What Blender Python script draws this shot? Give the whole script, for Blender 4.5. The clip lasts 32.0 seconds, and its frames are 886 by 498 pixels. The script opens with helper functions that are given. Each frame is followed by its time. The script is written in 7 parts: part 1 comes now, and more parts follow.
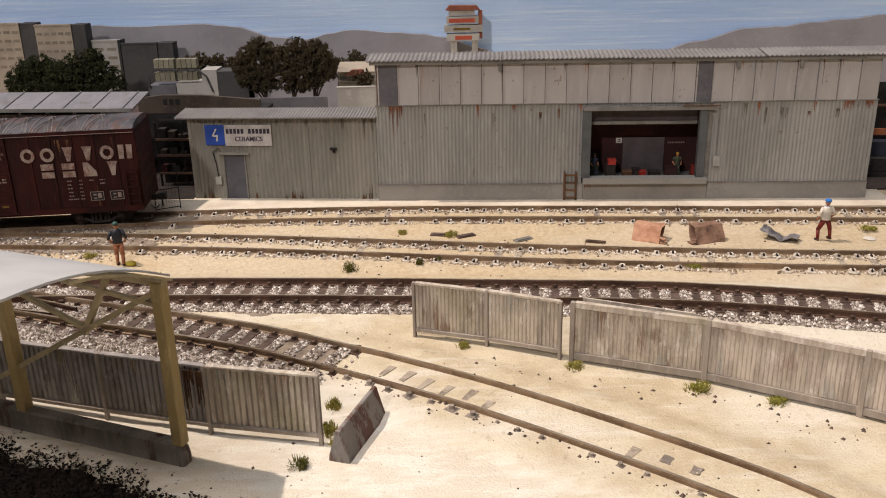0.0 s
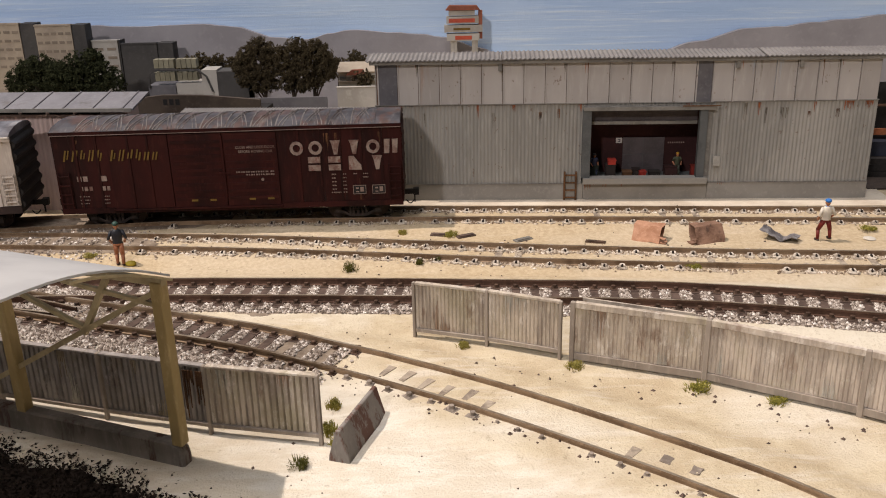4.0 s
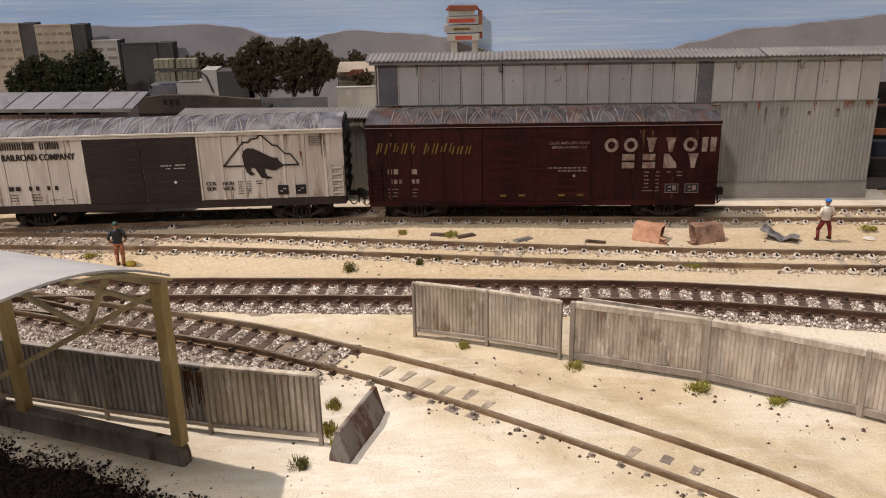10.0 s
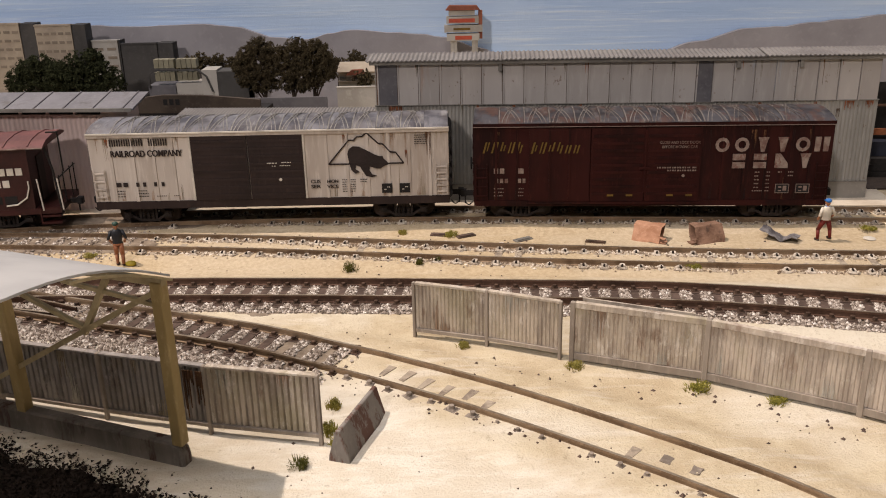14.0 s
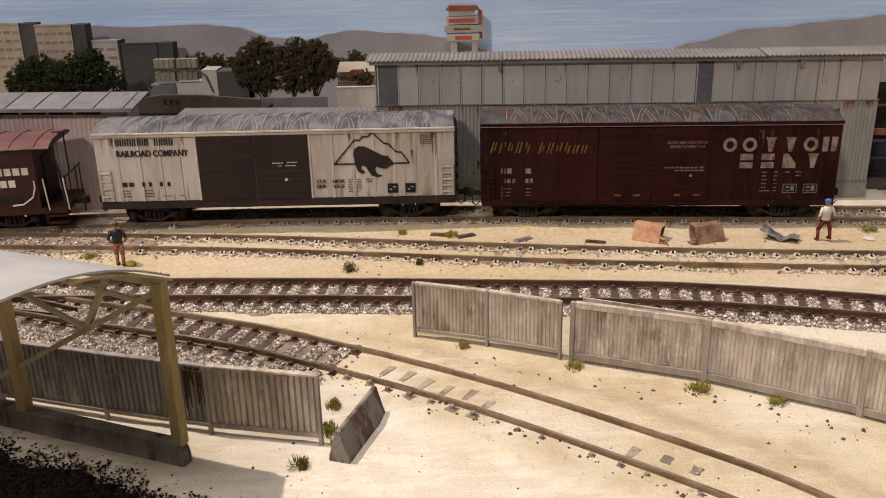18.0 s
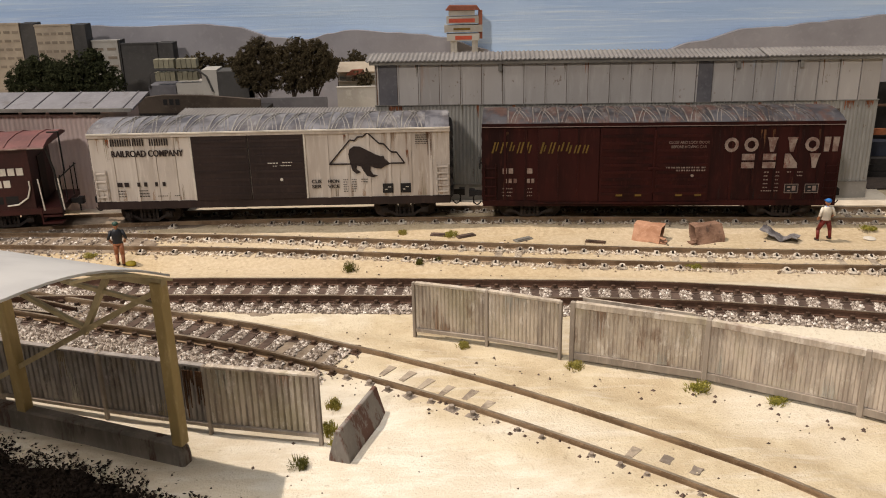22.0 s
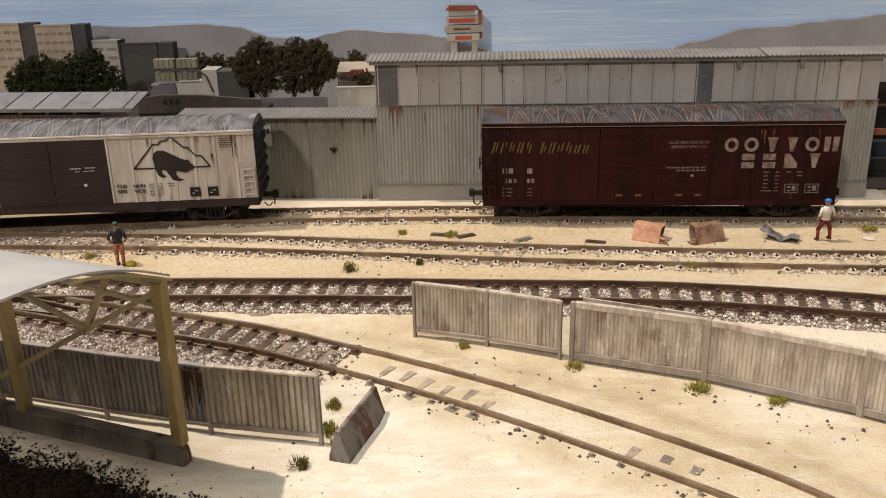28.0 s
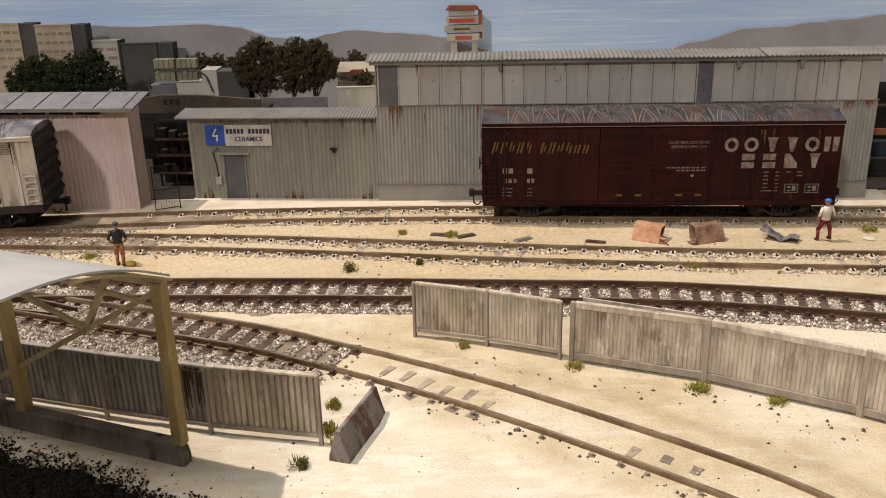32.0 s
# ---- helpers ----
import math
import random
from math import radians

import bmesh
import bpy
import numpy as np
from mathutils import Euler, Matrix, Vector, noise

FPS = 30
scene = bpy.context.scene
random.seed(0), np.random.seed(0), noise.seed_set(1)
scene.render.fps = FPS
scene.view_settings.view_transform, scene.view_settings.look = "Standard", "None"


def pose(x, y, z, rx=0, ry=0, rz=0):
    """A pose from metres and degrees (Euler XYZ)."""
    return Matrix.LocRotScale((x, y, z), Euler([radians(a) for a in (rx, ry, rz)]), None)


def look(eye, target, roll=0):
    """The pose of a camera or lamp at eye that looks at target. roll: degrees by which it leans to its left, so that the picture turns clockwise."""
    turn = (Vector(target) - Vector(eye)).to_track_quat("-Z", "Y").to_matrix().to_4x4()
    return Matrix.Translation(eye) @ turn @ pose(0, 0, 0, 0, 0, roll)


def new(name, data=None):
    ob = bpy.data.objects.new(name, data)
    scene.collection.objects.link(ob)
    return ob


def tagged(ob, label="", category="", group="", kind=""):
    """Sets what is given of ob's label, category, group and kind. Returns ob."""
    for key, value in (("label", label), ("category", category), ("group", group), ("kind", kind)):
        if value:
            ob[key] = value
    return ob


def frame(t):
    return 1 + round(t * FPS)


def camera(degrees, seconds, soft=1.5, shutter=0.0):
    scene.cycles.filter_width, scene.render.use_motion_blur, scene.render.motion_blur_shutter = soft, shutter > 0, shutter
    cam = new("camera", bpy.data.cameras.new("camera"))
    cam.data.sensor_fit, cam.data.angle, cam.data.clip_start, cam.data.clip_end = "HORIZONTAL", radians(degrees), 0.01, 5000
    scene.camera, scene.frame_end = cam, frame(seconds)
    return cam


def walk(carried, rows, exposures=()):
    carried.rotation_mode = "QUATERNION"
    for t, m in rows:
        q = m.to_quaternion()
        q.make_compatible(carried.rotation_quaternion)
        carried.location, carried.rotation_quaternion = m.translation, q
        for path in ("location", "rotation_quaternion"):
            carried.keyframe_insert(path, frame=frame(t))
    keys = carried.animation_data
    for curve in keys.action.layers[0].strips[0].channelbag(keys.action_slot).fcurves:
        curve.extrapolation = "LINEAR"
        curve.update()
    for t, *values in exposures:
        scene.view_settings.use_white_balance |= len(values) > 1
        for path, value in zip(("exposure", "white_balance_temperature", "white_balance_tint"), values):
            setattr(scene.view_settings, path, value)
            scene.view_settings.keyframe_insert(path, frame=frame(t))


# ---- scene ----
# Miniature railway: the plan is written in scale metres (1:87) and shrunk by S.
S = 1 / 87.0
EYE_H = 12.0
PITCH, ROLL = 20.1, -1.24
cam = camera(53.36, 32.0, 1.05)
CAM_POSE = Matrix.Translation((0, 0, EYE_H * S)) @ pose(0, 0, 0, 90 - PITCH, 0, 0) @ pose(0, 0, 0, 0, 0, ROLL)
walk(cam, [(0.0, CAM_POSE), (32.0, CAM_POSE)], [(0.0, -0.02, 6450, 10), (7.0, -0.05, 6480, 10), (10.0, -0.06, 6500, 10), (13.0, -0.09, 6620, 11.0), (17.6, -0.12, 6800, 11.5), (19.0, -0.04, 6780, 7.5), (24.0, 0.0, 6760, 6.8), (32.0, 0.0, 6760, 6.0)])

# ---- light: unseen warm lamp high up beside the layout, paler room light behind the camera, added fill
world = bpy.data.worlds.new("room_air")
world.use_nodes = True
world.node_tree.nodes["Background"].inputs[0].default_value = (1.0, 0.93, 0.86, 1)
world.node_tree.nodes["Background"].inputs[1].default_value = 0.0
scene.world = world


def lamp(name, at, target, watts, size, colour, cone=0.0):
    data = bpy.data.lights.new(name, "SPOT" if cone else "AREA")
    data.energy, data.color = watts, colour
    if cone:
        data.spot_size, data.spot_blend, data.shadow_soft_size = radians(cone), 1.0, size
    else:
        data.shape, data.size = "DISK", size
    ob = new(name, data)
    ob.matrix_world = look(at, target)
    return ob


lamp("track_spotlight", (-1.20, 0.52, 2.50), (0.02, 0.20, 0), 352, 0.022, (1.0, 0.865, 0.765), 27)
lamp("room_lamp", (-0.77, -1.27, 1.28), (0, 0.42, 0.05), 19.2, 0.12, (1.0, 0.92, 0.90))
# broad fill added overhead to lift the shaded parts; no such fixture is seen
lamp("overhead_fill", (-0.3, -0.45, 2.9), (-0.12, 0.1, 0), 45, 1.6, (1.0, 0.97, 1.0))


# ---- materials
def rgb(h):
    """Linear colour from an sRGB hex string."""
    c = [int(h[i:i + 2], 16) / 255 for i in (0, 2, 4)]
    return tuple(v / 12.92 if v <= 0.04045 else ((v + 0.055) / 1.055) ** 2.4 for v in c) + (1,)


class Nodes:
    def __init__(self, name):
        self.m = bpy.data.materials.new(name)
        self.m.use_nodes = True
        self.t = self.m.node_tree
        self.b = self.t.nodes["Principled BSDF"]
        tc = self.t.nodes.new("ShaderNodeTexCoord")
        info = self.t.nodes.new("ShaderNodeObjectInfo")
        k = self.math("MULTIPLY", info.outputs["Random"], 37.0)
        sc = self.t.nodes.new("ShaderNodeVectorMath")
        sc.operation = "MULTIPLY_ADD"
        self.link(tc.outputs["Object"], sc.inputs[0])
        sc.inputs[1].default_value = (1 / S, 1 / S, 1 / S)
        self.link(k, sc.inputs[2])
        self.co = sc.outputs[0]
        self.rand = info.outputs["Random"]

    def link(self, a, b):
        self.t.links.new(a, b)

    def put(self, v, sock):
        if isinstance(v, bpy.types.NodeSocket):
            self.link(v, sock)
        else:
            sock.default_value = v

    def math(self, op, a, b=0.0, clamp=False):
        n = self.t.nodes.new("ShaderNodeMath")
        n.operation, n.use_clamp = op, clamp
        self.put(a, n.inputs[0])
        self.put(b, n.inputs[1])
        return n.outputs[0]

    def noise(self, scale, detail=4.0, rough=0.55, stretch=(1, 1, 1), off=0.0):
        mp = self.t.nodes.new("ShaderNodeMapping")
        mp.inputs["Scale"].default_value = stretch
        mp.inputs["Location"].default_value = (off, off * 1.7, off * 0.6)
        self.link(self.co, mp.inputs[0])
        n = self.t.nodes.new("ShaderNodeTexNoise")
        n.inputs["Scale"].default_value, n.inputs["Detail"].default_value = scale, detail
        n.inputs["Roughness"].default_value = rough
        self.link(mp.outputs[0], n.inputs["Vector"])
        return n.outputs["Fac"]

    def ramp(self, fac, lo, hi):
        n = self.t.nodes.new("ShaderNodeMapRange")
        n.interpolation_type = "SMOOTHSTEP"
        self.put(fac, n.inputs[0])
        n.inputs[1].default_value, n.inputs[2].default_value = lo, hi
        return n.outputs[0]

    def mix(self, fac, a, b):
        n = self.t.nodes.new("ShaderNodeMix")
        n.data_type = "RGBA"
        self.put(fac, n.inputs[0])
        self.put(a, n.inputs[6])
        self.put(b, n.inputs[7])
        return n.outputs[2]

    def bump(self, h, strength, dist):
        n = self.t.nodes.new("ShaderNodeBump")
        n.inputs["Strength"].default_value, n.inputs["Distance"].default_value = strength, dist * S
        self.link(h, n.inputs["Height"])
        self.link(n.outputs[0], self.b.inputs["Normal"])

    def done(self, colour, rough=0.85, metal=0.0, spec=0.3):
        self.put(colour, self.b.inputs["Base Color"])
        self.put(rough, self.b.inputs["Roughness"])
        self.put(metal, self.b.inputs["Metallic"])
        self.b.inputs["Specular IOR Level"].default_value = spec
        return self.m


def weathered(name, base, dark, light, rough=0.85, metal=0.0, big=0.6, fine=9.0, stain=(), streak=1.0, bump=0.25,
              stain_cut=(0.58, 0.72), spec=0.3, spots=()):
    """Base colour with cloudy wear, fine grain and optional streaked stains. streak under 1 draws the pattern out along z."""
    n = Nodes(name)
    st = (1, 1, streak)
    cloud, grain = n.noise(big, 5, 0.6, st), n.noise(fine, 5, 0.65, st, 3.1)
    c = n.mix(n.ramp(cloud, 0.36, 0.62), dark, base)
    c = n.mix(n.math("MULTIPLY", n.ramp(grain, 0.5, 0.75), 0.6), c, light)
    if stain:
        mask = n.math("MULTIPLY", n.ramp(n.noise(big * 1.7, 6, 0.7, (1, 1, streak * 0.6), 8.3), *stain_cut), 0.85)
        c = n.mix(mask, c, stain)
    if spots:
        c = n.mix(n.math("MULTIPLY", n.ramp(n.noise(4.2, 3, 0.6, (1, 1, 0.7), 21.0), 0.66, 0.72), 0.7), c, spots)
        c = n.mix(n.math("MULTIPLY", n.ramp(n.noise(1.3, 6, 0.75, (1, 1, 0.1), 27.0), 0.58, 0.74), 0.4), c, spots)
    tint = n.math("MULTIPLY", n.rand, 0.12)
    c = n.mix(tint, c, dark)
    n.bump(grain, bump, 0.03)
    return n.done(c, rough, metal, spec)


def plain(name, colour, rough=0.7, metal=0.0):
    c = rgb(colour)
    d = tuple(v * 0.72 for v in c[:3]) + (1,)
    l = tuple(min(1, v * 1.2 + 0.01) for v in c[:3]) + (1,)
    return weathered(name, c, d, l, rough, metal, 1.3, 14.0, bump=0.15)


def sand_material():
    n = Nodes("sand")
    big, mid, fine = n.noise(0.09, 4, 0.6), n.noise(0.8, 6, 0.65, off=2.2), n.noise(13.0, 4, 0.7, off=5.0)
    brush = n.noise(1.2, 5, 0.6, (0.35, 1.6, 1), 7.7)
    c = n.mix(n.ramp(mid, 0.34, 0.66), rgb("b5a58a"), rgb("c8bba1"))
    c = n.mix(n.math("MULTIPLY", n.ramp(big, 0.46, 0.6), 0.85), c, rgb("d1c9b9"))
    c = n.mix(n.math("MULTIPLY", n.ramp(brush, 0.5, 0.72), 0.5), c, rgb("dad4c8"))
    c = n.mix(n.math("MULTIPLY", n.ramp(fine, 0.52, 0.76), 0.55), c, rgb("9c876f"))
    tc = n.t.nodes.new("ShaderNodeTexCoord")
    xyz = n.t.nodes.new("ShaderNodeSeparateXYZ")
    n.link(tc.outputs["Object"], xyz.inputs[0])
    depth = n.math("ADD", n.math("MULTIPLY", xyz.outputs[1], 1 / S), n.math("MULTIPLY", n.noise(0.35, 4, 0.6, off=12.0), 3.0))
    tan = n.mix(n.ramp(n.noise(6.0, 5, 0.7, off=15.0), 0.36, 0.66), rgb("ab9678"), rgb("c2b092"))
    c = n.mix(n.math("MULTIPLY", n.ramp(depth, 28.5, 31.0), 0.72), c, tan)
    # brushed pale plaster on the near side of the branch track
    side = n.math("ADD", n.math("MULTIPLY", xyz.outputs[1], 1 / S), n.math("MULTIPLY", xyz.outputs[0], 0.69 / S))
    side = n.math("ADD", side, n.math("MULTIPLY", n.noise(0.5, 4, 0.6, off=31.0), 2.4))
    plaster = n.mix(n.ramp(n.noise(2.2, 5, 0.65, (0.4, 1.5, 1), 19.0), 0.42, 0.62), rgb("cfc5b4"), rgb("ded9ce"))
    c = n.mix(n.math("MULTIPLY", n.math("SUBTRACT", 1.0, n.ramp(side, 19.6, 21.2)), 0.6), c, plaster)
    dirt = n.math("MULTIPLY", n.ramp(n.noise(2.6, 6, 0.75, off=9.1), 0.58, 0.7), 0.45)
    c = n.mix(dirt, c, rgb("7f6d50"))
    n.bump(n.math("ADD", n.math("MULTIPLY", mid, 0.7), n.math("MULTIPLY", fine, 0.5)), 0.8, 0.12)
    return n.done(c, 0.95, 0.0, 0.1)


def ballast_material(name="ballast_stone", lo="64584e", hi="c3b7ac", top="e3dcd4", dirt="53463e"):
    n = Nodes(name)
    g = n.t.nodes.new("ShaderNodeNewGeometry")
    isl = g.outputs["Random Per Island"]
    c = n.mix(n.ramp(isl, 0.0, 1.0), rgb(lo), rgb(hi))
    c = n.mix(n.ramp(isl, 0.86, 0.92), c, rgb(top))
    c = n.mix(n.math("MULTIPLY", n.ramp(n.noise(14, 3), 0.45, 0.7), 0.4), c, rgb(dirt))
    n.bump(n.noise(20, 3), 0.3, 0.02)
    return n.done(c, 0.9, 0.0, 0.2)


def leaf_material(name, a, b):
    n = Nodes(name)
    g = n.t.nodes.new("ShaderNodeNewGeometry")
    isl = g.outputs["Random Per Island"]
    c = n.mix(isl, rgb(a), rgb(b))
    return n.done(c, 0.95, 0.0, 0.05)


def sky_material():
    n = Nodes("painted_sky")
    strokes = n.noise(1.0, 6, 0.7, (0.11, 1, 4.2))
    broad = n.noise(0.5, 4, 0.6, (0.12, 1, 2.2), 6.0)
    cloud = n.noise(0.07, 4, 0.5, (0.5, 1, 1), 4.0)
    c = n.mix(n.ramp(cloud, 0.35, 0.65), rgb("a8c2e6"), rgb("bdd4ef"))
    c = n.mix(n.math("MULTIPLY", n.ramp(broad, 0.5, 0.75), 0.5), c, rgb("9dbae0"))
    c = n.mix(n.math("MULTIPLY", n.ramp(strokes, 0.5, 0.7), 0.5), c, rgb("e4edf4"))
    n.bump(strokes, 0.4, 0.08)
    return n.done(c, 0.6, 0.0, 0.3)


def sheet_material(name, base, dark, pale, moss, rust, amount):
    """Old painted sheet: drawn-out runs, pale lime and mossy blotches, rust at the edges."""
    n = Nodes(name)
    runs, cloud, blot = n.noise(2.6, 6, 0.65, (1, 1, 0.16)), n.noise(0.8, 5, 0.65, (1, 1, 0.6), 3.0), n.noise(1.9, 6, 0.75, (1, 1, 0.45), 6.0)
    grain = n.noise(11, 4, 0.7, (1, 1, 0.5), 9.0)
    c = n.mix(n.ramp(runs, 0.36, 0.6), rgb(dark), rgb(base))
    c = n.mix(n.math("MULTIPLY", n.ramp(cloud, 0.5, 0.66), 0.6), c, rgb(moss))
    c = n.mix(n.math("MULTIPLY", n.ramp(blot, 0.54, 0.64), 0.7), c, rgb(pale))
    c = n.mix(n.math("MULTIPLY", n.ramp(n.noise(1.5, 6, 0.7, (1, 1, 0.3), 14.0), 0.56, 0.68), amount), c, rgb(rust))
    c = n.mix(n.math("MULTIPLY", n.ramp(grain, 0.5, 0.8), 0.5), c, rgb(pale))
    n.bump(grain, 0.4, 0.03)
    return n.done(c, 0.85, 0.0, 0.25)


def roof_material(name, base, dark, pale, rust, amount):
    """Galvanised car roof: patches panel by panel, smears drawn out across the roof, and rust blooms."""
    n = Nodes(name)
    patch, smear, bloom = n.noise(0.7, 4, 0.6), n.noise(3.2, 6, 0.7, (1, 0.22, 0.4), 5.0), n.noise(1.1, 6, 0.7, (1, 0.5, 1), 11.0)
    c = n.mix(n.ramp(patch, 0.38, 0.6), rgb(dark), rgb(base))
    c = n.mix(n.math("MULTIPLY", n.ramp(bloom, 0.46, 0.6), amount), c, rgb(rust))
    c = n.mix(n.math("MULTIPLY", n.ramp(smear, 0.5, 0.7), 0.42), c, rgb(pale))
    c = n.mix(n.math("MULTIPLY", n.ramp(n.noise(4.0, 5, 0.7, (1, 0.2, 0.4), 17.0), 0.54, 0.68), 0.6), c, rgb(dark))
    n.bump(smear, 0.3, 0.03)
    return n.done(c, 0.6, 0.15, 0.3)


M_SAND = sand_material()
M_BALLAST = ballast_material()
M_SKY = sky_material()
M_HILL = weathered("painted_hill", rgb("9a979b"), rgb("8d8a8e"), rgb("a5a2a5"), big=0.25, fine=2.0)
M_CRUST = ballast_material("sand_crust", "6b5a49", "c9bba8", "e2d8ca", "5f4c3c")
M_DRIP = weathered("pale_blue_drip", rgb("a4a9b2"), rgb("989ca4"), rgb("b0b5bd"), 0.85, 0, 1.5, 9.0)
M_BED = weathered("ballast_bed", rgb("8a7c6c"), rgb("6d6053"), rgb("a3968a"), big=1.2, fine=7.0, bump=0.8)
M_RAIL = weathered("rail_rust", rgb("947e66"), rgb("705b47"), rgb("b29a80"), 0.75, 0.2, 0.8, 8.0)
M_RAILDARK = weathered("rail_dark_rust", rgb("684e40"), rgb("4a362b"), rgb("846653"), 0.75, 0.2, 0.8, 8.0)
M_RAILTOP = weathered("rail_worn_top", rgb("b3a48f"), rgb("806c55"), rgb("d6cbb8"), 0.4, 0.7, 0.9, 6.0)
M_SLEEPER = weathered("sleeper_brown", rgb("5b4b43"), rgb("3f332d"), rgb("79665a"), 0.9, 0, 1.2, 8.0)
M_SLEEPERSAND = weathered("sleeper_sanded", rgb("a09484"), rgb("776b5f"), rgb("beb09c"), 0.95, 0, 2.2, 9.0)
M_LUMP = weathered("chair_sand_lump", rgb("c9bfb1"), rgb("95897b"), rgb("e0d7ca"), 0.95, 0, 2.2, 9.0)
M_NUTSHADE = weathered("black_rusted_nut", rgb("2c2420"), rgb("1c1714"), rgb("43382f"), 0.85, 0, 2.0, 10.0)
M_PADGREY = weathered("grey_sleeper_pad", rgb("8f8479"), rgb("6b6158"), rgb("a79c90"), 0.95, 0, 2.2, 9.0)
M_CHAIR = weathered("rail_chair_rust", rgb("4f3c30"), rgb("35281f"), rgb("78614f"), 0.85, 0, 2.0, 10.0)
M_GREYWALL = weathered("grey_sheet_metal", rgb("9c9993"), rgb("878580"), rgb("acaaa4"), 0.7, 0.0, 0.35, 5.0,
                       rgb("6f5a45"), 0.16, 0.12, (0.62, 0.78), spots=rgb("6b5647"))
M_OFFWALL = weathered("green_grey_sheet_metal", rgb("8d8a80"), rgb("7a776e"), rgb("9c998f"), 0.75, 0.0, 0.4, 5.0,
                      rgb("5f4f3d"), 0.16, 0.12, (0.62, 0.78), spots=rgb("6b5647"))
M_PANEL = weathered("pale_wall_panel", rgb("a9a4a0"), rgb("98938f"), rgb("b5b0ac"), 0.7, 0.0, 0.3, 3.0,
                    rgb("8b5b3a"), 0.2, 0.08, (0.62, 0.78), spots=rgb("6b5647"))
M_DARKPANEL = weathered("dark_wall_panel", rgb("666467"), rgb("555357"), rgb("757376"), 0.75, 0, 0.5, 5.0)
M_PLINTH = weathered("concrete_plinth", rgb("8f8b84"), rgb("827e78"), rgb("9c9790"), 0.9, 0, 0.4, 6.0)
M_ROOFTIN = weathered("corrugated_roof_tin", rgb("817d7a"), rgb("706c6a"), rgb("928e8b"), 0.6, 0.15, 0.5, 5.0,
                      rgb("8a5a42"), 1.0, 0.1, (0.72, 0.85))
M_TRIM = weathered("weathered_grey_timber", rgb("7f7c76"), rgb("686560"), rgb("95918a"), 0.85, 0, 0.8, 8.0)
M_RUST = weathered("rust_stain", rgb("95593a"), rgb("6b432d"), rgb("ad7350"), 0.9, 0, 1.5, 9.0)
M_RUSTDARK = weathered("dark_rust_stain", rgb("6b4a30"), rgb("4c3524"), rgb("80603f"), 0.9, 0, 1.5, 9.0)
M_STAIN = weathered("dirt_stain", rgb("6f6759"), rgb("5a5347"), rgb("7f776a"), 0.9, 0, 1.5, 9.0)
M_GRIME = weathered("car_grime", rgb("9c907e"), rgb("857a6a"), rgb("aa9e8c"), 0.9, 0, 1.5, 9.0)
M_GRIMEWARM = weathered("warm_car_grime", rgb("a38c78"), rgb("8a7462"), rgb("b09a86"), 0.9, 0, 1.5, 9.0)
M_TRUCK = weathered("dusty_truck_frame", rgb("2e2724"), rgb("1f1a19"), rgb("483d37"), 0.7, 0.1, 1.0, 8.0)
M_PALESTAIN = weathered("pale_lime_stain", rgb("b8b3a8"), rgb("a5a095"), rgb("c8c3b8"), 0.9, 0, 1.5, 9.0)
M_SHEDWALL = weathered("pinkish_shed_boards", rgb("c8b5b1"), rgb("b6a39e"), rgb("d2c1bd"), 0.8, 0, 0.4, 6.0,
                       rgb("8c7a74"), 0.12, 0.1, (0.66, 0.8))
M_SHEDROOF = weathered("grey_felt_roof", rgb("76757a"), rgb("646368"), rgb("888789"), 0.85, 0, 0.5, 6.0, rgb("5a5654"), 1.0, 0.2, (0.56, 0.7))
M_PLATFORM = weathered("pale_concrete_platform", rgb("cdc2b0"), rgb("b6a997"), rgb("dcd2c2"), 0.9, 0, 0.5, 7.0)
M_FENCE = sheet_material("faded_fence_sheet", "b9ad9d", "92867a", "d2cabf", "9a9178", "6f5646", 0.7)
M_FENCEDARK = sheet_material("dark_fence_sheet", "98928e", "78726f", "b1aaa5", "857e78", "5e4a39", 0.5)
M_FENCEPALE = sheet_material("pale_fence_sheet", "bfb3a5", "9e9286", "d4ccc1", "a69d86", "7a6252", 0.5)
M_FENCEPOST = weathered("fence_timber", rgb("9d9286"), rgb("7f756b"), rgb("b3a89b"), 0.88, 0, 0.9, 9.0, streak=0.25)
M_CONCRETE = weathered("stained_concrete", rgb("8a837d"), rgb("6f6964"), rgb("9c958f"), 0.9, 0, 0.7, 8.0,
                       rgb("4a3028"), 0.3, 0.3, (0.53, 0.63))
M_BARRIER = weathered("rusty_barrier_concrete", rgb("857f79"), rgb("6c6661"), rgb("98918a"), 0.9, 0, 0.8, 8.0,
                      rgb("5c382b"), 0.5, 0.3, (0.52, 0.58))
M_OCHRE = weathered("ochre_painted_post", rgb("b8a272"), rgb("9e8a5e"), rgb("c8b388"), 0.65, 0, 0.6, 6.0,
                    rgb("70603a"), 0.4, 0.1, (0.7, 0.82))
M_OLIVE = weathered("olive_painted_steel", rgb("b5a684"), rgb("9a8c6c"), rgb("c4b696"), 0.65, 0, 0.6, 6.0)
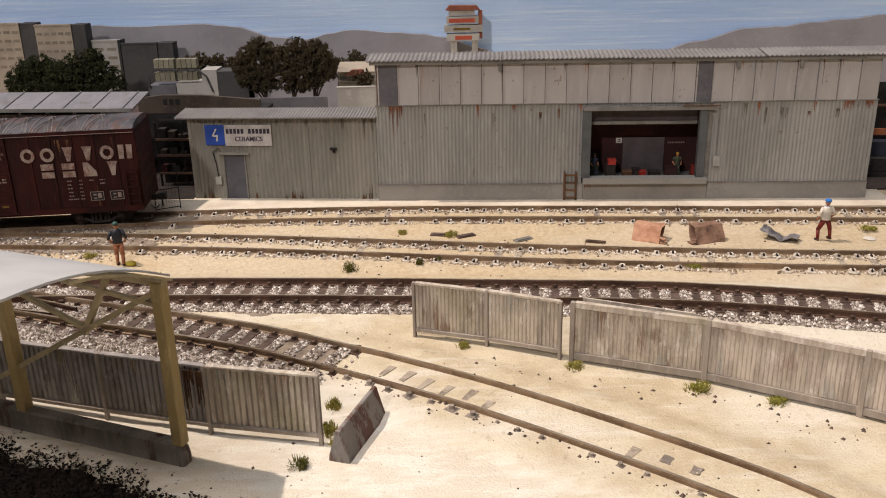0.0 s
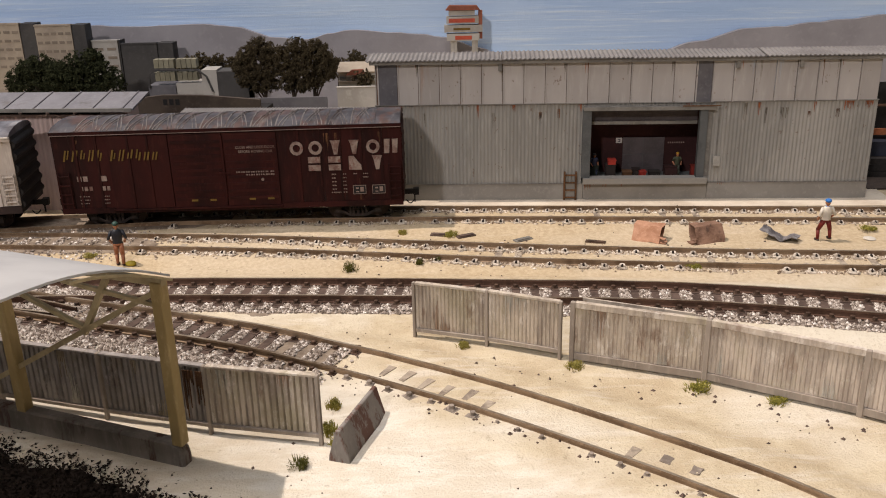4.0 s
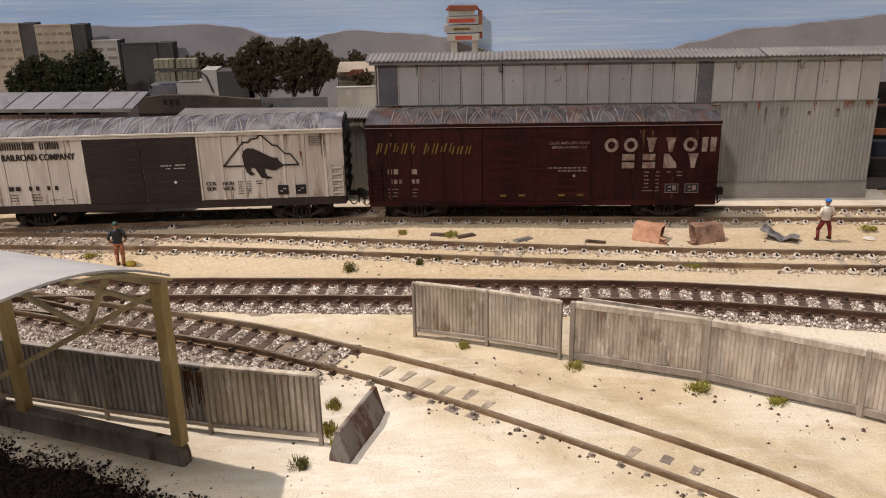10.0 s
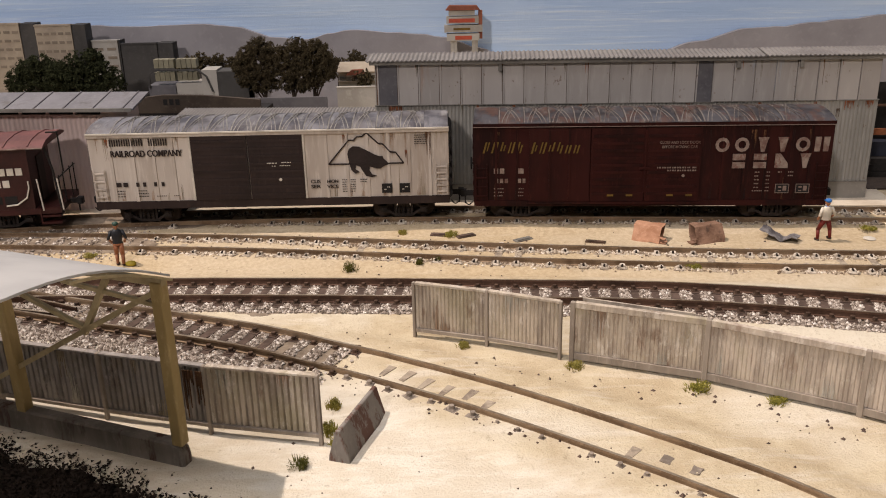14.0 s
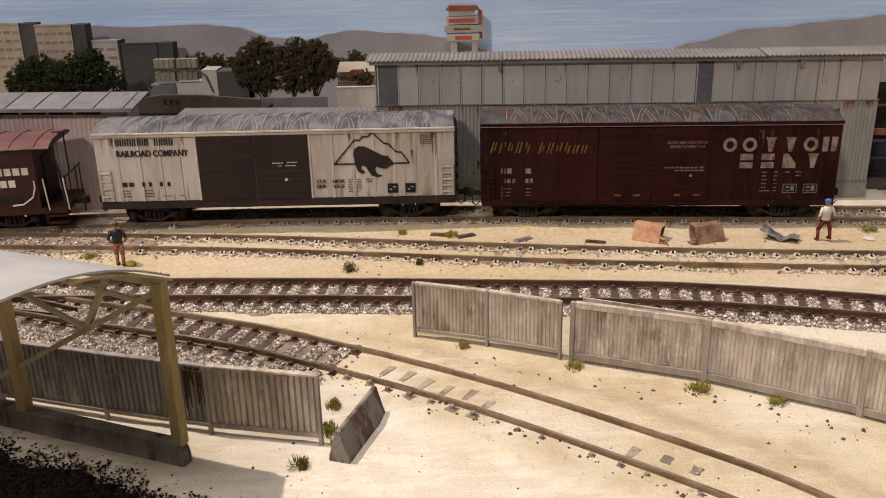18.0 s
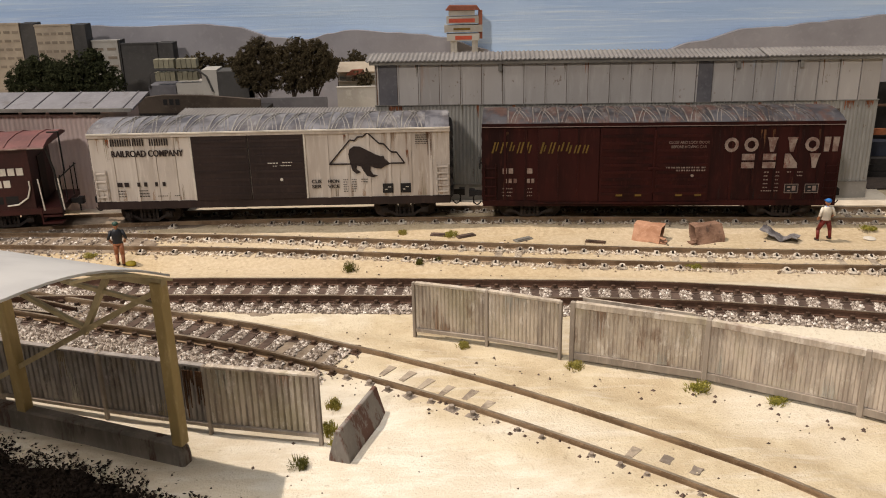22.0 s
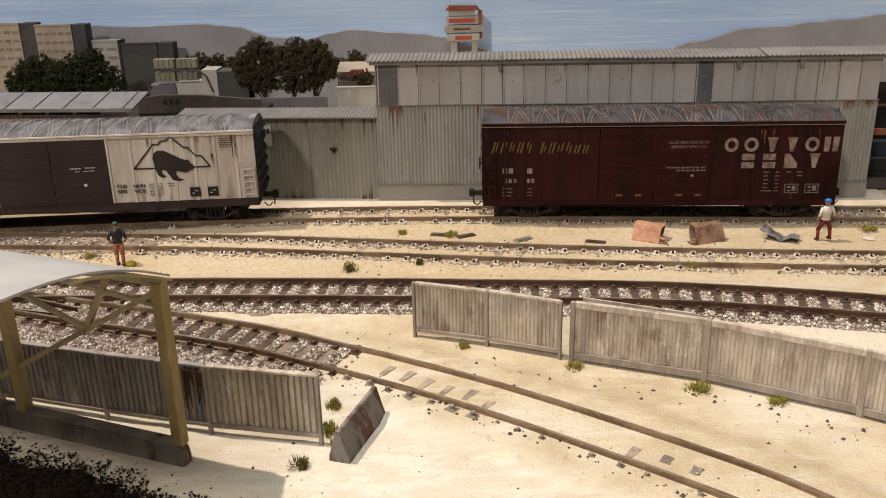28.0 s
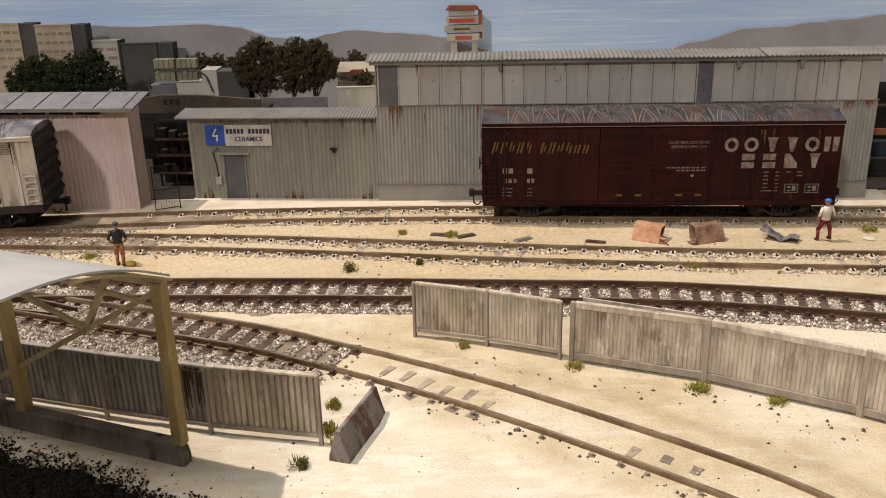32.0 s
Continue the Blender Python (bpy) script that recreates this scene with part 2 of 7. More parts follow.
def canopy_material():
    """Thin white styrene: half of what it does not send back shines through."""
    n = Nodes("white_canopy_sheet")
    c = n.mix(n.ramp(n.noise(0.4, 5, 0.6), 0.36, 0.62), rgb("bcbcbd"), rgb("c9c9c9"))
    n.done(c, 0.6)
    glow, mix = n.t.nodes.new("ShaderNodeBsdfTranslucent"), n.t.nodes.new("ShaderNodeMixShader")
    n.link(c, glow.inputs[0])
    mix.inputs[0].default_value = 0.35
    n.link(n.b.outputs[0], mix.inputs[1])
    n.link(glow.outputs[0], mix.inputs[2])
    n.link(mix.outputs[0], n.t.nodes["Material Output"].inputs[0])
    return n.m


M_CANOPY = canopy_material()
M_RED = weathered("oxide_red_car_paint", rgb("33120f"), rgb("200b09"), rgb("46201a"), 0.7, 0, 0.6, 7.0,
                  rgb("331712"), 0.2, 0.08, (0.62, 0.78), 0.15)
M_REDGRIME = weathered("red_car_grime", rgb("24100d"), rgb("1a0b09"), rgb("331a14"), 0.85, 0, 0.8, 7.0)
M_REDROOF = roof_material("rusty_galvanised_roof", "46454a", "2c2a2e", "7d7975", "553b32", 0.7)
M_WHITE = weathered("chalky_white_car_paint", rgb("c2b9b0"), rgb("a79c92"), rgb("d3ccc3"), 0.7, 0, 0.5, 6.0,
                    rgb("968676"), 0.14, 0.08, (0.54, 0.74))
M_WHITEROOF = roof_material("galvanised_car_roof", "6c6c72", "414047", "a8a6a4", "5e5753", 0.4)
M_RIBDARK = weathered("dull_roof_rib", rgb("6e6966"), rgb("423733"), rgb("96908a"), 0.6, 0.1, 0.8, 6.0)
M_RIB = weathered("pale_roof_rib", rgb("86837f"), rgb("5f5c59"), rgb("a3a09c"), 0.6, 0.1, 0.8, 6.0)
M_BROWNDOOR = weathered("dark_brown_car_door", rgb("2f2321"), rgb("241a19"), rgb("3f302b"), 0.6, 0, 0.6, 7.0,
                        rgb("2c2120"), 0.2, 0.08)
M_CABOOSE = weathered("caboose_brown_paint", rgb("3a1816"), rgb("2c1211"), rgb("48211d"), 0.5, 0, 0.6, 7.0)
M_CABROOF = weathered("caboose_roof_paint", rgb("6d4644"), rgb("5a3a38"), rgb("7e5450"), 0.6, 0, 0.6, 6.0)
M_BLACK = weathered("sooty_black_metal", rgb("262322"), rgb("1b1918"), rgb("393533"), 0.75, 0.1, 1.0, 8.0)
M_WHEEL = weathered("grimy_wheel_steel", rgb("3a302b"), rgb("2a2320"), rgb("54473f"), 0.65, 0.4, 1.0, 8.0)
M_LETTER = plain("faded_white_lettering", "d0c9bd", 0.8)
M_FADED = weathered("chipped_white_lettering", rgb("8f8076"), rgb("684e46"), rgb("a3978c"), 0.8, 0, 2.2, 9.0, rgb("6b3d35"), 1.0, 0.1, (0.56, 0.66))
M_FAINT = plain("worn_small_print", "8a776e", 0.8)
M_INK = plain("dark_brown_lettering", "2f2624", 0.8)
M_YELLOW = plain("faded_yellow_lettering", "6e5624", 0.8)
M_PLATE = plain("black_stencil_plate", "1d1b1b", 0.7)
M_SIGNBLUE = plain("blue_sign_enamel", "2f4fa3", 0.5)
M_SIGNWHITE = plain("pale_sign_board", "bdb7b2", 0.7)
M_SIGNINK = plain("sign_lettering", "3a3644", 0.7)
M_DOORGREY = plain("grey_steel_door", "56555b", 0.6)
M_GREYBOX = plain("grey_junction_box", "a5a29b", 0.6)
M_MAROON = weathered("maroon_interior_wall", rgb("3a1f1e"), rgb("2e1818"), rgb("462826"), 0.85, 0, 0.6, 6.0)
M_DARKBEAM = plain("dark_frame_timber", "5a5c5c", 0.8)


# ---- mesh helpers (scale metres)
def box(bm, c, size, rz=0.0, taper=1.0):
    """A box with its centre at c; taper narrows its top."""
    vs = []
    ca, sa = math.cos(rz), math.sin(rz)
    for z in (-0.5, 0.5):
        k = taper if z > 0 else 1.0
        for x, y in ((-0.5, -0.5), (0.5, -0.5), (0.5, 0.5), (-0.5, 0.5)):
            px, py = x * size[0] * k, y * size[1] * k
            vs.append(bm.verts.new((c[0] + ca * px - sa * py, c[1] + sa * px + ca * py, c[2] + z * size[2])))
    for f in ((3, 2, 1, 0), (4, 5, 6, 7), (0, 1, 5, 4), (1, 2, 6, 5), (2, 3, 7, 6), (3, 0, 4, 7)):
        bm.faces.new([vs[i] for i in f])
    return vs


def beam(bm, p, q, w, h=None, seg=4):
    """A bar from p to q; seg 4 gives a square section, more a round one."""
    p, q = Vector(p), Vector(q)
    d = (q - p).normalized()
    up = Vector((0, 0, 1)) if abs(d.z) < 0.95 else Vector((0, 1, 0))
    a = d.cross(up).normalized()
    b = a.cross(d)
    h = w if h is None else h
    rings = []
    for o in (p, q):
        ring = []
        for i in range(seg):
            t = 2 * math.pi * (i + 0.5) / seg
            k = 0.7071 if seg == 4 else 0.5
            ring.append(bm.verts.new(o + a * (math.cos(t) * w * k) + b * (math.sin(t) * h * k)))
        rings.append(ring)
    for i in range(seg):
        j = (i + 1) % seg
        bm.faces.new((rings[0][i], rings[0][j], rings[1][j], rings[1][i]))
    bm.faces.new(rings[0][::-1])
    bm.faces.new(rings[1])


def tube(bm, pts, widths, seg=8):
    """One closed skin round a bent line; widths: one width, or one for each point."""
    pts = [Vector(p) for p in pts]
    widths = widths if isinstance(widths, (list, tuple)) else [widths] * len(pts)
    rings = []
    for i, p in enumerate(pts):
        d = (pts[min(i + 1, len(pts) - 1)] - pts[max(i - 1, 0)]).normalized()
        up = Vector((0, 1, 0)) if abs(d.y) < 0.9 else Vector((1, 0, 0))
        a = d.cross(up).normalized()
        b = a.cross(d)
        rings.append([bm.verts.new(p + (a * math.cos(2 * math.pi * k / seg) + b * math.sin(2 * math.pi * k / seg)) * widths[i] * 0.5) for k in range(seg)])
    for ra, rb in zip(rings, rings[1:]):
        for k in range(seg):
            bm.faces.new((ra[k], ra[(k + 1) % seg], rb[(k + 1) % seg], rb[k]))
    bm.faces.new(rings[0][::-1])
    bm.faces.new(rings[-1])


def prism(bm, outline, y0, y1, axis="y"):
    """An outline in (x, z) drawn out from y0 to y1; axis x takes the outline as (y, z)."""
    rings = []
    for y in (y0, y1):
        rings.append([bm.verts.new((a, y, b) if axis == "y" else (y, a, b)) for a, b in outline])
    n = len(outline)
    for i in range(n):
        j = (i + 1) % n
        bm.faces.new((rings[0][i], rings[0][j], rings[1][j], rings[1][i]))
    bm.faces.new(rings[0][::-1])
    bm.faces.new(rings[1])


def corrugated(bm, x0, x1, z0, z1, pitch=0.2, depth=0.04, thick=0.03, y=0.0, fold=6, groove=False):
    """An upright ribbed sheet along x, with thickness; its front faces -y."""
    n = max(2, int((x1 - x0) / pitch * fold))
    rows = []
    for z in (z0, z1):
        for side in (0, thick):
            rows.append([bm.verts.new((x0 + (x1 - x0) * i / n,
                                       y + side + (depth * (i % fold == 0) if groove else depth * 0.5 * math.cos(2 * math.pi * i / fold)), z)) for i in range(n + 1)])
    lo_f, lo_b, hi_f, hi_b = rows
    for i in range(n):
        bm.faces.new((lo_f[i], lo_f[i + 1], hi_f[i + 1], hi_f[i]))
        bm.faces.new((lo_b[i + 1], lo_b[i], hi_b[i], hi_b[i + 1]))
        bm.faces.new((hi_f[i], hi_f[i + 1], hi_b[i + 1], hi_b[i]))
        bm.faces.new((lo_b[i], lo_b[i + 1], lo_f[i + 1], lo_f[i]))
    for k in (0, n):
        bm.faces.new((lo_f[k], hi_f[k], hi_b[k], lo_b[k]))


def soften(bm, w):
    bmesh.ops.bevel(bm, geom=list(bm.edges), offset=w, segments=1, affect="EDGES", profile=0.5)


def mesh_of(bm, name, mats, smooth=False):
    bmesh.ops.recalc_face_normals(bm, faces=list(bm.faces))
    for v in bm.verts:
        v.co *= S
    me = bpy.data.meshes.new(name)
    bm.to_mesh(me)
    bm.free()
    for m in (mats if isinstance(mats, (list, tuple)) else [mats]):
        me.materials.append(m)
    if smooth:
        for p in me.polygons:
            p.use_smooth = True
    return me


def part(name, bm, material, parent, label="", at=(0, 0, 0), smooth=False):
    """One mesh object under a thing or a part."""
    ob = new(name, mesh_of(bm, name, material, smooth))
    ob.parent = parent
    ob.location = [v * S for v in at]
    return tagged(ob, label)


def share(ob, parent, m):
    """Another part on the same mesh, at the local pose m (already shrunk)."""
    o = new(ob.name.split(".")[0], ob.data)
    o.parent = parent
    o.matrix_basis = m
    return o


def at(x, y, z=0.0, rz=0.0, rx=0.0, ry=0.0):
    return pose(x * S, y * S, z * S, rx, ry, rz)


def thing(name, m, label, category, group="", kind=""):
    ob = new(name)
    ob.empty_display_size = 0.01
    ob.matrix_world = m
    return tagged(ob, label, category, group, kind)


def solid(name, bm, material, m, label, category, group="", kind="", smooth=False):
    """A thing of one mesh."""
    ob = new(name, mesh_of(bm, name, material, smooth))
    ob.matrix_world = m
    return tagged(ob, label, category, group, kind)


def boxes(*items):
    """A new bmesh of boxes: each (x0, x1, y0, y1, z0, z1)."""
    bm = bmesh.new()
    for x0, x1, y0, y1, z0, z1 in items:
        box(bm, ((x0 + x1) / 2, (y0 + y1) / 2, (z0 + z1) / 2), (x1 - x0, y1 - y0, z1 - z0))
    return bm


def lettering(words, size, material, parent, x, y, z, width=None, slant=0.0, bold=0.0):
    """Raised words on a face that looks along -y; (x, z) is the lower left corner."""
    cu = bpy.data.curves.new("lettering", "FONT")
    cu.body, cu.size, cu.extrude, cu.shear, cu.offset = words, size, 0.006, slant, size * 0.004
    tmp = bpy.data.objects.new("lettering", cu)
    scene.collection.objects.link(tmp)
    me = bpy.data.meshes.new_from_object(tmp.evaluated_get(bpy.context.evaluated_depsgraph_get()))
    bpy.data.objects.remove(tmp)
    xs = [v.co.x for v in me.vertices]
    k = (width / max(xs)) if width else 1.0
    bm = bmesh.new()
    for step in range(3 if bold else 1):
        first = len(bm.verts)
        bm.from_mesh(me)
        bm.verts.ensure_lookup_table()
        for v in bm.verts[first:]:
            v.co = Vector((v.co.x * k + (step - 1) * bold, -v.co.z - 0.0012 * step, v.co.y)) * S
    bm.to_mesh(me)
    bm.free()
    me.materials.clear()
    me.materials.append(material)
    ob = new("lettering", me)
    ob.parent = parent
    ob.location = (x * S, y * S, z * S)
    return ob


def bars(name, spec, material, parent, y, label="", thick=0.012):
    """Flat bars on a face that looks along -y: each (x0, x1, z0, z1); print is broken into short dashes."""
    if name.endswith("_print"):
        rnd, rows = random.Random(len(spec)), spec
        spec = []
        for a, b, c, d in rows:
            while a < b - 0.02:
                e = min(b, a + rnd.uniform(0.035, 0.09))
                spec.append((a, e, c + 0.1 * (d - c), d - 0.15 * (d - c)))
                a = e + rnd.uniform(0.02, 0.04)
    ob = part(name, boxes(*[(a, b, y - thick, y, c, d) for a, b, c, d in spec]), material, parent, label)
    return tagged(ob, kind="stuff") if len(spec) > 6 else ob


def spline(pts, step=0.5):
    """Evenly spaced places (x, y, z) along a smooth line through pts, by chord lengths."""
    p = [Vector((*q, 0.0)) if len(q) == 2 else Vector(q) for q in pts]
    p = [2 * p[0] - p[1]] + p + [2 * p[-1] - p[-2]]
    raw = []
    for i in range(1, len(p) - 2):
        for k in range(24):
            t = k / 24
            a, b, c, d = p[i - 1:i + 3]
            raw.append(0.5 * ((2 * b) + (c - a) * t + (2 * a - 5 * b + 4 * c - d) * t * t + (3 * b - a - 3 * c + d) * t ** 3))
    raw.append(p[-2])
    out, acc = [raw[0]], 0.0
    for a, b in zip(raw, raw[1:]):
        seg = (b - a).length
        while acc + seg >= step:
            a = a.lerp(b, (step - acc) / seg)
            out.append(a)
            seg, acc = (b - a).length, 0.0
        acc += seg
    return out


# ---- plan lines
def t1_y(x):
    """The far track's centre line."""
    return ((((-2.166e-08 * x + 5.78e-07) * x + 7.037e-05) * x - 0.002697) * x - 0.05144) * x + 36.75


T1 = spline([(x, t1_y(x) - 0.13) for x in range(-40, 27, 3)])
T2 = spline([(-30, 35.03), (-22, 34.53), (-15.2, 33.98), (-8.7, 33.33), (-1.85, 32.28), (4.63, 31.23), (10.8, 30.43), (16, 29.89), (26, 29.03)])
T3 = spline([(-30, 28.3), (-20, 28.25), (-13, 28.15), (-9.1, 28.02), (-5.5, 27.82), (-1.63, 27.55), (2.2, 27.22), (6.3, 26.87),
             (9.45, 26.35), (12.8, 25.57), (16, 24.6), (21, 22.6)])
T4 = spline([(-24, 28.2), (-19.5, 28.1), (-15.2, 27.5), (-13.45, 26.9), (-11.3, 26.1), (-9.5, 25.5), (-7.89, 24.92), (-6.21, 24.28), (-4.4, 23.62), (-2.65, 22.87), (-1.04, 21.95),
             (0.55, 20.99), (1.98, 20.02), (3.28, 19.08), (4.4, 18.24), (5.1, 17.72), (6.64, 16.48), (7.52, 15.62), (8.65, 14.32), (10.5, 12.0)])
GAUGE = 1.5


def smooth01(t):
    t = min(1.0, max(0.0, t))
    return t * t * (3 - 2 * t)


A1, A2, A3, A4 = (np.array([(p.x, p.y) for p in t]) for t in (T1, T2, T3, T4))


def near(arr, x, y):
    return math.sqrt(((arr - (x, y)) ** 2).sum(axis=1).min())


def t4_lift(x):
    return 0.24 * smooth01((-2.5 - x) / 4.0)


def ground_z(x, y):
    z = 0.05 * noise.noise((x * 0.35, y * 0.35, 1.3)) + 0.02 * noise.noise((x * 1.7, y * 1.7, 5.0))
    if 10 < y < 42:
        d = min(near(A1, x, y), near(A2, x, y))
        z += 0.145 * smooth01((2.0 - d) / 0.7)
        z = max(z, 0.27 * smooth01((2.7 - near(A3, x, y)) / 1.0) + 0.01 * z)
        lift = t4_lift(x)
        z = max(z, (0.165 + 0.42 * lift) * smooth01((2.4 - near(A4, x, y)) / 0.9) + 0.2 * z)
    return z


def build_ground():
    xs = np.concatenate([np.linspace(-60, -19, 20), np.linspace(-18.6, 20.6, 190), np.linspace(21, 60, 20)])
    ys = np.concatenate([np.linspace(-2, 13, 12), np.linspace(13.3, 40, 130), np.linspace(40.6, 61, 18)])
    verts = [(x * S, y * S, ground_z(x, y) * S) for y in ys for x in xs]
    nx = len(xs)
    faces = [(j * nx + i, j * nx + i + 1, (j + 1) * nx + i + 1, (j + 1) * nx + i) for j in range(len(ys) - 1) for i in range(nx - 1)]
    me = bpy.data.meshes.new("ground")
    me.from_pydata(verts, [], faces)
    me.materials.append(M_SAND)
    for p in me.polygons:
        p.use_smooth = True
    tagged(new("ground", me), "pale sandy ground with brushed plaster patches", "ground", kind="structure")


def build_room():
    """Plain walls that close the room round the layout."""
    m = weathered("room_plaster", rgb("a3a09c"), rgb("97948f"), rgb("aeaba6"), big=0.02, fine=0.2)
    for name, b in (("wall_north", (-220, 220, 76, 80, -90, 260)), ("wall_south", (-220, 220, -204, -200, -90, 260)),
                    ("wall_west", (-224, -220, -204, 80, -90, 260)), ("wall_east", (220, 224, -204, 80, -90, 260)),
                    ("ceiling", (-224, 224, -204, 80, 260, 264)), ("floor", (-224, 224, -204, 80, -94, -90)),
                    ("baseboard", (-60, 60, -2, 61, -6, -0.6))):
        solid(name, boxes(b), m, at(0, 0), "plain plastered room surface", "room", kind="structure")


def build_backdrop():
    solid("backdrop", boxes((-60, 60, 61, 62, -6, 30)), M_SKY, at(0, 0),
          "hand-painted blue sky board with pale brush strokes", "backdrop", kind="structure")
    for label, pts in (("grey painted hill range", [(-60, 6.2), (-34, 6.3), (-28.9, 6.3), (-24, 6.25), (-20, 6.1), (-15.9, 6.2), (-13.6, 5.95), (-11, 5.2), (-9, 5.0), (-7.2, 5.4), (-5.8, 5.6), (-2.9, 5.35), (-1, 5.2), (0.5, 4.95), (2.8, 4.2), (5, 3.4)]),
                       ("grey painted hill spur", [(14, 3.4), (17.5, 4.35), (20.9, 5.15), (23, 5.2), (25.4, 5.45), (27.5, 5.6), (30, 5.85), (36, 6.4), (60, 6.0)])):
        bm = bmesh.new()
        n = 6
        fine = []
        for (a, za), (b, zb) in zip(pts, pts[1:]):
            for k in range(n):
                x = a + (b - a) * k / n
                fine.append((x, za + (zb - za) * smooth01(k / n) + 0.05 * noise.noise((x * 1.3, 0, 0))))
        fine.append(pts[-1])
        prism(bm, [(fine[0][0], -5.9)] + fine + [(fine[-1][0], -5.9)], 60.5, 60.95)
        solid("hill", bm, M_HILL, at(0, 0), label, "hill", kind="structure")


# ---- tracks
def rail_mesh(bm, line, side, z_of, tall=1.0):
    """A flat-bottomed rail beside a centre line: foot, web and head."""
    prof = [(-0.07, 0.0), (0.07, 0.0), (0.07, 0.03), (0.018, 0.05), (0.018, 0.13), (0.04, 0.145), (0.04, 0.2), (-0.04, 0.2), (-0.04, 0.145),
            (-0.018, 0.13), (-0.018, 0.05), (-0.07, 0.03)]
    prev = None
    for i, p in enumerate(line):
        d = (line[min(i + 1, len(line) - 1)] - line[max(i - 1, 0)]).normalized()
        nrm = Vector((-d.y, d.x, 0))
        c = p + nrm * side
        ring = [bm.verts.new((c.x + nrm.x * a, c.y + nrm.y * a, z_of(p.x) + (b - 0.2) * tall)) for a, b in prof]
        if prev:
            for k in range(len(prof)):
                j = (k + 1) % len(prof)
                f = bm.faces.new((prev[k], prev[j], ring[j], ring[k]))
                f.material_index = 1 if k == 6 else 0
        prev = ring


def build_track(line, z_of, label, sleeper_mat, rail_mat, spacing, shift=0.0, near_range=(-19, 20), length=2.35, jitter=0.0, gauge=GAUGE, sink=None, chair_mat=None, tall=1.0):
    chair_mat = chair_mat or M_CHAIR
    trk = thing("railway_track", at(0, 0), label, "track", kind="structure")
    for side in (-gauge / 2, gauge / 2):
        bm = bmesh.new()
        rail_mesh(bm, line, side, z_of, tall)
        part("rail", bm, [rail_mat, M_RAILTOP], trk, "rusty rail with a worn bright top")
    rnd = random.Random(len(line))
    bm = bmesh.new()
    box(bm, (0, 0, -0.06), (0.27, length, 0.12))
    sl = mesh_of(bm, "sleeper", sleeper_mat)
    bm = bmesh.new()
    box(bm, (0, 0, -0.06), (0.25, length if gauge == GAUGE else 0.6, 0.12))
    if gauge != GAUGE:
        for v in bm.verts:
            v.co += Vector((rnd.uniform(-0.07, 0.07), rnd.uniform(-0.12, 0.12), 0))
    sl_sand = mesh_of(bm, "sleeper", M_SLEEPERSAND)
    # rail chair: a cast lump with a dark nut in its face, on a base plate; the sandy ones crumble into several shapes
    sandy = chair_mat == M_LUMP
    chairs = []
    for variant in range(5 if sandy else 1):
        bm = bmesh.new()
        if sandy:
            box(bm, (0, 0.02, 0.05), (0.27, 0.24, 0.15), taper=0.62)
            box(bm, (-0.02, -0.12, 0.02), (0.24, 0.14, 0.06), taper=0.8)
            for q in range(5):
                stone(bm, (rnd.uniform(-0.2, 0.2), rnd.uniform(-0.24, -0.02), 0.03), rnd.uniform(0.03, 0.07), rnd)
            bmesh.ops.subdivide_edges(bm, edges=bm.edges[:], cuts=1, use_grid_fill=True)
            for v in bm.verts:
                v.co += Vector((rnd.uniform(-0.028, 0.028), rnd.uniform(-0.028, 0.028), rnd.uniform(-0.02, 0.02)))
        else:
            box(bm, (0, 0, 0.02), (0.31, 0.26, 0.08), taper=0.66)
        n = len(bm.faces)
        if sandy:
            beam(bm, (rnd.uniform(-0.02, 0.02), -0.1, 0.085), (0, 0.0, 0.11), rnd.uniform(0.085, 0.11), seg=7)
        else:
            beam(bm, (0, -0.02, 0.03), (0, -0.02, 0.15), 0.15, seg=7)
        k = len(bm.faces)
        box(bm, (0, 0, 0.0), (0.35, 0.34 if sandy else 0.31, 0.05))
        bm.faces.ensure_lookup_table()
        for i, f in enumerate(bm.faces[n:]):
            f.material_index = 1 if n + i < k else 2
        chairs.append(mesh_of(bm, "rail_chair", [chair_mat, M_NUTSHADE if sandy else M_CHAIR, M_SLEEPERSAND if sandy else M_SLEEPER]))
    ch_sand = chairs[0].copy()
    ch_sand.materials.clear()
    for m in (M_PADGREY, M_CHAIR, M_PADGREY):
        ch_sand.materials.append(m)
    reach = 0.22 if sandy else 0.12
    dist, want = 0.0, shift
    for i in range(len(line) - 1):
        a, b = line[i], line[i + 1]
        L = (b - a).length
        while want <= dist + L:
            p = a.lerp(b, (want - dist) / L)
            want += spacing * (1 + jitter * rnd.uniform(-1, 1))
            if not near_range[0] < p.x < near_range[1] or p.y < 12:
                continue
            d = (b - a).normalized()
            turn = math.degrees(math.atan2(d.y, d.x)) + rnd.uniform(-2, 2)
            s = new("sleeper", sl_sand if gauge != GAUGE and p.x > -2.3 else sl)
            s.parent = trk
            z = z_of(p.x) - 0.2 * tall + (sink(p.x, rnd) if sink else 0.0)
            sunk = gauge != GAUGE and p.x > -2.3
            slip = rnd.uniform(-0.35, 0.1) if sunk else 0.0
            s.matrix_basis = at(p.x - d.y * slip, p.y + d.x * slip, z, turn)
            if sunk and rnd.random() < (0.15 if p.x < 1.2 else 0.5):
                continue
            for y in ((-gauge / 2 - 0.16,) if sunk else (-gauge / 2 - reach, -gauge / 2 + reach, gauge / 2 - reach, gauge / 2 + reach)):
                if sandy and y < 0 and (rnd.random() < 0.16 or (p.x < -7.6 and p.y > 34.6 and rnd.random() < 0.8)) or sandy and p.x < -12.4 + rnd.uniform(-0.6, 0.4):
                    continue
                o = new("rail_chair", ch_sand if sunk else rnd.choice(chairs))
                o.parent = s
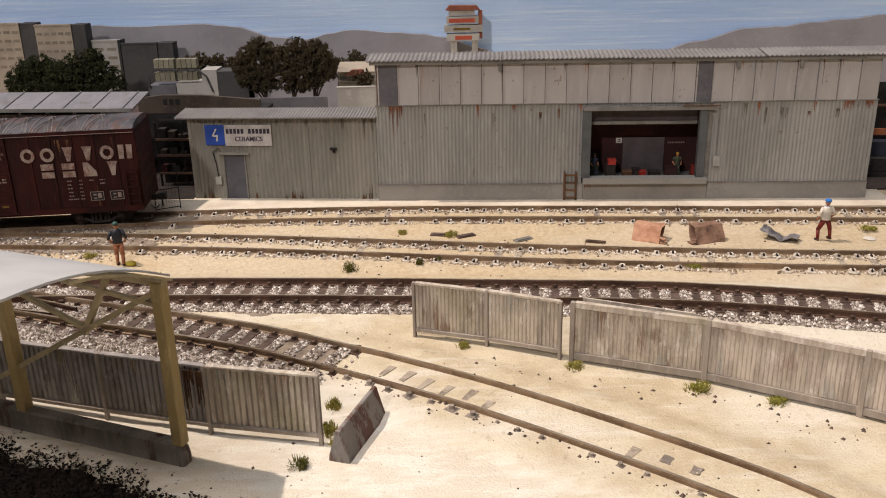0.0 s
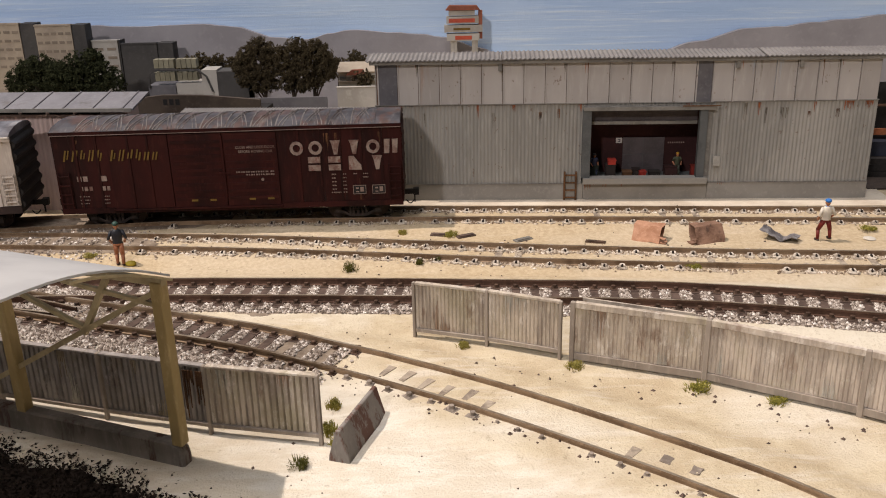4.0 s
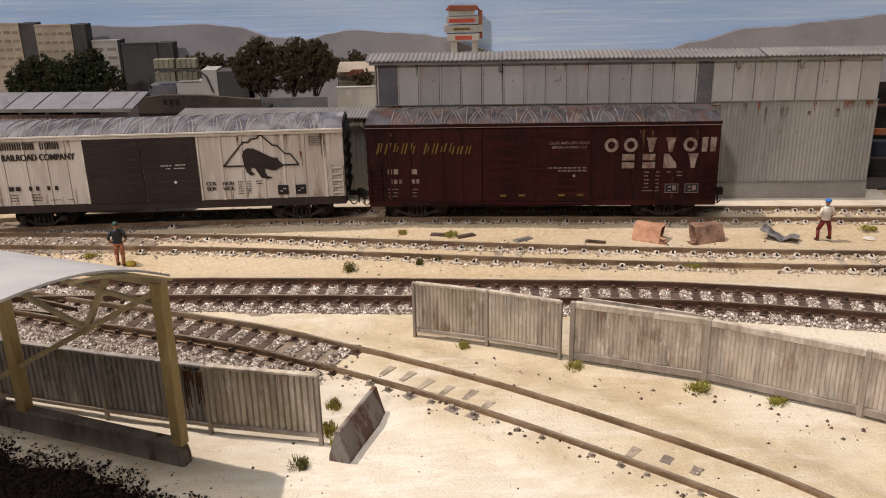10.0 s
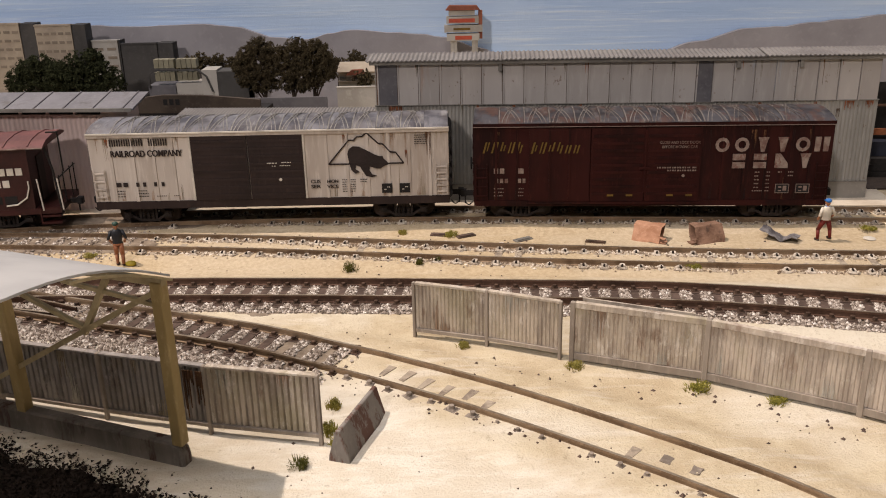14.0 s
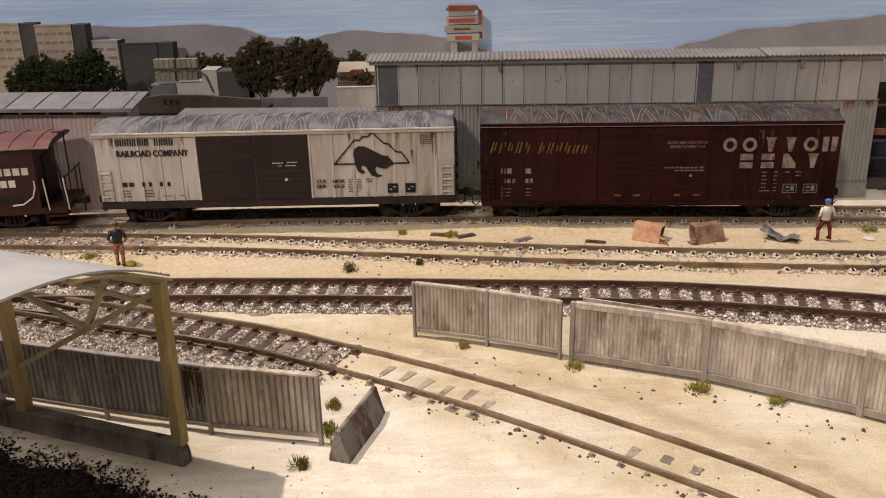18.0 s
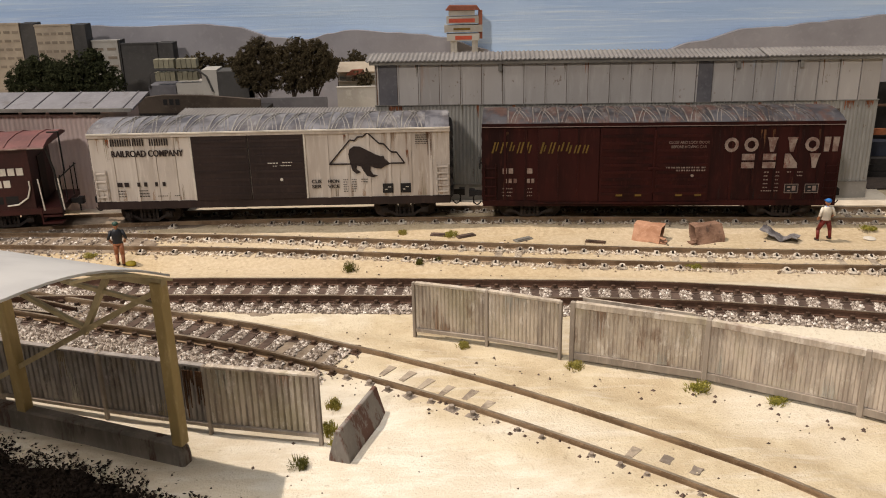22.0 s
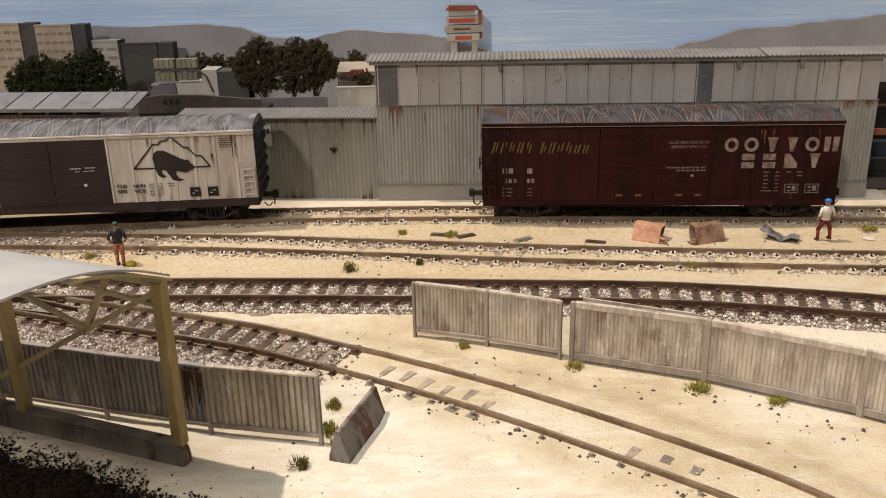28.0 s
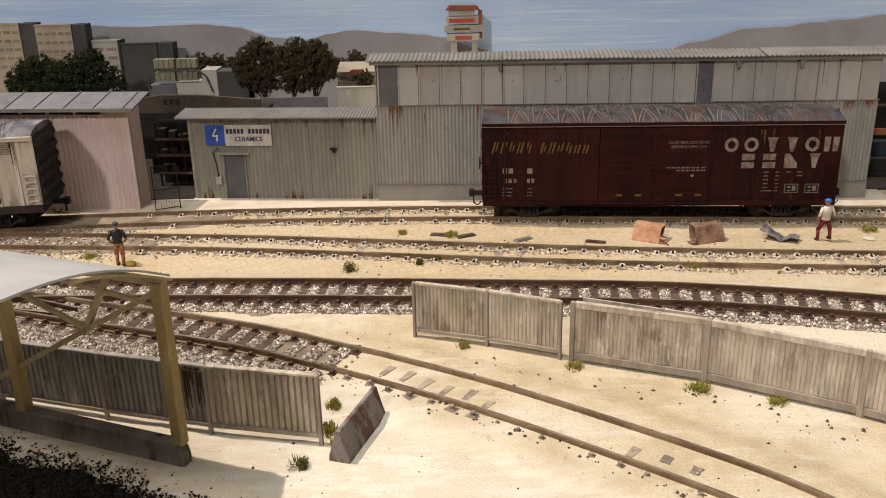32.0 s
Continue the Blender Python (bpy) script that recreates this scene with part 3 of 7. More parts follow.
                o.matrix_basis = at(rnd.uniform(-0.04, 0.04), y - slip + (rnd.uniform(-0.04, 0.02) if sunk else 0), 0.14 - z if sunk else (max(0.0, 0.145 - z) if z_of(p.x) < 0.4 else 0), rnd.uniform(-20, 20) if sunk else rnd.uniform(-9, 9)) @ Matrix.Scale(rnd.uniform(0.6, 0.85) + 0.22 * (p.x < 1.2) if sunk else 1.0, 4)
        dist += L
    return trk


def stone(bm, c, r, rnd):
    vs = [bm.verts.new((c[0] + r * dx * rnd.uniform(0.7, 1.25), c[1] + r * dy * rnd.uniform(0.7, 1.25), c[2] + r * dz * rnd.uniform(0.6, 1.1)))
          for dx, dy, dz in ((1, 0, 0), (0, 1, 0), (-1, 0, 0), (0, -1, 0), (0, 0, 1), (0, 0, -1))]
    for i in range(4):
        bm.faces.new((vs[i], vs[(i + 1) % 4], vs[4]))
        bm.faces.new((vs[(i + 1) % 4], vs[i], vs[5]))


def scatter_ballast(line, label, count, z_of, spread, x_range, seed, spacing, shift, far_edge=lambda x: 1.95, clear=0.15, low=0.25, near_edge=1.95):
    """Loose stones beside and between the sleepers, which they leave clear."""
    rnd = random.Random(seed)
    run = np.concatenate([[0.0], np.cumsum([(b - a).length for a, b in zip(line, line[1:])])])
    verts, faces = [], []
    span = [i for i in range(len(line) - 1) if x_range[0] < line[i].x < x_range[1]]
    for _ in range(count):
        i, f = rnd.choice(span), rnd.random()
        p = line[i].lerp(line[i + 1], f)
        d = (line[i + 1] - line[i]).normalized()
        off = rnd.gauss(0, spread)
        if abs(abs(off) - GAUGE / 2) < 0.09 or off < -near_edge or off > 1.95 or (off < -1.52 and p.x > (-9 if near_edge < 2 else -4.2)) or off > far_edge(p.x) + rnd.uniform(-0.12, 0.05):
            continue
        along = (run[i] + f * (run[i + 1] - run[i]) - shift + spacing / 2) % spacing - spacing / 2
        if abs(along) < (clear if p.x < -4.2 else 0.15) and abs(off) < 1.17:
            continue
        x, y = p.x - d.y * off, p.y + d.x * off
        if rnd.random() < smooth01((p.x - x_range[1] + 1.6) / 1.6):
            continue
        r = rnd.choice([0.03, 0.04, 0.045, 0.05, 0.06, 0.075])
        z = (ground_z(x, y) if abs(off) > 1.3 else max(ground_z(x, y) + 0.03, z_of(x) - low)) + rnd.uniform(-0.01, 0.04)
        k = len(verts)
        for dx, dy, dz in ((1, 0, 0), (0, 1, 0), (-1, 0, 0), (0, -1, 0), (0, 0, 1), (0, 0, -1)):
            verts.append(((x + r * dx * rnd.uniform(0.6, 1.3)) * S, (y + r * dy * rnd.uniform(0.6, 1.3)) * S, (z + r * dz * rnd.uniform(0.5, 1.0)) * S))
        for a in range(4):
            b = (a + 1) % 4
            faces += [(k + a, k + b, k + 4), (k + b, k + a, k + 5)]
    me = bpy.data.meshes.new("ballast")
    me.from_pydata(verts, [], faces)
    me.materials.append(M_BALLAST)
    tagged(new("ballast", me), label, "ballast", kind="stuff")


def sand_crust(line, label, count, x_range, seed):
    """Broken crust of glued sand on the near side of each rail."""
    rnd = random.Random(seed)
    verts, faces = [], []
    span = [i for i in range(len(line) - 1) if x_range[0] < line[i].x < x_range[1]]
    for _ in range(count):
        i, f = rnd.choice(span), rnd.random()
        p = line[i].lerp(line[i + 1], f)
        if noise.noise((p.x * 0.9, p.y, seed)) < rnd.uniform(-0.5, 0.3):
            continue
        d = (line[i + 1] - line[i]).normalized()
        off = rnd.choice([-GAUGE / 2, GAUGE / 2, GAUGE / 2]) - 0.1 - abs(rnd.gauss(0, 0.17))
        x, y = p.x - d.y * off, p.y + d.x * off
        r, k = rnd.choice([0.025, 0.035, 0.05, 0.07]), len(verts)
        z = ground_z(x, y) + 0.01
        for dx, dy, dz in ((1, 0, 0), (0, 1, 0), (-1, 0, 0), (0, -1, 0), (0, 0, 1), (0, 0, -0.5)):
            verts.append(((x + r * dx * rnd.uniform(0.5, 1.6)) * S, (y + r * dy * rnd.uniform(0.5, 1.4)) * S, (z + r * dz * rnd.uniform(0.4, 1.1)) * S))
        for a in range(4):
            b = (a + 1) % 4
            faces += [(k + a, k + b, k + 4), (k + b, k + a, k + 5)]
    me = bpy.data.meshes.new("sand_crust")
    me.from_pydata(verts, [], faces)
    me.materials.append(M_CRUST)
    tagged(new("sand_crust", me), label, "debris", kind="stuff")


def ballast_bed(line, x_range, half, z_of, far=9.0):
    """The compacted bed under the loose stones."""
    pts = [p for p in line if x_range[0] < p.x < x_range[1]]
    verts, faces = [], []
    cols = 9
    for i, p in enumerate(pts):
        d = (pts[min(i + 1, len(pts) - 1)] - pts[max(i - 1, 0)]).normalized()
        fade = min(1.0, (x_range[1] - p.x) / 2.0 + 0.12)
        for k in range(cols):
            o = (-1 + 2 * k / (cols - 1)) * (half * fade + 0.2 * noise.noise((p.x * 1.3, k > 4, 2.0)))
            o = min(o, far)
            x, y = p.x - d.y * o, p.y + d.x * o
            edge = abs(k - 4) / 4
            verts.append((x * S, y * S, max(ground_z(x, y) + 0.025 * (1 - 1.8 * edge ** 4), z_of(x) - 0.3 - 0.6 * edge ** 3) * S))
    for i in range(len(pts) - 1):
        for k in range(cols - 1):
            a = i * cols + k
            faces.append((a, a + 1, a + cols + 1, a + cols))
    me = bpy.data.meshes.new("ballast_bed")
    me.from_pydata(verts, [], faces)
    me.materials.append(M_BED)
    tagged(new("ballast_bed", me), "dark brown-grey gravel bed under the track", "ballast", kind="structure")


# ---- warehouse
def ribbed_roof(parent, x0, x1, y0, z0, y1, z1, pitch, mat, thick=0.05, name="roof_sheet", depth=0.07):
    """A corrugated roof sheet from the eave (y0, z0) up to (y1, z1), ribs running up the slope."""
    bm = bmesh.new()
    fold = 6
    n = int((x1 - x0) / pitch * fold)
    rows = []
    for y, z in ((y0, z0), (y1, z1)):
        for off in (0, -thick):
            rows.append([bm.verts.new((x0 + (x1 - x0) * i / n, y, z + off + depth / 2 * math.cos(2 * math.pi * i / fold))) for i in range(n + 1)])
    a, b, c, d = rows
    for i in range(n):
        bm.faces.new((a[i], a[i + 1], c[i + 1], c[i]))
        bm.faces.new((b[i + 1], b[i], d[i], d[i + 1]))
        bm.faces.new((b[i], b[i + 1], a[i + 1], a[i]))
        bm.faces.new((c[i], c[i + 1], d[i + 1], d[i]))
    for k in (0, n):
        bm.faces.new((a[k], c[k], d[k], b[k]))
    return part(name, bm, mat, parent)


def streaks(name, x, z, wd, h, y, mat, parent, label, rnd, up=False):
    """A cluster of thin ragged runs from (x, z) downwards (or upwards)."""
    bm = bmesh.new()
    n = max(4, int(wd / 0.024))
    for i in range(n):
        a = x - wd / 2 + wd * i / n + rnd.uniform(0, 0.02)
        b = a + rnd.uniform(0.007, 0.028)
        hh = h * (0.15 + 0.85 * rnd.random() ** 1.6) * (1 if up else -1)
        m = (a + b) / 2
        prism(bm, [(a, z), (b, z), (b - 0.002, z + hh * 0.6), (m + 0.003, z + hh), (m - 0.003, z + hh), (a + 0.002, z + hh * 0.5)], y - 0.006, y + 0.03)
    return tagged(part(name, bm, mat, parent, label), kind="stuff")


def build_warehouse():
    w = thing("warehouse", at(-2.91, 39.42, 0, -3.08), "grey corrugated metal warehouse with a pale panel band and loading door", "warehouse")
    L, D = 22.1, 1.3
    # ribbed sheets of the lower wall, butted side by side round the opening 9.62..14.4, 1.15..4.02
    for x0, x1, z0, z1 in ((0, 4.6, 0.82, 4.5), (4.602, 9.3, 0.82, 4.5), (15.0, 18.5, 0.82, 4.55), (18.502, 22.08, 0.82, 4.55), (9.32, 14.98, 4.36, 4.5)):
        bm = bmesh.new()
        corrugated(bm, x0, x1, z0, z1, 0.165, 0.036, 0.05)
        part("wall_sheet", bm, M_GREYWALL, w)
    for b in ((0, 9.38, -0.03, 0.12, -0.2, 0.82), (9.4, 14.98, -0.03, 0.12, -0.2, 0.86), (15.0, 22.1, -0.03, 0.12, -0.2, 0.84)):
        part("plinth", boxes(b), M_PLINTH, w, "smooth grey concrete plinth")
    part("drip_ledge", boxes((0, 9.3, -0.06, 0.0, 0.80, 0.84)), M_TRIM, w)
    part("drip_ledge", boxes((15.0, 22.1, -0.06, 0.0, 0.82, 0.86)), M_TRIM, w)
    # upper band of flat panels between battens
    edges = [0.14, 1.04] + [1.04 + 0.935 * i for i in range(1, 15)] + [14.85] + [14.85 + 0.9 * i for i in range(1, 8)] + [22.0]
    for i, (a, b) in enumerate(zip(edges, edges[1:])):
        if b - a < 0.2:
            continue
        dark = i == 0 or 14.0 < a < 14.5
        part("wall_panel", boxes((a + 0.012, b - 0.012, -0.05, 0.0, 4.52, 6.45)), M_DARKPANEL if dark else M_PANEL, w,
             "dark grey panel" if dark else "")
        part("batten", boxes((a + 0.015, a + 0.075, -0.095, -0.05, 4.52, 6.4)), M_PANEL, w)
    part("joint_backing", boxes((0.1, 22.0, 0.0, 0.055, 4.52, 6.45)), M_RUSTDARK, w)
    part("band_flashing", boxes((0, 9.3, -0.07, 0.0, 4.48, 4.52), (9.3, 15.0, -0.07, 0, 4.48, 4.52), (15.0, 22.1, -0.07, 0.0, 4.5, 4.54)), M_TRIM, w)
    for b in ((0.05, 9.3, 0.06, 0.3, 0, 6.5), (15.0, 22.05, 0.06, 0.3, 0, 6.5), (9.3, 15.0, 0.06, 0.3, 4.4, 6.5), (9.3, 15.0, 0.13, 0.2, 0, 0.86)):
        part("inner_wall", boxes(b), M_GREYWALL, w)
    for x in (0.05, 21.8):
        part("side_wall", boxes((x, x + 0.25, 0.3, D, 0, 6.5)), M_GREYWALL, w)
    part("back_wall", boxes((0.05, 22.05, D, D + 0.1, 4.5, 6.5)), M_GREYWALL, w)
    # loading bay
    part("door_lintel", boxes((9.3, 15.1, -0.28, 0.05, 4.2, 4.36)), M_TRIM, w, "grey canopy board over the loading door")
    part("door_jamb", boxes((9.28, 9.66, -0.22, 0.1, 1.12, 4.2)), M_DARKBEAM, w, "dark grey side bumper")
    part("door_jamb", boxes((14.42, 14.76, -0.22, 0.1, 1.12, 4.2)), M_DARKBEAM, w, "dark grey side bumper")
    part("door_trim", boxes((14.76, 14.98, -0.1, 0.1, 1.12, 4.2)), M_TRIM, w)
    part("door_sill", boxes((9.36, 14.9, -0.35, 0.2, 0.86, 1.12)), M_PLINTH, w, "pale concrete dock sill")
    part("rolled_shutter", boxes((9.66, 14.42, 0.3, 0.6, 3.64, 4.2)), plain("sooty_shutter", "4a4445", 0.8), w, "rolled dark grey shutter")
    part("shutter_rail", boxes((9.7, 14.4, 0.22, 0.34, 3.48, 3.62)), M_TRIM, w, "grey shutter rail")
    part("bay_floor", boxes((9.0, 15.3, 0.2, 1.5, 0.7, 0.95)), M_DARKBEAM, w)
    part("bay_back_wall", boxes((9.0, 15.3, 1.5, 1.6, 0.95, 4.4)), M_MAROON, w, "maroon inner wall")
    part("bay_side_wall", boxes((8.9, 9.0, 0.3, 1.6, 0.7, 4.4)), M_MAROON, w)
    part("bay_side_wall", boxes((15.3, 15.4, 0.3, 1.6, 0.7, 4.4)), M_MAROON, w)
    part("bay_ceiling", boxes((8.9, 15.4, 0.3, 1.6, 4.4, 4.5)), M_DARKBEAM, w)
    part("inner_door", boxes((11.35, 13.25, 1.42, 1.5, 0.96, 2.6)), plain("grey_inner_door", "544d4f", 0.6), w, "large grey sliding door")
    part("door_seam", boxes((11.4, 13.2, 1.41, 1.42, 1.8, 1.82), (12.28, 12.3, 1.41, 1.42, 1.0, 2.55)), M_DARKBEAM, w)
    part("wall_sign", boxes((11.02, 11.3, 1.44, 1.5, 2.34, 2.58)), M_SIGNWHITE, w, "small pale sign")
    bars("sign_mark", [(11.1, 11.22, 2.4, 2.43), (11.1, 11.22, 2.5, 2.53), (11.18, 11.22, 2.43, 2.5)], M_SIGNINK, w, 1.44)
    bars("wall_marking", [(13.42 + 0.1 * i, 13.48 + 0.1 * i, 2.3, 2.37) for i in range(8)], M_FAINT, w, 1.5, "row of faded unreadable letters")
    # roof in overlapping sheets, with gutter boards and end fascia
    for x0, x1, dz in ((-0.3, 5.65, 0.0), (5.67, 11.3, 0.02), (11.32, 17.0, 0.0), (17.02, 22.6, 0.02)):
        ribbed_roof(w, x0, x1, -0.35, 6.52 + dz, 1.15, 6.66 + dz, 0.2, M_ROOFTIN, depth=0.05)
    part("eave_board", boxes((-0.15, 22.4, -0.26, -0.16, 6.32, 6.46)), M_TRIM, w)
    part("soffit", boxes((-0.1, 22.3, -0.16, 0.06, 6.38, 6.44)), M_DARKPANEL, w)
    for x in (5.62, 15.9, 18.6):
        part("downspout_head", boxes((x - 0.1, x + 0.06, -0.2, -0.05, 6.0, 6.42)), M_TRIM, w)
    # rust runs below the battens, each its own flake
    rnd = random.Random(7)
    for x, z, wd, h in ((0.95, 4.46, 0.2, 0.95), (0.7, 4.46, 0.14, 1.3), (1.15, 4.46, 0.1, 0.8), (1.15, 6.4, 0.12, 0.35), (3.0, 6.4, 0.07, 0.5), (9.4, 6.4, 0.14, 0.6), (1.9, 6.4, 0.08, 0.35), (20.3, 6.4, 0.1, 0.4), (19.4, 6.4, 0.07, 0.35), (13.9, 4.5, 0.2, 0.2), (20.85, 4.5, 0.32, 0.45),
                        (21.7, 4.5, 0.25, 0.5), (6.2, 4.46, 0.1, 0.4), (9.15, 4.46, 0.1, 0.35), (17.0, 4.46, 0.1, 0.7), (16.1, 6.35, 0.1, 0.45), (19.4, 4.46, 0.08, 0.5), (4.6, 4.46, 0.06, 0.6)):
        streaks("rust_run", x, z, wd * 1.3, h, -0.05 if z > 5 else -0.028, M_RUST, w, "orange rust run", rnd)
    for x in (2.2, 3.9, 5.3, 7.4, 8.2, 16.4, 17.3, 18.0, 18.2, 19.2, 20.4):
        streaks("stain_run", x, rnd.uniform(4.0, 4.46), rnd.uniform(0.07, 0.16), rnd.uniform(0.4, 1.2), -0.02, rnd.choice([M_STAIN, M_RUSTDARK]), w, "dark dirt run", rnd)
    for x in (1.9, 3.8, 5.65, 6.6, 8.45, 11.2, 13.1, 16.9, 18.5, 20.2):
        streaks("stain_run", x, 6.36, 0.1, rnd.uniform(0.4, 1.5), -0.05, M_STAIN, w, "dark dirt run", rnd)
    for x, h in ((16.55, 1.6), (17.6, 1.5), (17.75, 1.1), (18.6, 0.7)):
        streaks("drip_run", x, 6.38, 0.14, h, -0.05, M_DRIP, w, "pale blue-grey drip", rnd)
    streaks("drip_run", 19.55, 6.38, 0.07, 1.7, -0.05, M_RUSTDARK, w, "thick dark drip", rnd)
    for x in (9.6, 9.95, 10.4, 11.1, 15.6):
        streaks("rust_run", x, 0.86, 0.3, rnd.uniform(0.15, 0.4), -0.03, M_RUST, w, "orange rust below the sill", rnd)
    # dock ladder and conduit
    lad = part("dock_ladder", boxes((8.5, 8.58, -0.14, -0.06, -0.1, 1.4), (9.02, 9.1, -0.14, -0.06, -0.1, 1.4)), M_RUSTDARK, w, "rusty steel dock ladder")
    for z in (0.15, 0.5, 0.85, 1.2):
        part("rung", boxes((8.58, 9.02, -0.13, -0.07, z, z + 0.06)), M_RUSTDARK, lad)
    jb = part("junction_box", boxes((15.15, 15.45, -0.16, -0.03, 1.62, 2.08)), M_GREYBOX, w, "grey electrical box")
    part("conduit", boxes((15.26, 15.31, -0.09, -0.03, 2.08, 4.3)), M_TRIM, jb)
    part("conduit", boxes((13.6, 15.26, -0.34, -0.3, 4.37, 4.41)), M_RUSTDARK, jb)
    # crates on the dock
    for x, y, sx, sz, col, lab in ((10.75, 1.2, 0.42, 0.3, "a8382c", "small red crate"), (10.7, 1.2, 0.55, 0.75, "2f2623", "dark stacked crates"), (11.45, 0.8, 0.5, 0.36, "5a3f2a", "brown wooden crate"),
                                   (12.15, 0.7, 0.36, 0.36, "922b21", "red crate"), (12.7, 0.9, 0.6, 0.34, "2a2624", "dark wooden crate"), (13.5, 1.4, 0.75, 0.6, "38201e", "maroon crate"),
                                   (14.55, 1.3, 0.4, 0.62, "7d281f", "red drum crate"), (9.95, 1.3, 0.5, 0.7, "20261f", "dark green crate"), (11.9, 1.6, 0.4, 0.4, "2f2623", "dark brown crate")):
        z0 = 1.1 + (0.75 if lab == "small red crate" else 0)
        sx, sz = sx * 0.82, sz * 0.75
        z0 -= 0.19 if lab == "small red crate" else 0
        bm = boxes((-sx / 2, sx / 2, -0.2, 0.2, 0, sz))
        soften(bm, 0.02)
        crate = thing("crate", at(-2.91, 39.42, 0, -3.08) @ at(x, 0.5 + 0.35 * (y - 0.7), z0 - 0.15), lab + " on the loading dock", "crate", "dock crates")
        m = plain("crate_paint_" + col, col, 0.8)
        part("crate_body", bm, m, crate)
        part("crate_lid", boxes((-sx / 2 - 0.02, sx / 2 + 0.02, -0.22, 0.22, sz, sz + 0.04)), m, crate)
    return w


def build_office():
    rnd = random.Random(17)
    o = thing("office", at(-11.66, 40.44, 0, -5.0), "low green-grey corrugated office lean-to with a sign", "office")
    L = 8.75
    for x0, x1, z0, z1 in ((0.0, 1.5, 0, 4.0), (1.5, 2.5, 2.2, 4.0), (2.5, 5.6, 0, 4.0), (5.62, L, 0, 4.0)):
        bm = bmesh.new()
        corrugated(bm, x0, x1, z0, z1, 0.2, 0.04, 0.05)
        part("wall_sheet", bm, M_OFFWALL, o)
    part("wall_core", boxes((0.05, L, 0.07, 0.25, 0, 4.0), (0.05, 0.25, 0.25, 1.2, 0, 4.0)), M_OFFWALL, o)
    part("corner_trim", boxes((-0.05, 0.1, -0.06, 0.1, 0, 4.0)), M_OFFWALL, o)
    ribbed_roof(o, -0.5, L + 0.08, -0.4, 4.0, 1.2, 4.15, 0.15, M_ROOFTIN, depth=0.045)
    part("eave_board", boxes((-0.3, L, -0.12, -0.05, 3.86, 4.0)), M_TRIM, o)
    door = part("door", boxes((1.53, 2.48, -0.01, 0.06, 0.02, 2.14)), M_DOORGREY, o, "grey steel door")
    part("door_knob", boxes((1.62, 1.7, -0.06, -0.01, 0.95, 1.03)), M_TRIM, door)
    part("door_frame", boxes((1.46, 1.53, -0.07, 0.05, 0, 2.2), (2.48, 2.55, -0.07, 0.05, 0, 2.2)), M_TRIM, o)
    part("door_lintel", boxes((1.25, 2.75, -0.16, 0.02, 2.2, 2.3)), M_OFFWALL, o)
    sign = part("sign_board", boxes((1.68, 3.88, -0.09, -0.04, 2.62, 3.6)), M_SIGNWHITE, o, "pale sign board with dark lettering")
    bars("name_bar", [(1.76 + 0.175 * i, 1.76 + 0.175 * i + 0.125, 3.2, 3.42) for i in range(12) if i != 5], M_SIGNINK, sign, -0.09, "dark lettered name")
    lettering("CERAMICS", 0.32, M_SIGNINK, sign, 2.15, -0.092, 2.84, 1.3, bold=0.009)
    blue = part("emblem_board", boxes((0.76, 1.67, -0.1, -0.04, 2.66, 3.6)), M_SIGNBLUE, o, "square blue emblem board")
    bm = bmesh.new()
    beam(bm, (1.3, -0.11, 3.42), (1.12, -0.11, 3.1), 0.06)
    beam(bm, (1.12, -0.11, 3.1), (1.34, -0.11, 3.08), 0.06)
    beam(bm, (1.34, -0.11, 3.15), (1.3, -0.11, 2.85), 0.06)
    part("emblem", bm, M_LETTER, blue, "white zigzag mark")
    meter = part("meter_box", boxes((1.04, 1.32, -0.16, -0.03, 0.78, 1.14)), M_GREYBOX, o, "small grey meter box")
    bm = bmesh.new()
    for p, q in (((1.18, -0.07, 1.14), (1.12, -0.07, 1.8)), ((1.12, -0.07, 1.8), (1.02, -0.07, 2.3)), ((1.02, -0.07, 2.3), (1.3, -0.07, 2.52))):
        beam(bm, p, q, 0.035)
    part("cable", bm, M_BLACK, meter)
    part("wall_lamp", boxes((6.6, 6.9, -0.2, -0.02, 2.44, 2.52), (6.7, 6.8, -0.12, -0.02, 2.3, 2.44)), M_BLACK, o, "small dark wall lamp")
    for x, z, wd, h in ((0.7, 0.0, 0.2, 0.6), (0.4, 0.0, 0.1, 0.4), (4.7, 0, 0.22, 0.75), (5.05, 0, 0.15, 0.5), (4.35, 0, 0.1, 0.35), (8.05, 0, 0.2, 0.5), (8.35, 0, 0.15, 0.75), (2.95, 0, 0.12, 0.4)):
        streaks("rust_run", x, 0.03, wd * 1.2, h, -0.022, M_RUSTDARK, o, "brown rust patch", rnd, True)
    for x, h in ((4.2, 0.5), (5.5, 0.9), (4.6, 0.35), (8.2, 0.9), (7.2, 0.4), (8.55, 0.6), (6.4, 0.3), (3.3, 0.4)):
        streaks("stain_run", x, 3.84, 0.14, h * 1.3, -0.022, M_STAIN, o, "dark dirt run", rnd)


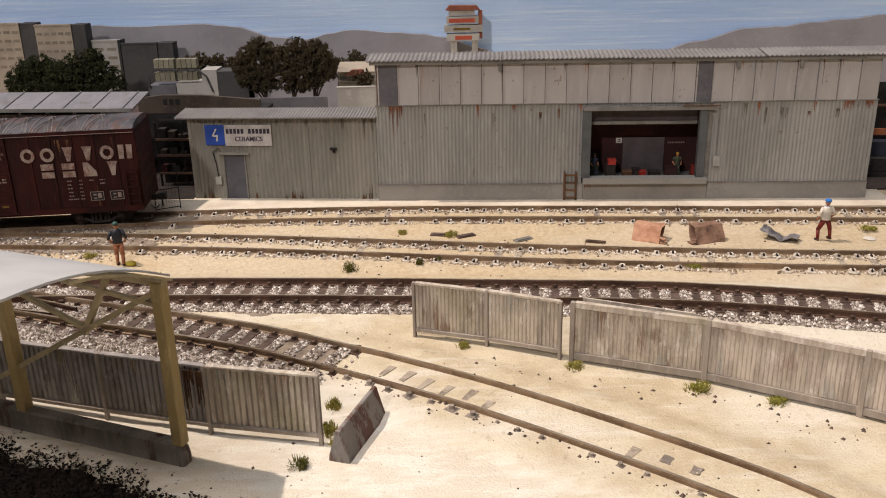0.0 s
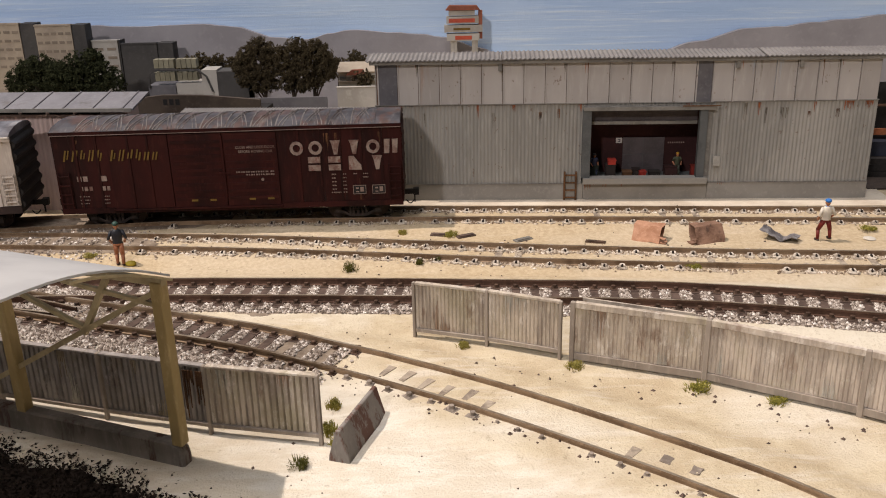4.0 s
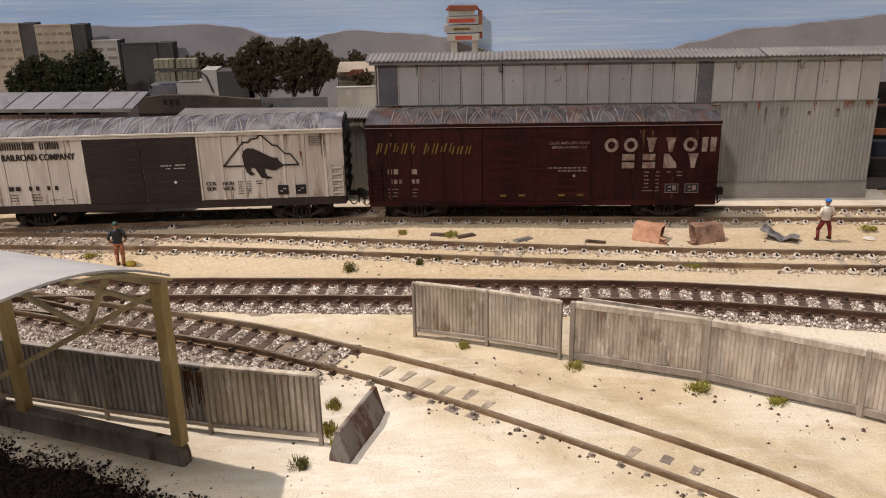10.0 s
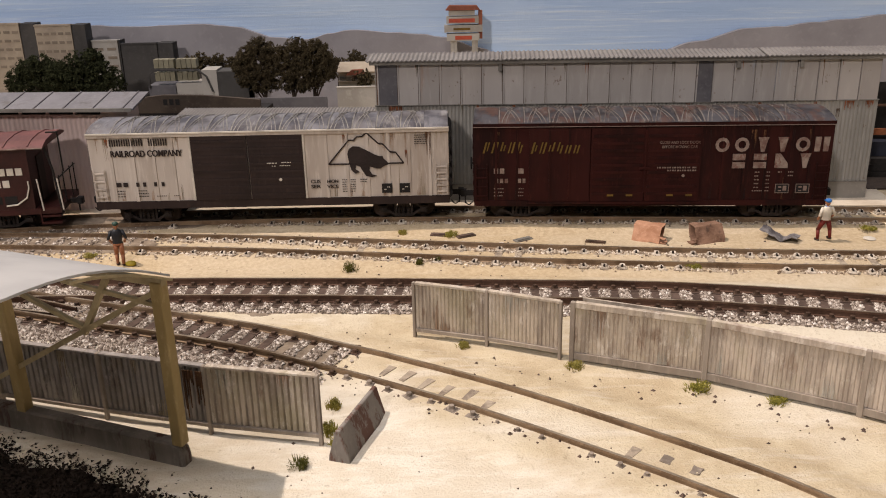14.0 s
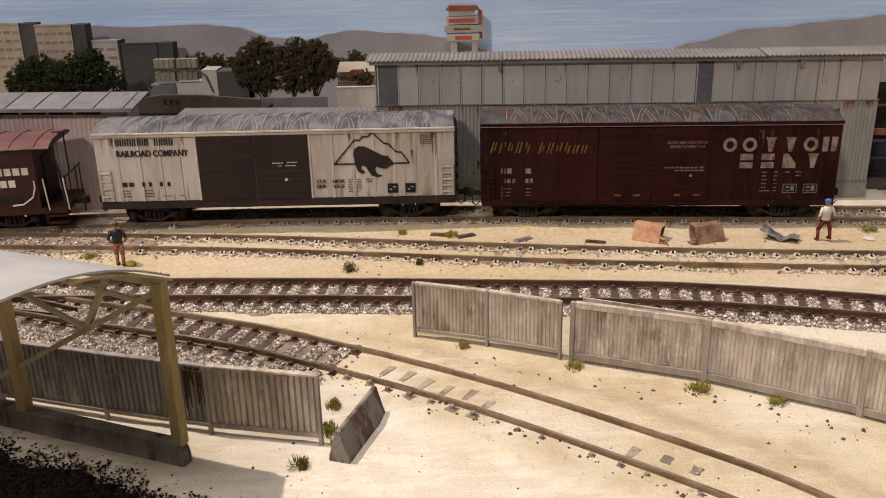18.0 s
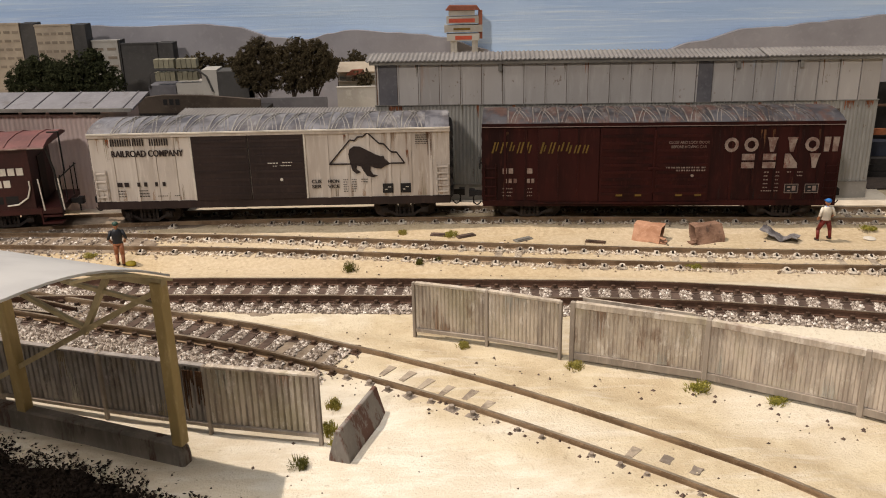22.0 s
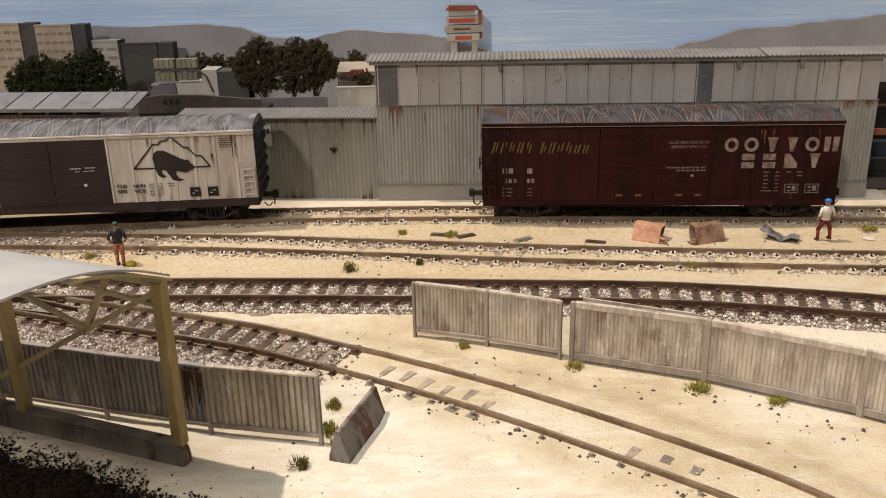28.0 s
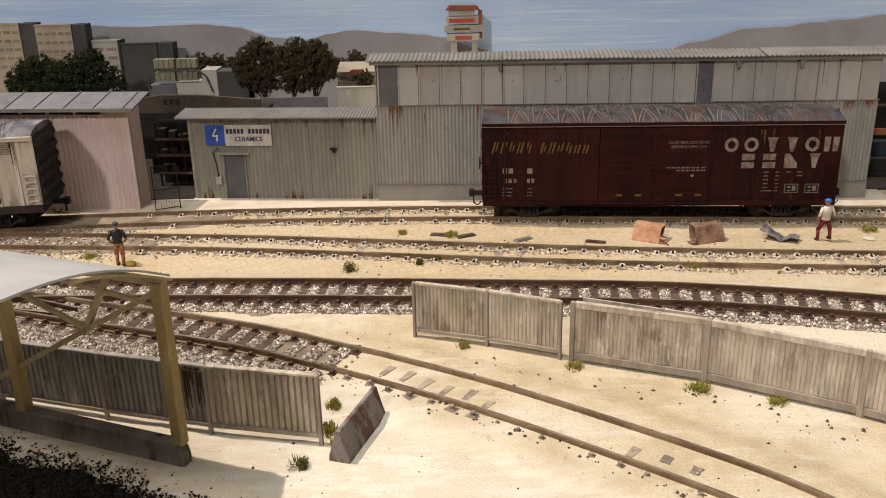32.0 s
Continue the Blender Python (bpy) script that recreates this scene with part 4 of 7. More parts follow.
def build_shed():
    s = thing("shed", at(-13.85, 38.81, 0, -4.8), "pinkish corrugated storage shed with a grey roof", "shed")
    for x0, x1 in ((-7.0, -3.5), (-3.48, 0.0)):
        bm = bmesh.new()
        corrugated(bm, x0, x1, 0.0, 4.4, 0.22, 0.04, 0.05)
        part("wall_sheet", bm, M_SHEDWALL, s)
    bm = bmesh.new()
    corrugated(bm, -16.0, -7.02, 0.0, 4.4, 0.22, 0.04, 0.05)
    part("wall_sheet", bm, M_SHEDWALL, s)
    part("wall_core", boxes((-16, -0.05, 0.1, 0.25, 0, 4.4), (-0.25, -0.02, 0.25, 1.3, 0, 4.75)), M_SHEDWALL, s)
    part("top_plate", boxes((-16, 0.05, -0.06, 0.1, 4.4, 4.47), (-16, 0.05, -0.06, 0.1, 4.62, 4.75), (-1.1, 0.05, -0.05, 0.1, 4.47, 4.62)), M_SHEDWALL, s)
    for i in range(12):
        x = -1.2 - 1.26 * i
        part("vent_post", boxes((x, x + 0.1, -0.05, 0.08, 4.47, 4.62)), M_SHEDWALL, s)
    part("vent_backing", boxes((-16, -1.1, 0.12, 0.2, 4.45, 4.64)), M_BLACK, s)
    bm = bmesh.new()
    prism(bm, [(-0.5, 4.74), (-0.5, 4.82), (1.45, 5.22), (1.45, 5.14)], -16.5, 0.5, "x")
    roof = part("roof", bm, M_SHEDROOF, s, "grey felt roof with seams")
    for i in range(11):
        x = 0.0 - 1.35 * i
        bm = bmesh.new()
        prism(bm, [(-0.5, 4.82), (-0.5, 4.86), (1.45, 5.26), (1.45, 5.22)], x, x + 0.06, "x")
        part("seam", bm, M_DARKPANEL, roof)
    part("fascia", boxes((-16.4, 0.45, -0.56, -0.5, 4.68, 4.84)), M_TRIM, s)


def build_platform():
    bm = bmesh.new()
    prism(bm, [(-16.5, 37.98), (-12.3, 37.95), (-3.1, 38.18), (5.5, 37.8), (19.6, 37.02), (20.2, 37.5), (20.5, 43.5), (-16.5, 46.0)], -0.3, 0.06, "y")
    for v in bm.verts:
        v.co = Vector((v.co.x, v.co.z, v.co.y))
    solid("pavement", bm, M_PLATFORM, at(0, 0), "pale concrete loading apron along the sheds", "pavement", kind="structure")


# ---- rolling stock
RAIL_Z = 0.35


def wheelset():
    bm = bmesh.new()
    for y in (-0.72, 0.72):
        beam(bm, (0, y - 0.06, 0), (0, y + 0.06, 0), 0.84, seg=20)
        beam(bm, (0, y + (0.06 if y < 0 else -0.06), 0), (0, y + (0.1 if y < 0 else -0.1), 0), 0.96, seg=20)
        beam(bm, (0.22, y - 0.07, 0.1), (0.22, y + 0.07, 0.1), 0.12, seg=6)
    beam(bm, (0, -0.95, 0), (0, 0.95, 0), 0.14, seg=8)
    return mesh_of(bm, "wheelset", M_WHEEL)


WHEELS = []
WHEEL_MESH = wheelset()


def truck(car, x):
    """A cast side-frame truck: arched top bar, dished lower bar, columns, spring nest and journal boxes."""
    bm = bmesh.new()
    z = RAIL_Z + 0.42
    for y in (-0.98, 0.98):
        y0, y1 = y - 0.07, y + 0.07
        prism(bm, [(-1.05, z + 0.02), (-0.7, z + 0.06), (-0.4, z + 0.22), (0.4, z + 0.22), (0.7, z + 0.06), (1.05, z + 0.02), (1.05, z + 0.13), (0.7, z + 0.19),
                   (0.42, z + 0.35), (-0.42, z + 0.35), (-0.7, z + 0.19), (-1.05, z + 0.13)], y0, y1)
        prism(bm, [(-1.0, z - 0.1), (-0.72, z - 0.12), (-0.36, z - 0.33), (0.36, z - 0.33), (0.72, z - 0.12), (1.0, z - 0.1), (0.74, z + 0.01), (0.34, z - 0.22),
                   (-0.34, z - 0.22), (-0.74, z + 0.01)], y0, y1)
        for k in (-0.34, 0.34):
            box(bm, (k, y, z), (0.1, 0.15, 0.5))
        for k in (-0.85, 0.85):
            box(bm, (k, y * 1.06, z), (0.28, 0.16, 0.27))
            beam(bm, (k, y * 1.1, z), (k, y * 1.18, z), 0.17, seg=8)
        for k in (-0.2, 0, 0.2):
            for q in range(4):
                beam(bm, (k, y * 1.02, z - 0.22 + 0.1 * q), (k, y * 1.02, z - 0.16 + 0.1 * q), 0.16, seg=7)
                beam(bm, (k, y * 1.02, z - 0.16 + 0.1 * q), (k, y * 1.02, z - 0.12 + 0.1 * q), 0.1, seg=5)
        box(bm, (0, y * 1.03, z + 0.2), (0.5, 0.16, 0.1))
    box(bm, (0, 0, z + 0.12), (0.45, 2.0, 0.3))
    t = part("truck", bm, M_TRUCK, car, "dark grimy wheel truck", at=(x, 0, 0))
    for dx in (-0.85, 0.85):
        w = new("wheelset", WHEEL_MESH)
        w.parent = t
        w.matrix_basis = at(dx, 0, z)
        WHEELS.append((w, dx, z, car))
    return t


def coupler(car, x, sgn):
    bm = bmesh.new()
    box(bm, (x + sgn * 0.22, 0, RAIL_Z + 0.82), (0.5, 0.16, 0.2))
    box(bm, (x + sgn * 0.52, 0.04, RAIL_Z + 0.82), (0.24, 0.3, 0.28))
    box(bm, (x + sgn * 0.45, 0.0, RAIL_Z + 0.55), (0.06, 0.06, 0.4))
    part("coupler", bm, M_BLACK, car)


def side_ladder(car, x0, x1, z0, z1, n, mat, y=-1.5):
    lad = part("ladder", boxes((x0, x0 + 0.04, y - 0.1, y - 0.05, z0, z1), (x1 - 0.04, x1, y - 0.1, y - 0.05, z0, z1)), mat, car)
    for i in range(n):
        z = z0 + (z1 - z0) * (i + 0.5) / n
        part("rung", boxes((x0, x1, y - 0.1, y - 0.06, z - 0.025, z + 0.025), (x0, x0 + 0.05, y - 0.06, y + 0.01, z - 0.02, z + 0.02), (x1 - 0.05, x1, y - 0.06, y + 0.01, z - 0.02, z + 0.02)), mat, lad)


def car_roof(car, half, eave, rise, mat, rib_mat, panels, rust=()):
    """A shallow vaulted roof of separate panels with raised diagonal ribs."""
    prof = [(-1.58, 0.0), (-1.2, rise * 0.55), (-0.6, rise * 0.9), (0, rise), (0.6, rise * 0.9), (1.2, rise * 0.55), (1.58, 0.0)]
    w = 2 * half / panels
    for i in range(panels):
        x0, x1 = -half + i * w, -half + (i + 1) * w
        bm = bmesh.new()
        prism(bm, [(y, eave + z) for y, z in prof] + [(1.5, eave - 0.06), (-1.5, eave - 0.06)], x0, x1 - 0.01, "x")
        p = part("roof_panel", bm, rust[i % len(rust)] if rust else mat, car)
        if i == 0 or i == panels - 1:
            continue
        bm = bmesh.new()
        wob = random.Random(i * 7 + panels)
        mid = (x0 + x1) / 2 + wob.uniform(-0.06, 0.06)
        for a, b, wd in ((x0 + 0.03, x0 + 0.03, 0.05), (x0 + 0.14, mid - 0.03, 0.04), (x1 - 0.12, mid + 0.03, 0.04), (x0 + 0.3, mid + 0.1, 0.028), (x1 - 0.28, mid - 0.1, 0.028)):
            for sd in (-1, 1):
                pts = [(a + (b - a) * k ** 1.15, sd * (1.55 - 1.5 * k)) for k in (0, 0.2, 0.45, 0.7, 1)]
                for (xa, ya), (xb, yb) in zip(pts, pts[1:]):
                    za, zb = (eave + rise * (1 - (abs(q) / 1.58) ** 2.2) for q in (ya, yb))
                    beam(bm, (xa, ya, za), (xb, yb, zb), wd, 0.055)
        part("roof_rib", bm, rib_mat, p)


def build_red_car():
    c = thing("boxcar", at(0, 0), "dark oxide-red boxcar with faded white lettering and rusty roof", "freight car", "train cars")
    h = 7.12
    zb, ze = 1.06, 4.46
    part("body", boxes((-h, h, -1.46, 1.46, zb, ze)), M_RED, c)
    part("side_sill", boxes((-h, h, -1.5, -1.46, zb - 0.03, zb + 0.2), (-h, h, 1.46, 1.5, zb - 0.03, zb + 0.2)), M_RED, c)
    part("underframe", boxes((-h + 0.3, h - 0.3, -0.5, 0.5, 0.92, zb), (-1.6, 1.0, -1.1, 1.1, 0.94, zb)), M_BLACK, c)
    part("eave_rail", boxes((-h - 0.02, h + 0.02, -1.56, -1.46, 4.38, 4.52), (-h - 0.02, h + 0.02, 1.46, 1.56, 4.38, 4.52)), M_RED, c, "dark red top rail")
    car_roof(c, h, 4.52, 0.24, M_REDROOF, M_RIBDARK, 14)
    part("eave_lip", boxes((-h, h, -1.585, -1.56, 4.36, 4.38)), M_FAINT, c, "thin pale edge below the roof")
    for x in (-6.2, -5.35, -4.05, -3.2, 2.9, 3.75, 4.6, 5.45, 6.3):
        part("side_post", boxes((x - 0.05, x + 0.05, -1.5, -1.46, zb + 0.2, 4.38)), M_RED, c)
    # plug door and sliding door
    for x0, x1, n in ((-4.86, -2.4, 2), (-2.36, -0.2, 9), (-0.16, 2.02, 9)):
        d = part("door", boxes((x0, x1, -1.54, -1.46, 1.22, 4.3)), M_RED, c, "oxide-red sliding door")
        if n > 2:
            for i in range(n):
                z = 1.5 + i * 0.3
                part("door_rib", boxes((x0 + 0.08, x1 - 0.08, -1.57, -1.54, z, z + 0.12)), M_RED, d)
        else:
            for x in (x0 + 0.8, x0 + 1.6):
                part("door_rib", boxes((x, x + 0.08, -1.58, -1.54, 1.24, 4.28)), M_RED, d)
    part("door_rail", boxes((-4.95, 2.1, -1.6, -1.46, 1.14, 1.21)), M_RED, c)
    part("door_rod", boxes((-0.22, -0.16, -1.62, -1.56, 1.6, 4.2), (-0.4, 0.0, -1.64, -1.58, 2.6, 2.68)), M_RED, c)
    # brand words drawn as plain shapes: an upper row of six, a lower row of four
    def shape_block(x, z, kind):
        w, hh = 0.56, 0.59
        bm = bmesh.new()
        if kind == "ring":
            n = 12
            for i in range(n):
                a0, a1 = 2 * math.pi * i / n, 2 * math.pi * (i + 1) / n
                q = [(x + w / 2 + math.cos(t) * w / 2 * r, z + hh / 2 + math.sin(t) * hh / 2 * r) for t, r in ((a0, 1), (a1, 1), (a1, 0.55), (a0, 0.55))]
                prism(bm, q, -1.52, -1.5)
        elif kind == "wedge":
            prism(bm, [(x + 0.06, z + hh), (x + 0.12, z + hh - 0.16), (x + 0.2, z), (x + 0.34, z), (x + 0.42, z + hh - 0.16), (x + 0.48, z + hh)], -1.52, -1.5)
        elif kind == "pair":
            for a in (0.0, 0.33):
                prism(bm, [(x + a, z), (x + a + 0.2, z), (x + a + 0.24, z + hh), (x + a, z + hh)], -1.52, -1.5)
        elif kind == "corner":
            prism(bm, [(x, z), (x + 0.52, z), (x + 0.5, z + 0.2), (x + 0.2, z + hh), (x, z + hh)], -1.52, -1.5)
        else:
            prism(bm, [(x, z), (x + 0.5, z), (x + 0.5, z + 0.25), (x, z + 0.25)], -1.52, -1.5)
            prism(bm, [(x, z + 0.33), (x + 0.5, z + 0.33), (x + 0.5, z + hh), (x, z + hh)], -1.52, -1.5)
        part("letter_block", bm, M_FADED, c, "faded white lettering shape")

    for x, z, kind in ((2.55, 3.27, "ring"), (3.32, 3.27, "ring"), (4.15, 3.27, "wedge"), (4.92, 3.27, "wedge"), (5.68, 3.27, "ring"), (6.42, 3.27, "pair"),
                       (3.27, 2.6, "stack"), (4.1, 2.6, "stack"), (4.94, 2.6, "corner"), (5.84, 2.6, "wedge")):
        shape_block(x, z, kind)
    # worn yellow slanted slogan, as broken slanted strokes of uneven width
    bm = bmesh.new()
    srnd = random.Random(12)
    for x0, x1 in ((-6.75, -5.05), (-4.8, -2.75)):
        n = int((x1 - x0) / 0.3)
        for i in range(n):
            x = x0 + (x1 - x0) * i / n
            yy = -1.58 if x > -4.86 else -1.485
            for a in (0.0, 0.13):
                lo, hi = (srnd.choice([0.0, 0.0, 0.09]), srnd.choice([0.46, 0.46, 0.34]))
                wd = srnd.uniform(0.045, 0.085)
                prism(bm, [(x + a + 0.28 * lo, 3.28 + lo), (x + a + wd + 0.28 * lo, 3.28 + lo), (x + a + wd + 0.28 * hi, 3.28 + hi), (x + a + 0.28 * hi, 3.28 + hi)], yy - 0.012, yy)
    tagged(part("slogan_bar", bm, M_YELLOW, c, "worn yellow slanted slogan"), kind="stuff")
    bars("reporting_mark", [(-6.3 + 0.25 * i, -6.12 + 0.25 * i, 2.42, 2.64) for i in (0, 1)] + [(-5.3, -5.08, 2.42, 2.64)] +
         [(-6.25 + 0.2 * i, -6.12 + 0.2 * i, 2.02, 2.2) for i in range(3)] + [(-5.3 + 0.18 * i, -5.18 + 0.18 * i, 2.02, 2.2) for i in range(2)], M_FADED, c, -1.487, "small white marks")
    bars("data_print", [(-6.3, -5.9, z, z + 0.05) for z in (1.75, 1.6, 1.45)] + [(-5.4, -5.05, z, z + 0.05) for z in (1.75, 1.6, 1.45)] +
         [(4.2, 4.38, 2.4 - 0.16 * i, 2.46 - 0.16 * i) for i in range(5)] + [(4.6, 4.8, 2.4 - 0.16 * i, 2.46 - 0.16 * i) for i in range(5)] + [(5.1, 5.25, 2.4, 2.46), (5.5, 5.7, 2.4, 2.46), (5.5, 5.7, 2.25, 2.31), (4.15, 4.8, 1.62, 1.68)],
         M_FAINT, c, -1.487, "rows of small unreadable white print")
    lettering("CLOSE AND LOCK DOOR", 0.16, M_FADED, c, 0.35, -1.575, 3.64, 1.6)
    lettering("BEFORE MOVING CAR", 0.16, M_FADED, c, 0.45, -1.575, 3.46, 1.4)
    bars("door_print", [(0.3 + 0.2 * i, 0.45 + 0.2 * i, 2.62, 2.7) for i in range(8)] + [(0.7 + 0.2 * i, 0.85 + 0.2 * i, 2.5, 2.58) for i in range(6)], M_FAINT, c, -1.572, "small unreadable print")
    for x in (-1.67, -0.9, 0.73, 1.5):
        bars("yellow_mark", [(x, x + 0.26, 1.46, 1.54)], M_YELLOW, c, -1.572, "yellow dash")
    for x in (5.05, 5.85):
        pl = bars("stencil_plate", [(x, x + 0.54, 1.56, 1.94)], M_PLATE, c, -1.5, "black stencil plate", 0.02)
        bars("plate_border", [(x, x + 0.54, 1.56, 1.58), (x, x + 0.54, 1.92, 1.94), (x, x + 0.02, 1.58, 1.92), (x + 0.52, x + 0.54, 1.58, 1.92), (x + 0.12, x + 0.24, 1.64, 1.68), (x + 0.3, x + 0.44, 1.66, 1.86), (x + 0.12, x + 0.24, 1.78, 1.84)], M_FAINT, pl, -1.52)
    bm = bmesh.new()
    beam(bm, (1.35, -1.6, 2.32), (1.35, -1.55, 2.32), 0.12, seg=10)
    part("door_button", bm, M_FADED, c)
    finish_car(c, h, M_RED)
    return c


def finish_car(c, h, mat):
    """Ends, grab irons, trucks and couplers that both boxcars have."""
    dark = M_BLACK if mat == M_WHITE else mat
    for sgn in (-1, 1):
        part("end_wall", boxes((sgn * h - 0.03, sgn * h + 0.03, -1.42, 1.42, 1.15, 4.32)), dark, c, "dark end wall")
        for i in range(6):
            z0 = 1.28 + 0.5 * i
            bm = bmesh.new()
            bulge = [(sgn * (h + (0.15 if mat == M_WHITE and sgn > 0 else 0.05) * math.sin(math.pi * k / 6)), z0 + 0.44 * k / 6) for k in range(7)]
            prism(bm, bulge, -1.38, 1.38)
            part("end_corrugation", bm, dark, c)
        coupler(c, sgn * h, sgn)
        bm = bmesh.new()
        tube(bm, [(sgn * (h + 0.1 + 0.34 * t / 8), -0.6, 1.12 - 0.3 * math.sin(math.pi * (0.15 + 0.7 * t / 8))) for t in range(9)], 0.05, 6)
        part("air_hose", bm, M_BLACK, c, "drooping black air hose")
        truck(c, sgn * (h - 1.95))
    foot = 1.52 if mat == M_WHITE else 1.3
    side_ladder(c, h - 0.56, h - 0.06, foot, 2.85, 5, mat)
    side_ladder(c, -h + 0.06, -h + 0.56, foot, 2.85, 4, mat)
    rnd = random.Random(int(h * 100))
    doors = (-4.9, 2.05) if mat == M_RED else (-3.2, 1.45)
    for _ in range(46 if mat == M_WHITE else 22):
        x = rnd.choice([rnd.uniform(-h + 0.1, doors[0] - 0.1), rnd.uniform(doors[1] + 0.1, h - 0.1)])
        low = rnd.random() < 0.45
        m = rnd.choice([M_GRIME, M_GRIME, M_GRIMEWARM]) if mat == M_WHITE else rnd.choice([M_REDGRIME, M_REDGRIME, M_RUSTDARK])
        streaks("grime_run", x, (1.49 if mat == M_WHITE else 1.3) if low else 4.16, rnd.uniform(0.05, 0.16), rnd.uniform(0.3, 1.6), -1.459, m, c, "thin grime run", rnd, low)
    bm = bmesh.new()
    beam(bm, (-h - 0.22, 0.55, 2.35), (-h - 0.16, 0.55, 2.35), 0.55, seg=14)
    beam(bm, (-h - 0.16, 0.55, 2.35), (-h, 0.55, 2.35), 0.08, seg=6)
    part("brake_wheel", bm, M_BLACK, c)


def build_white_car():
    c = thing("boxcar", at(0, 0), "weathered white boxcar with dark brown double doors and bear emblem", "freight car", "train cars")
    h = 7.38
    zb, ze = 1.46, 4.3
    part("body", boxes((-h, h, -1.46, 1.46, zb, ze)), M_WHITE, c)
    part("side_sill", boxes((-h, h, -1.5, 1.5, 1.13, 1.46)), M_BROWNDOOR, c, "dark brown side sill")
    part("underframe", boxes((-h + 0.3, h - 0.3, -0.45, 0.45, 0.98, 1.13), (-2.2, -1.2, -1.1, 1.1, 1.0, 1.13)), M_BLACK, c)
    part("eave_rail", boxes((-h - 0.02, h + 0.02, -1.57, -1.46, 4.18, 4.36), (-h - 0.02, h + 0.02, 1.46, 1.57, 4.18, 4.36)), M_WHITE, c, "white top rail")
    car_roof(c, h, 4.36, 0.28, M_WHITEROOF, M_RIB, 15)
    # paler strip along the lip paints in the highlight on the eave
    part("eave_lip", boxes((-h, h, -1.63, -1.57, 4.31, 4.37)), M_LETTER, c, "white roof lip, the eave's bright highlight put into its colour")
    for x in (-6.5, -5.6, -4.75, -3.95, 2.35, 3.2, 4.05, 4.9, 5.75, 6.6):
        part("side_post", boxes((x - 0.06, x + 0.06, -1.5, -1.46, zb, 4.18)), M_WHITE, c)
    for x0, x1 in ((-3.16, -0.88), (-0.84, 1.4)):
        d = part("door", boxes((x0, x1, -1.55, -1.46, 1.48, 4.2)), M_BROWNDOOR, c, "dark brown sliding door")
        for i in range(8):
            part("door_rib", boxes((x0 + 0.07, x1 - 0.07, -1.575, -1.55, 1.62 + 0.325 * i, 1.73 + 0.325 * i)), M_BROWNDOOR, d)
    for x in (1.4, -3.26):
        part("door_edge", boxes((x, x + 0.08, -1.52, -1.46, 1.46, 4.2)), M_LETTER, c, "pale door edge strip")
    strokes = []
    for i in range(12):
        x, zlo = -6.48 + 0.2 * i, 3.82
        if i != 7:
            strokes += [(x, x + 0.05, zlo, zlo + 0.29), (x + 0.1, x + 0.15, zlo, zlo + 0.29)]
    bars("name_bar", strokes, M_INK, c, -1.505, "dark name drawn as plain upright strokes")
    lettering("RAILROAD COMPANY", 0.38, M_INK, c, -6.5, -1.505, 3.37, 2.95, bold=0.012)
    bars("reporting_mark", [(-6.42, -6.22, 2.1, 2.28), (-6.14, -5.95, 2.1, 2.28), (-5.6, -5.48, 2.1, 2.28), (-5.32, -5.2, 2.1, 2.28), (-4.86, -4.74, 2.1, 2.28), (-4.55, -4.43, 2.1, 2.28)], M_INK, c, -1.505, "dark reporting marks")
    bars("data_print", [(-6.42, -6.1, z, z + 0.045) for z in (1.9, 1.78, 1.66)] + [(-5.55, -5.15, z, z + 0.045) for z in (1.9, 1.78, 1.66)] + [(-4.8, -4.4, 1.66, 1.7), (-4.1, -3.85, 1.66, 1.7)] +
         [(2.95, 3.15, 2.2 - 0.1 * i, 2.24 - 0.1 * i) for i in range(6)] + [(3.3, 3.5, 2.2 - 0.1 * i, 2.24 - 0.1 * i) for i in range(6)] + [(3.7, 4.0, 2.2, 2.25), (3.7, 4.0, 2.1, 2.14)] +
         [(5.98, 6.5, 4.02 - 0.09 * i, 4.06 - 0.09 * i) for i in range(5)], M_INK, c, -1.505, "rows of small unreadable print")
    for txt, x, z, wd in (("CUS", 1.64, 2.1, 0.4), ("HION", 2.32, 2.1, 0.46), ("SER", 1.64, 1.88, 0.4), ("VICE", 2.32, 1.88, 0.46)):
        lettering(txt, 0.2, M_INK, c, x, -1.53 if x > 2.3 and x < 2.4 else -1.505, z, wd, bold=0.007)
    # emblem: a jagged peak outline and a dark bear-like blot
    bm = bmesh.new()
    pk = [(2.42, 2.88), (3.3, 3.88), (3.5, 3.86), (3.62, 4.0), (3.85, 4.02), (4.04, 4.17), (4.5, 3.72), (4.68, 3.7), (4.98, 3.36), (5.2, 3.34), (5.52, 2.88), (2.42, 2.88)]
    for (a, za), (b, zb2) in zip(pk, pk[1:]):
        beam(bm, (a, -1.492, za), (b, -1.492, zb2), 0.05)
    part("emblem_outline", bm, M_INK, c, "dark brown peak outline")
    bm = bmesh.new()
    prism(bm, [(3.22, 3.3), (3.28, 3.5), (3.45, 3.62), (3.7, 3.6), (4.0, 3.45), (4.35, 3.25), (4.55, 3.18), (4.66, 3.2), (4.7, 3.08), (4.85, 2.94), (4.9, 2.84), (4.7, 2.76), (4.55, 2.66), (4.35, 2.68), (4.12, 2.76),
               (4.1, 2.6), (4.2, 2.42), (4.4, 2.36), (4.2, 2.3), (3.95, 2.36), (3.8, 2.6), (3.72, 2.76), (3.55, 2.82), (3.52, 2.66), (3.7, 2.52), (3.52, 2.46), (3.36, 2.6), (3.28, 2.9)], -1.51, -1.48)
    part("emblem_blot", bm, M_INK, c, "dark four-legged silhouette")
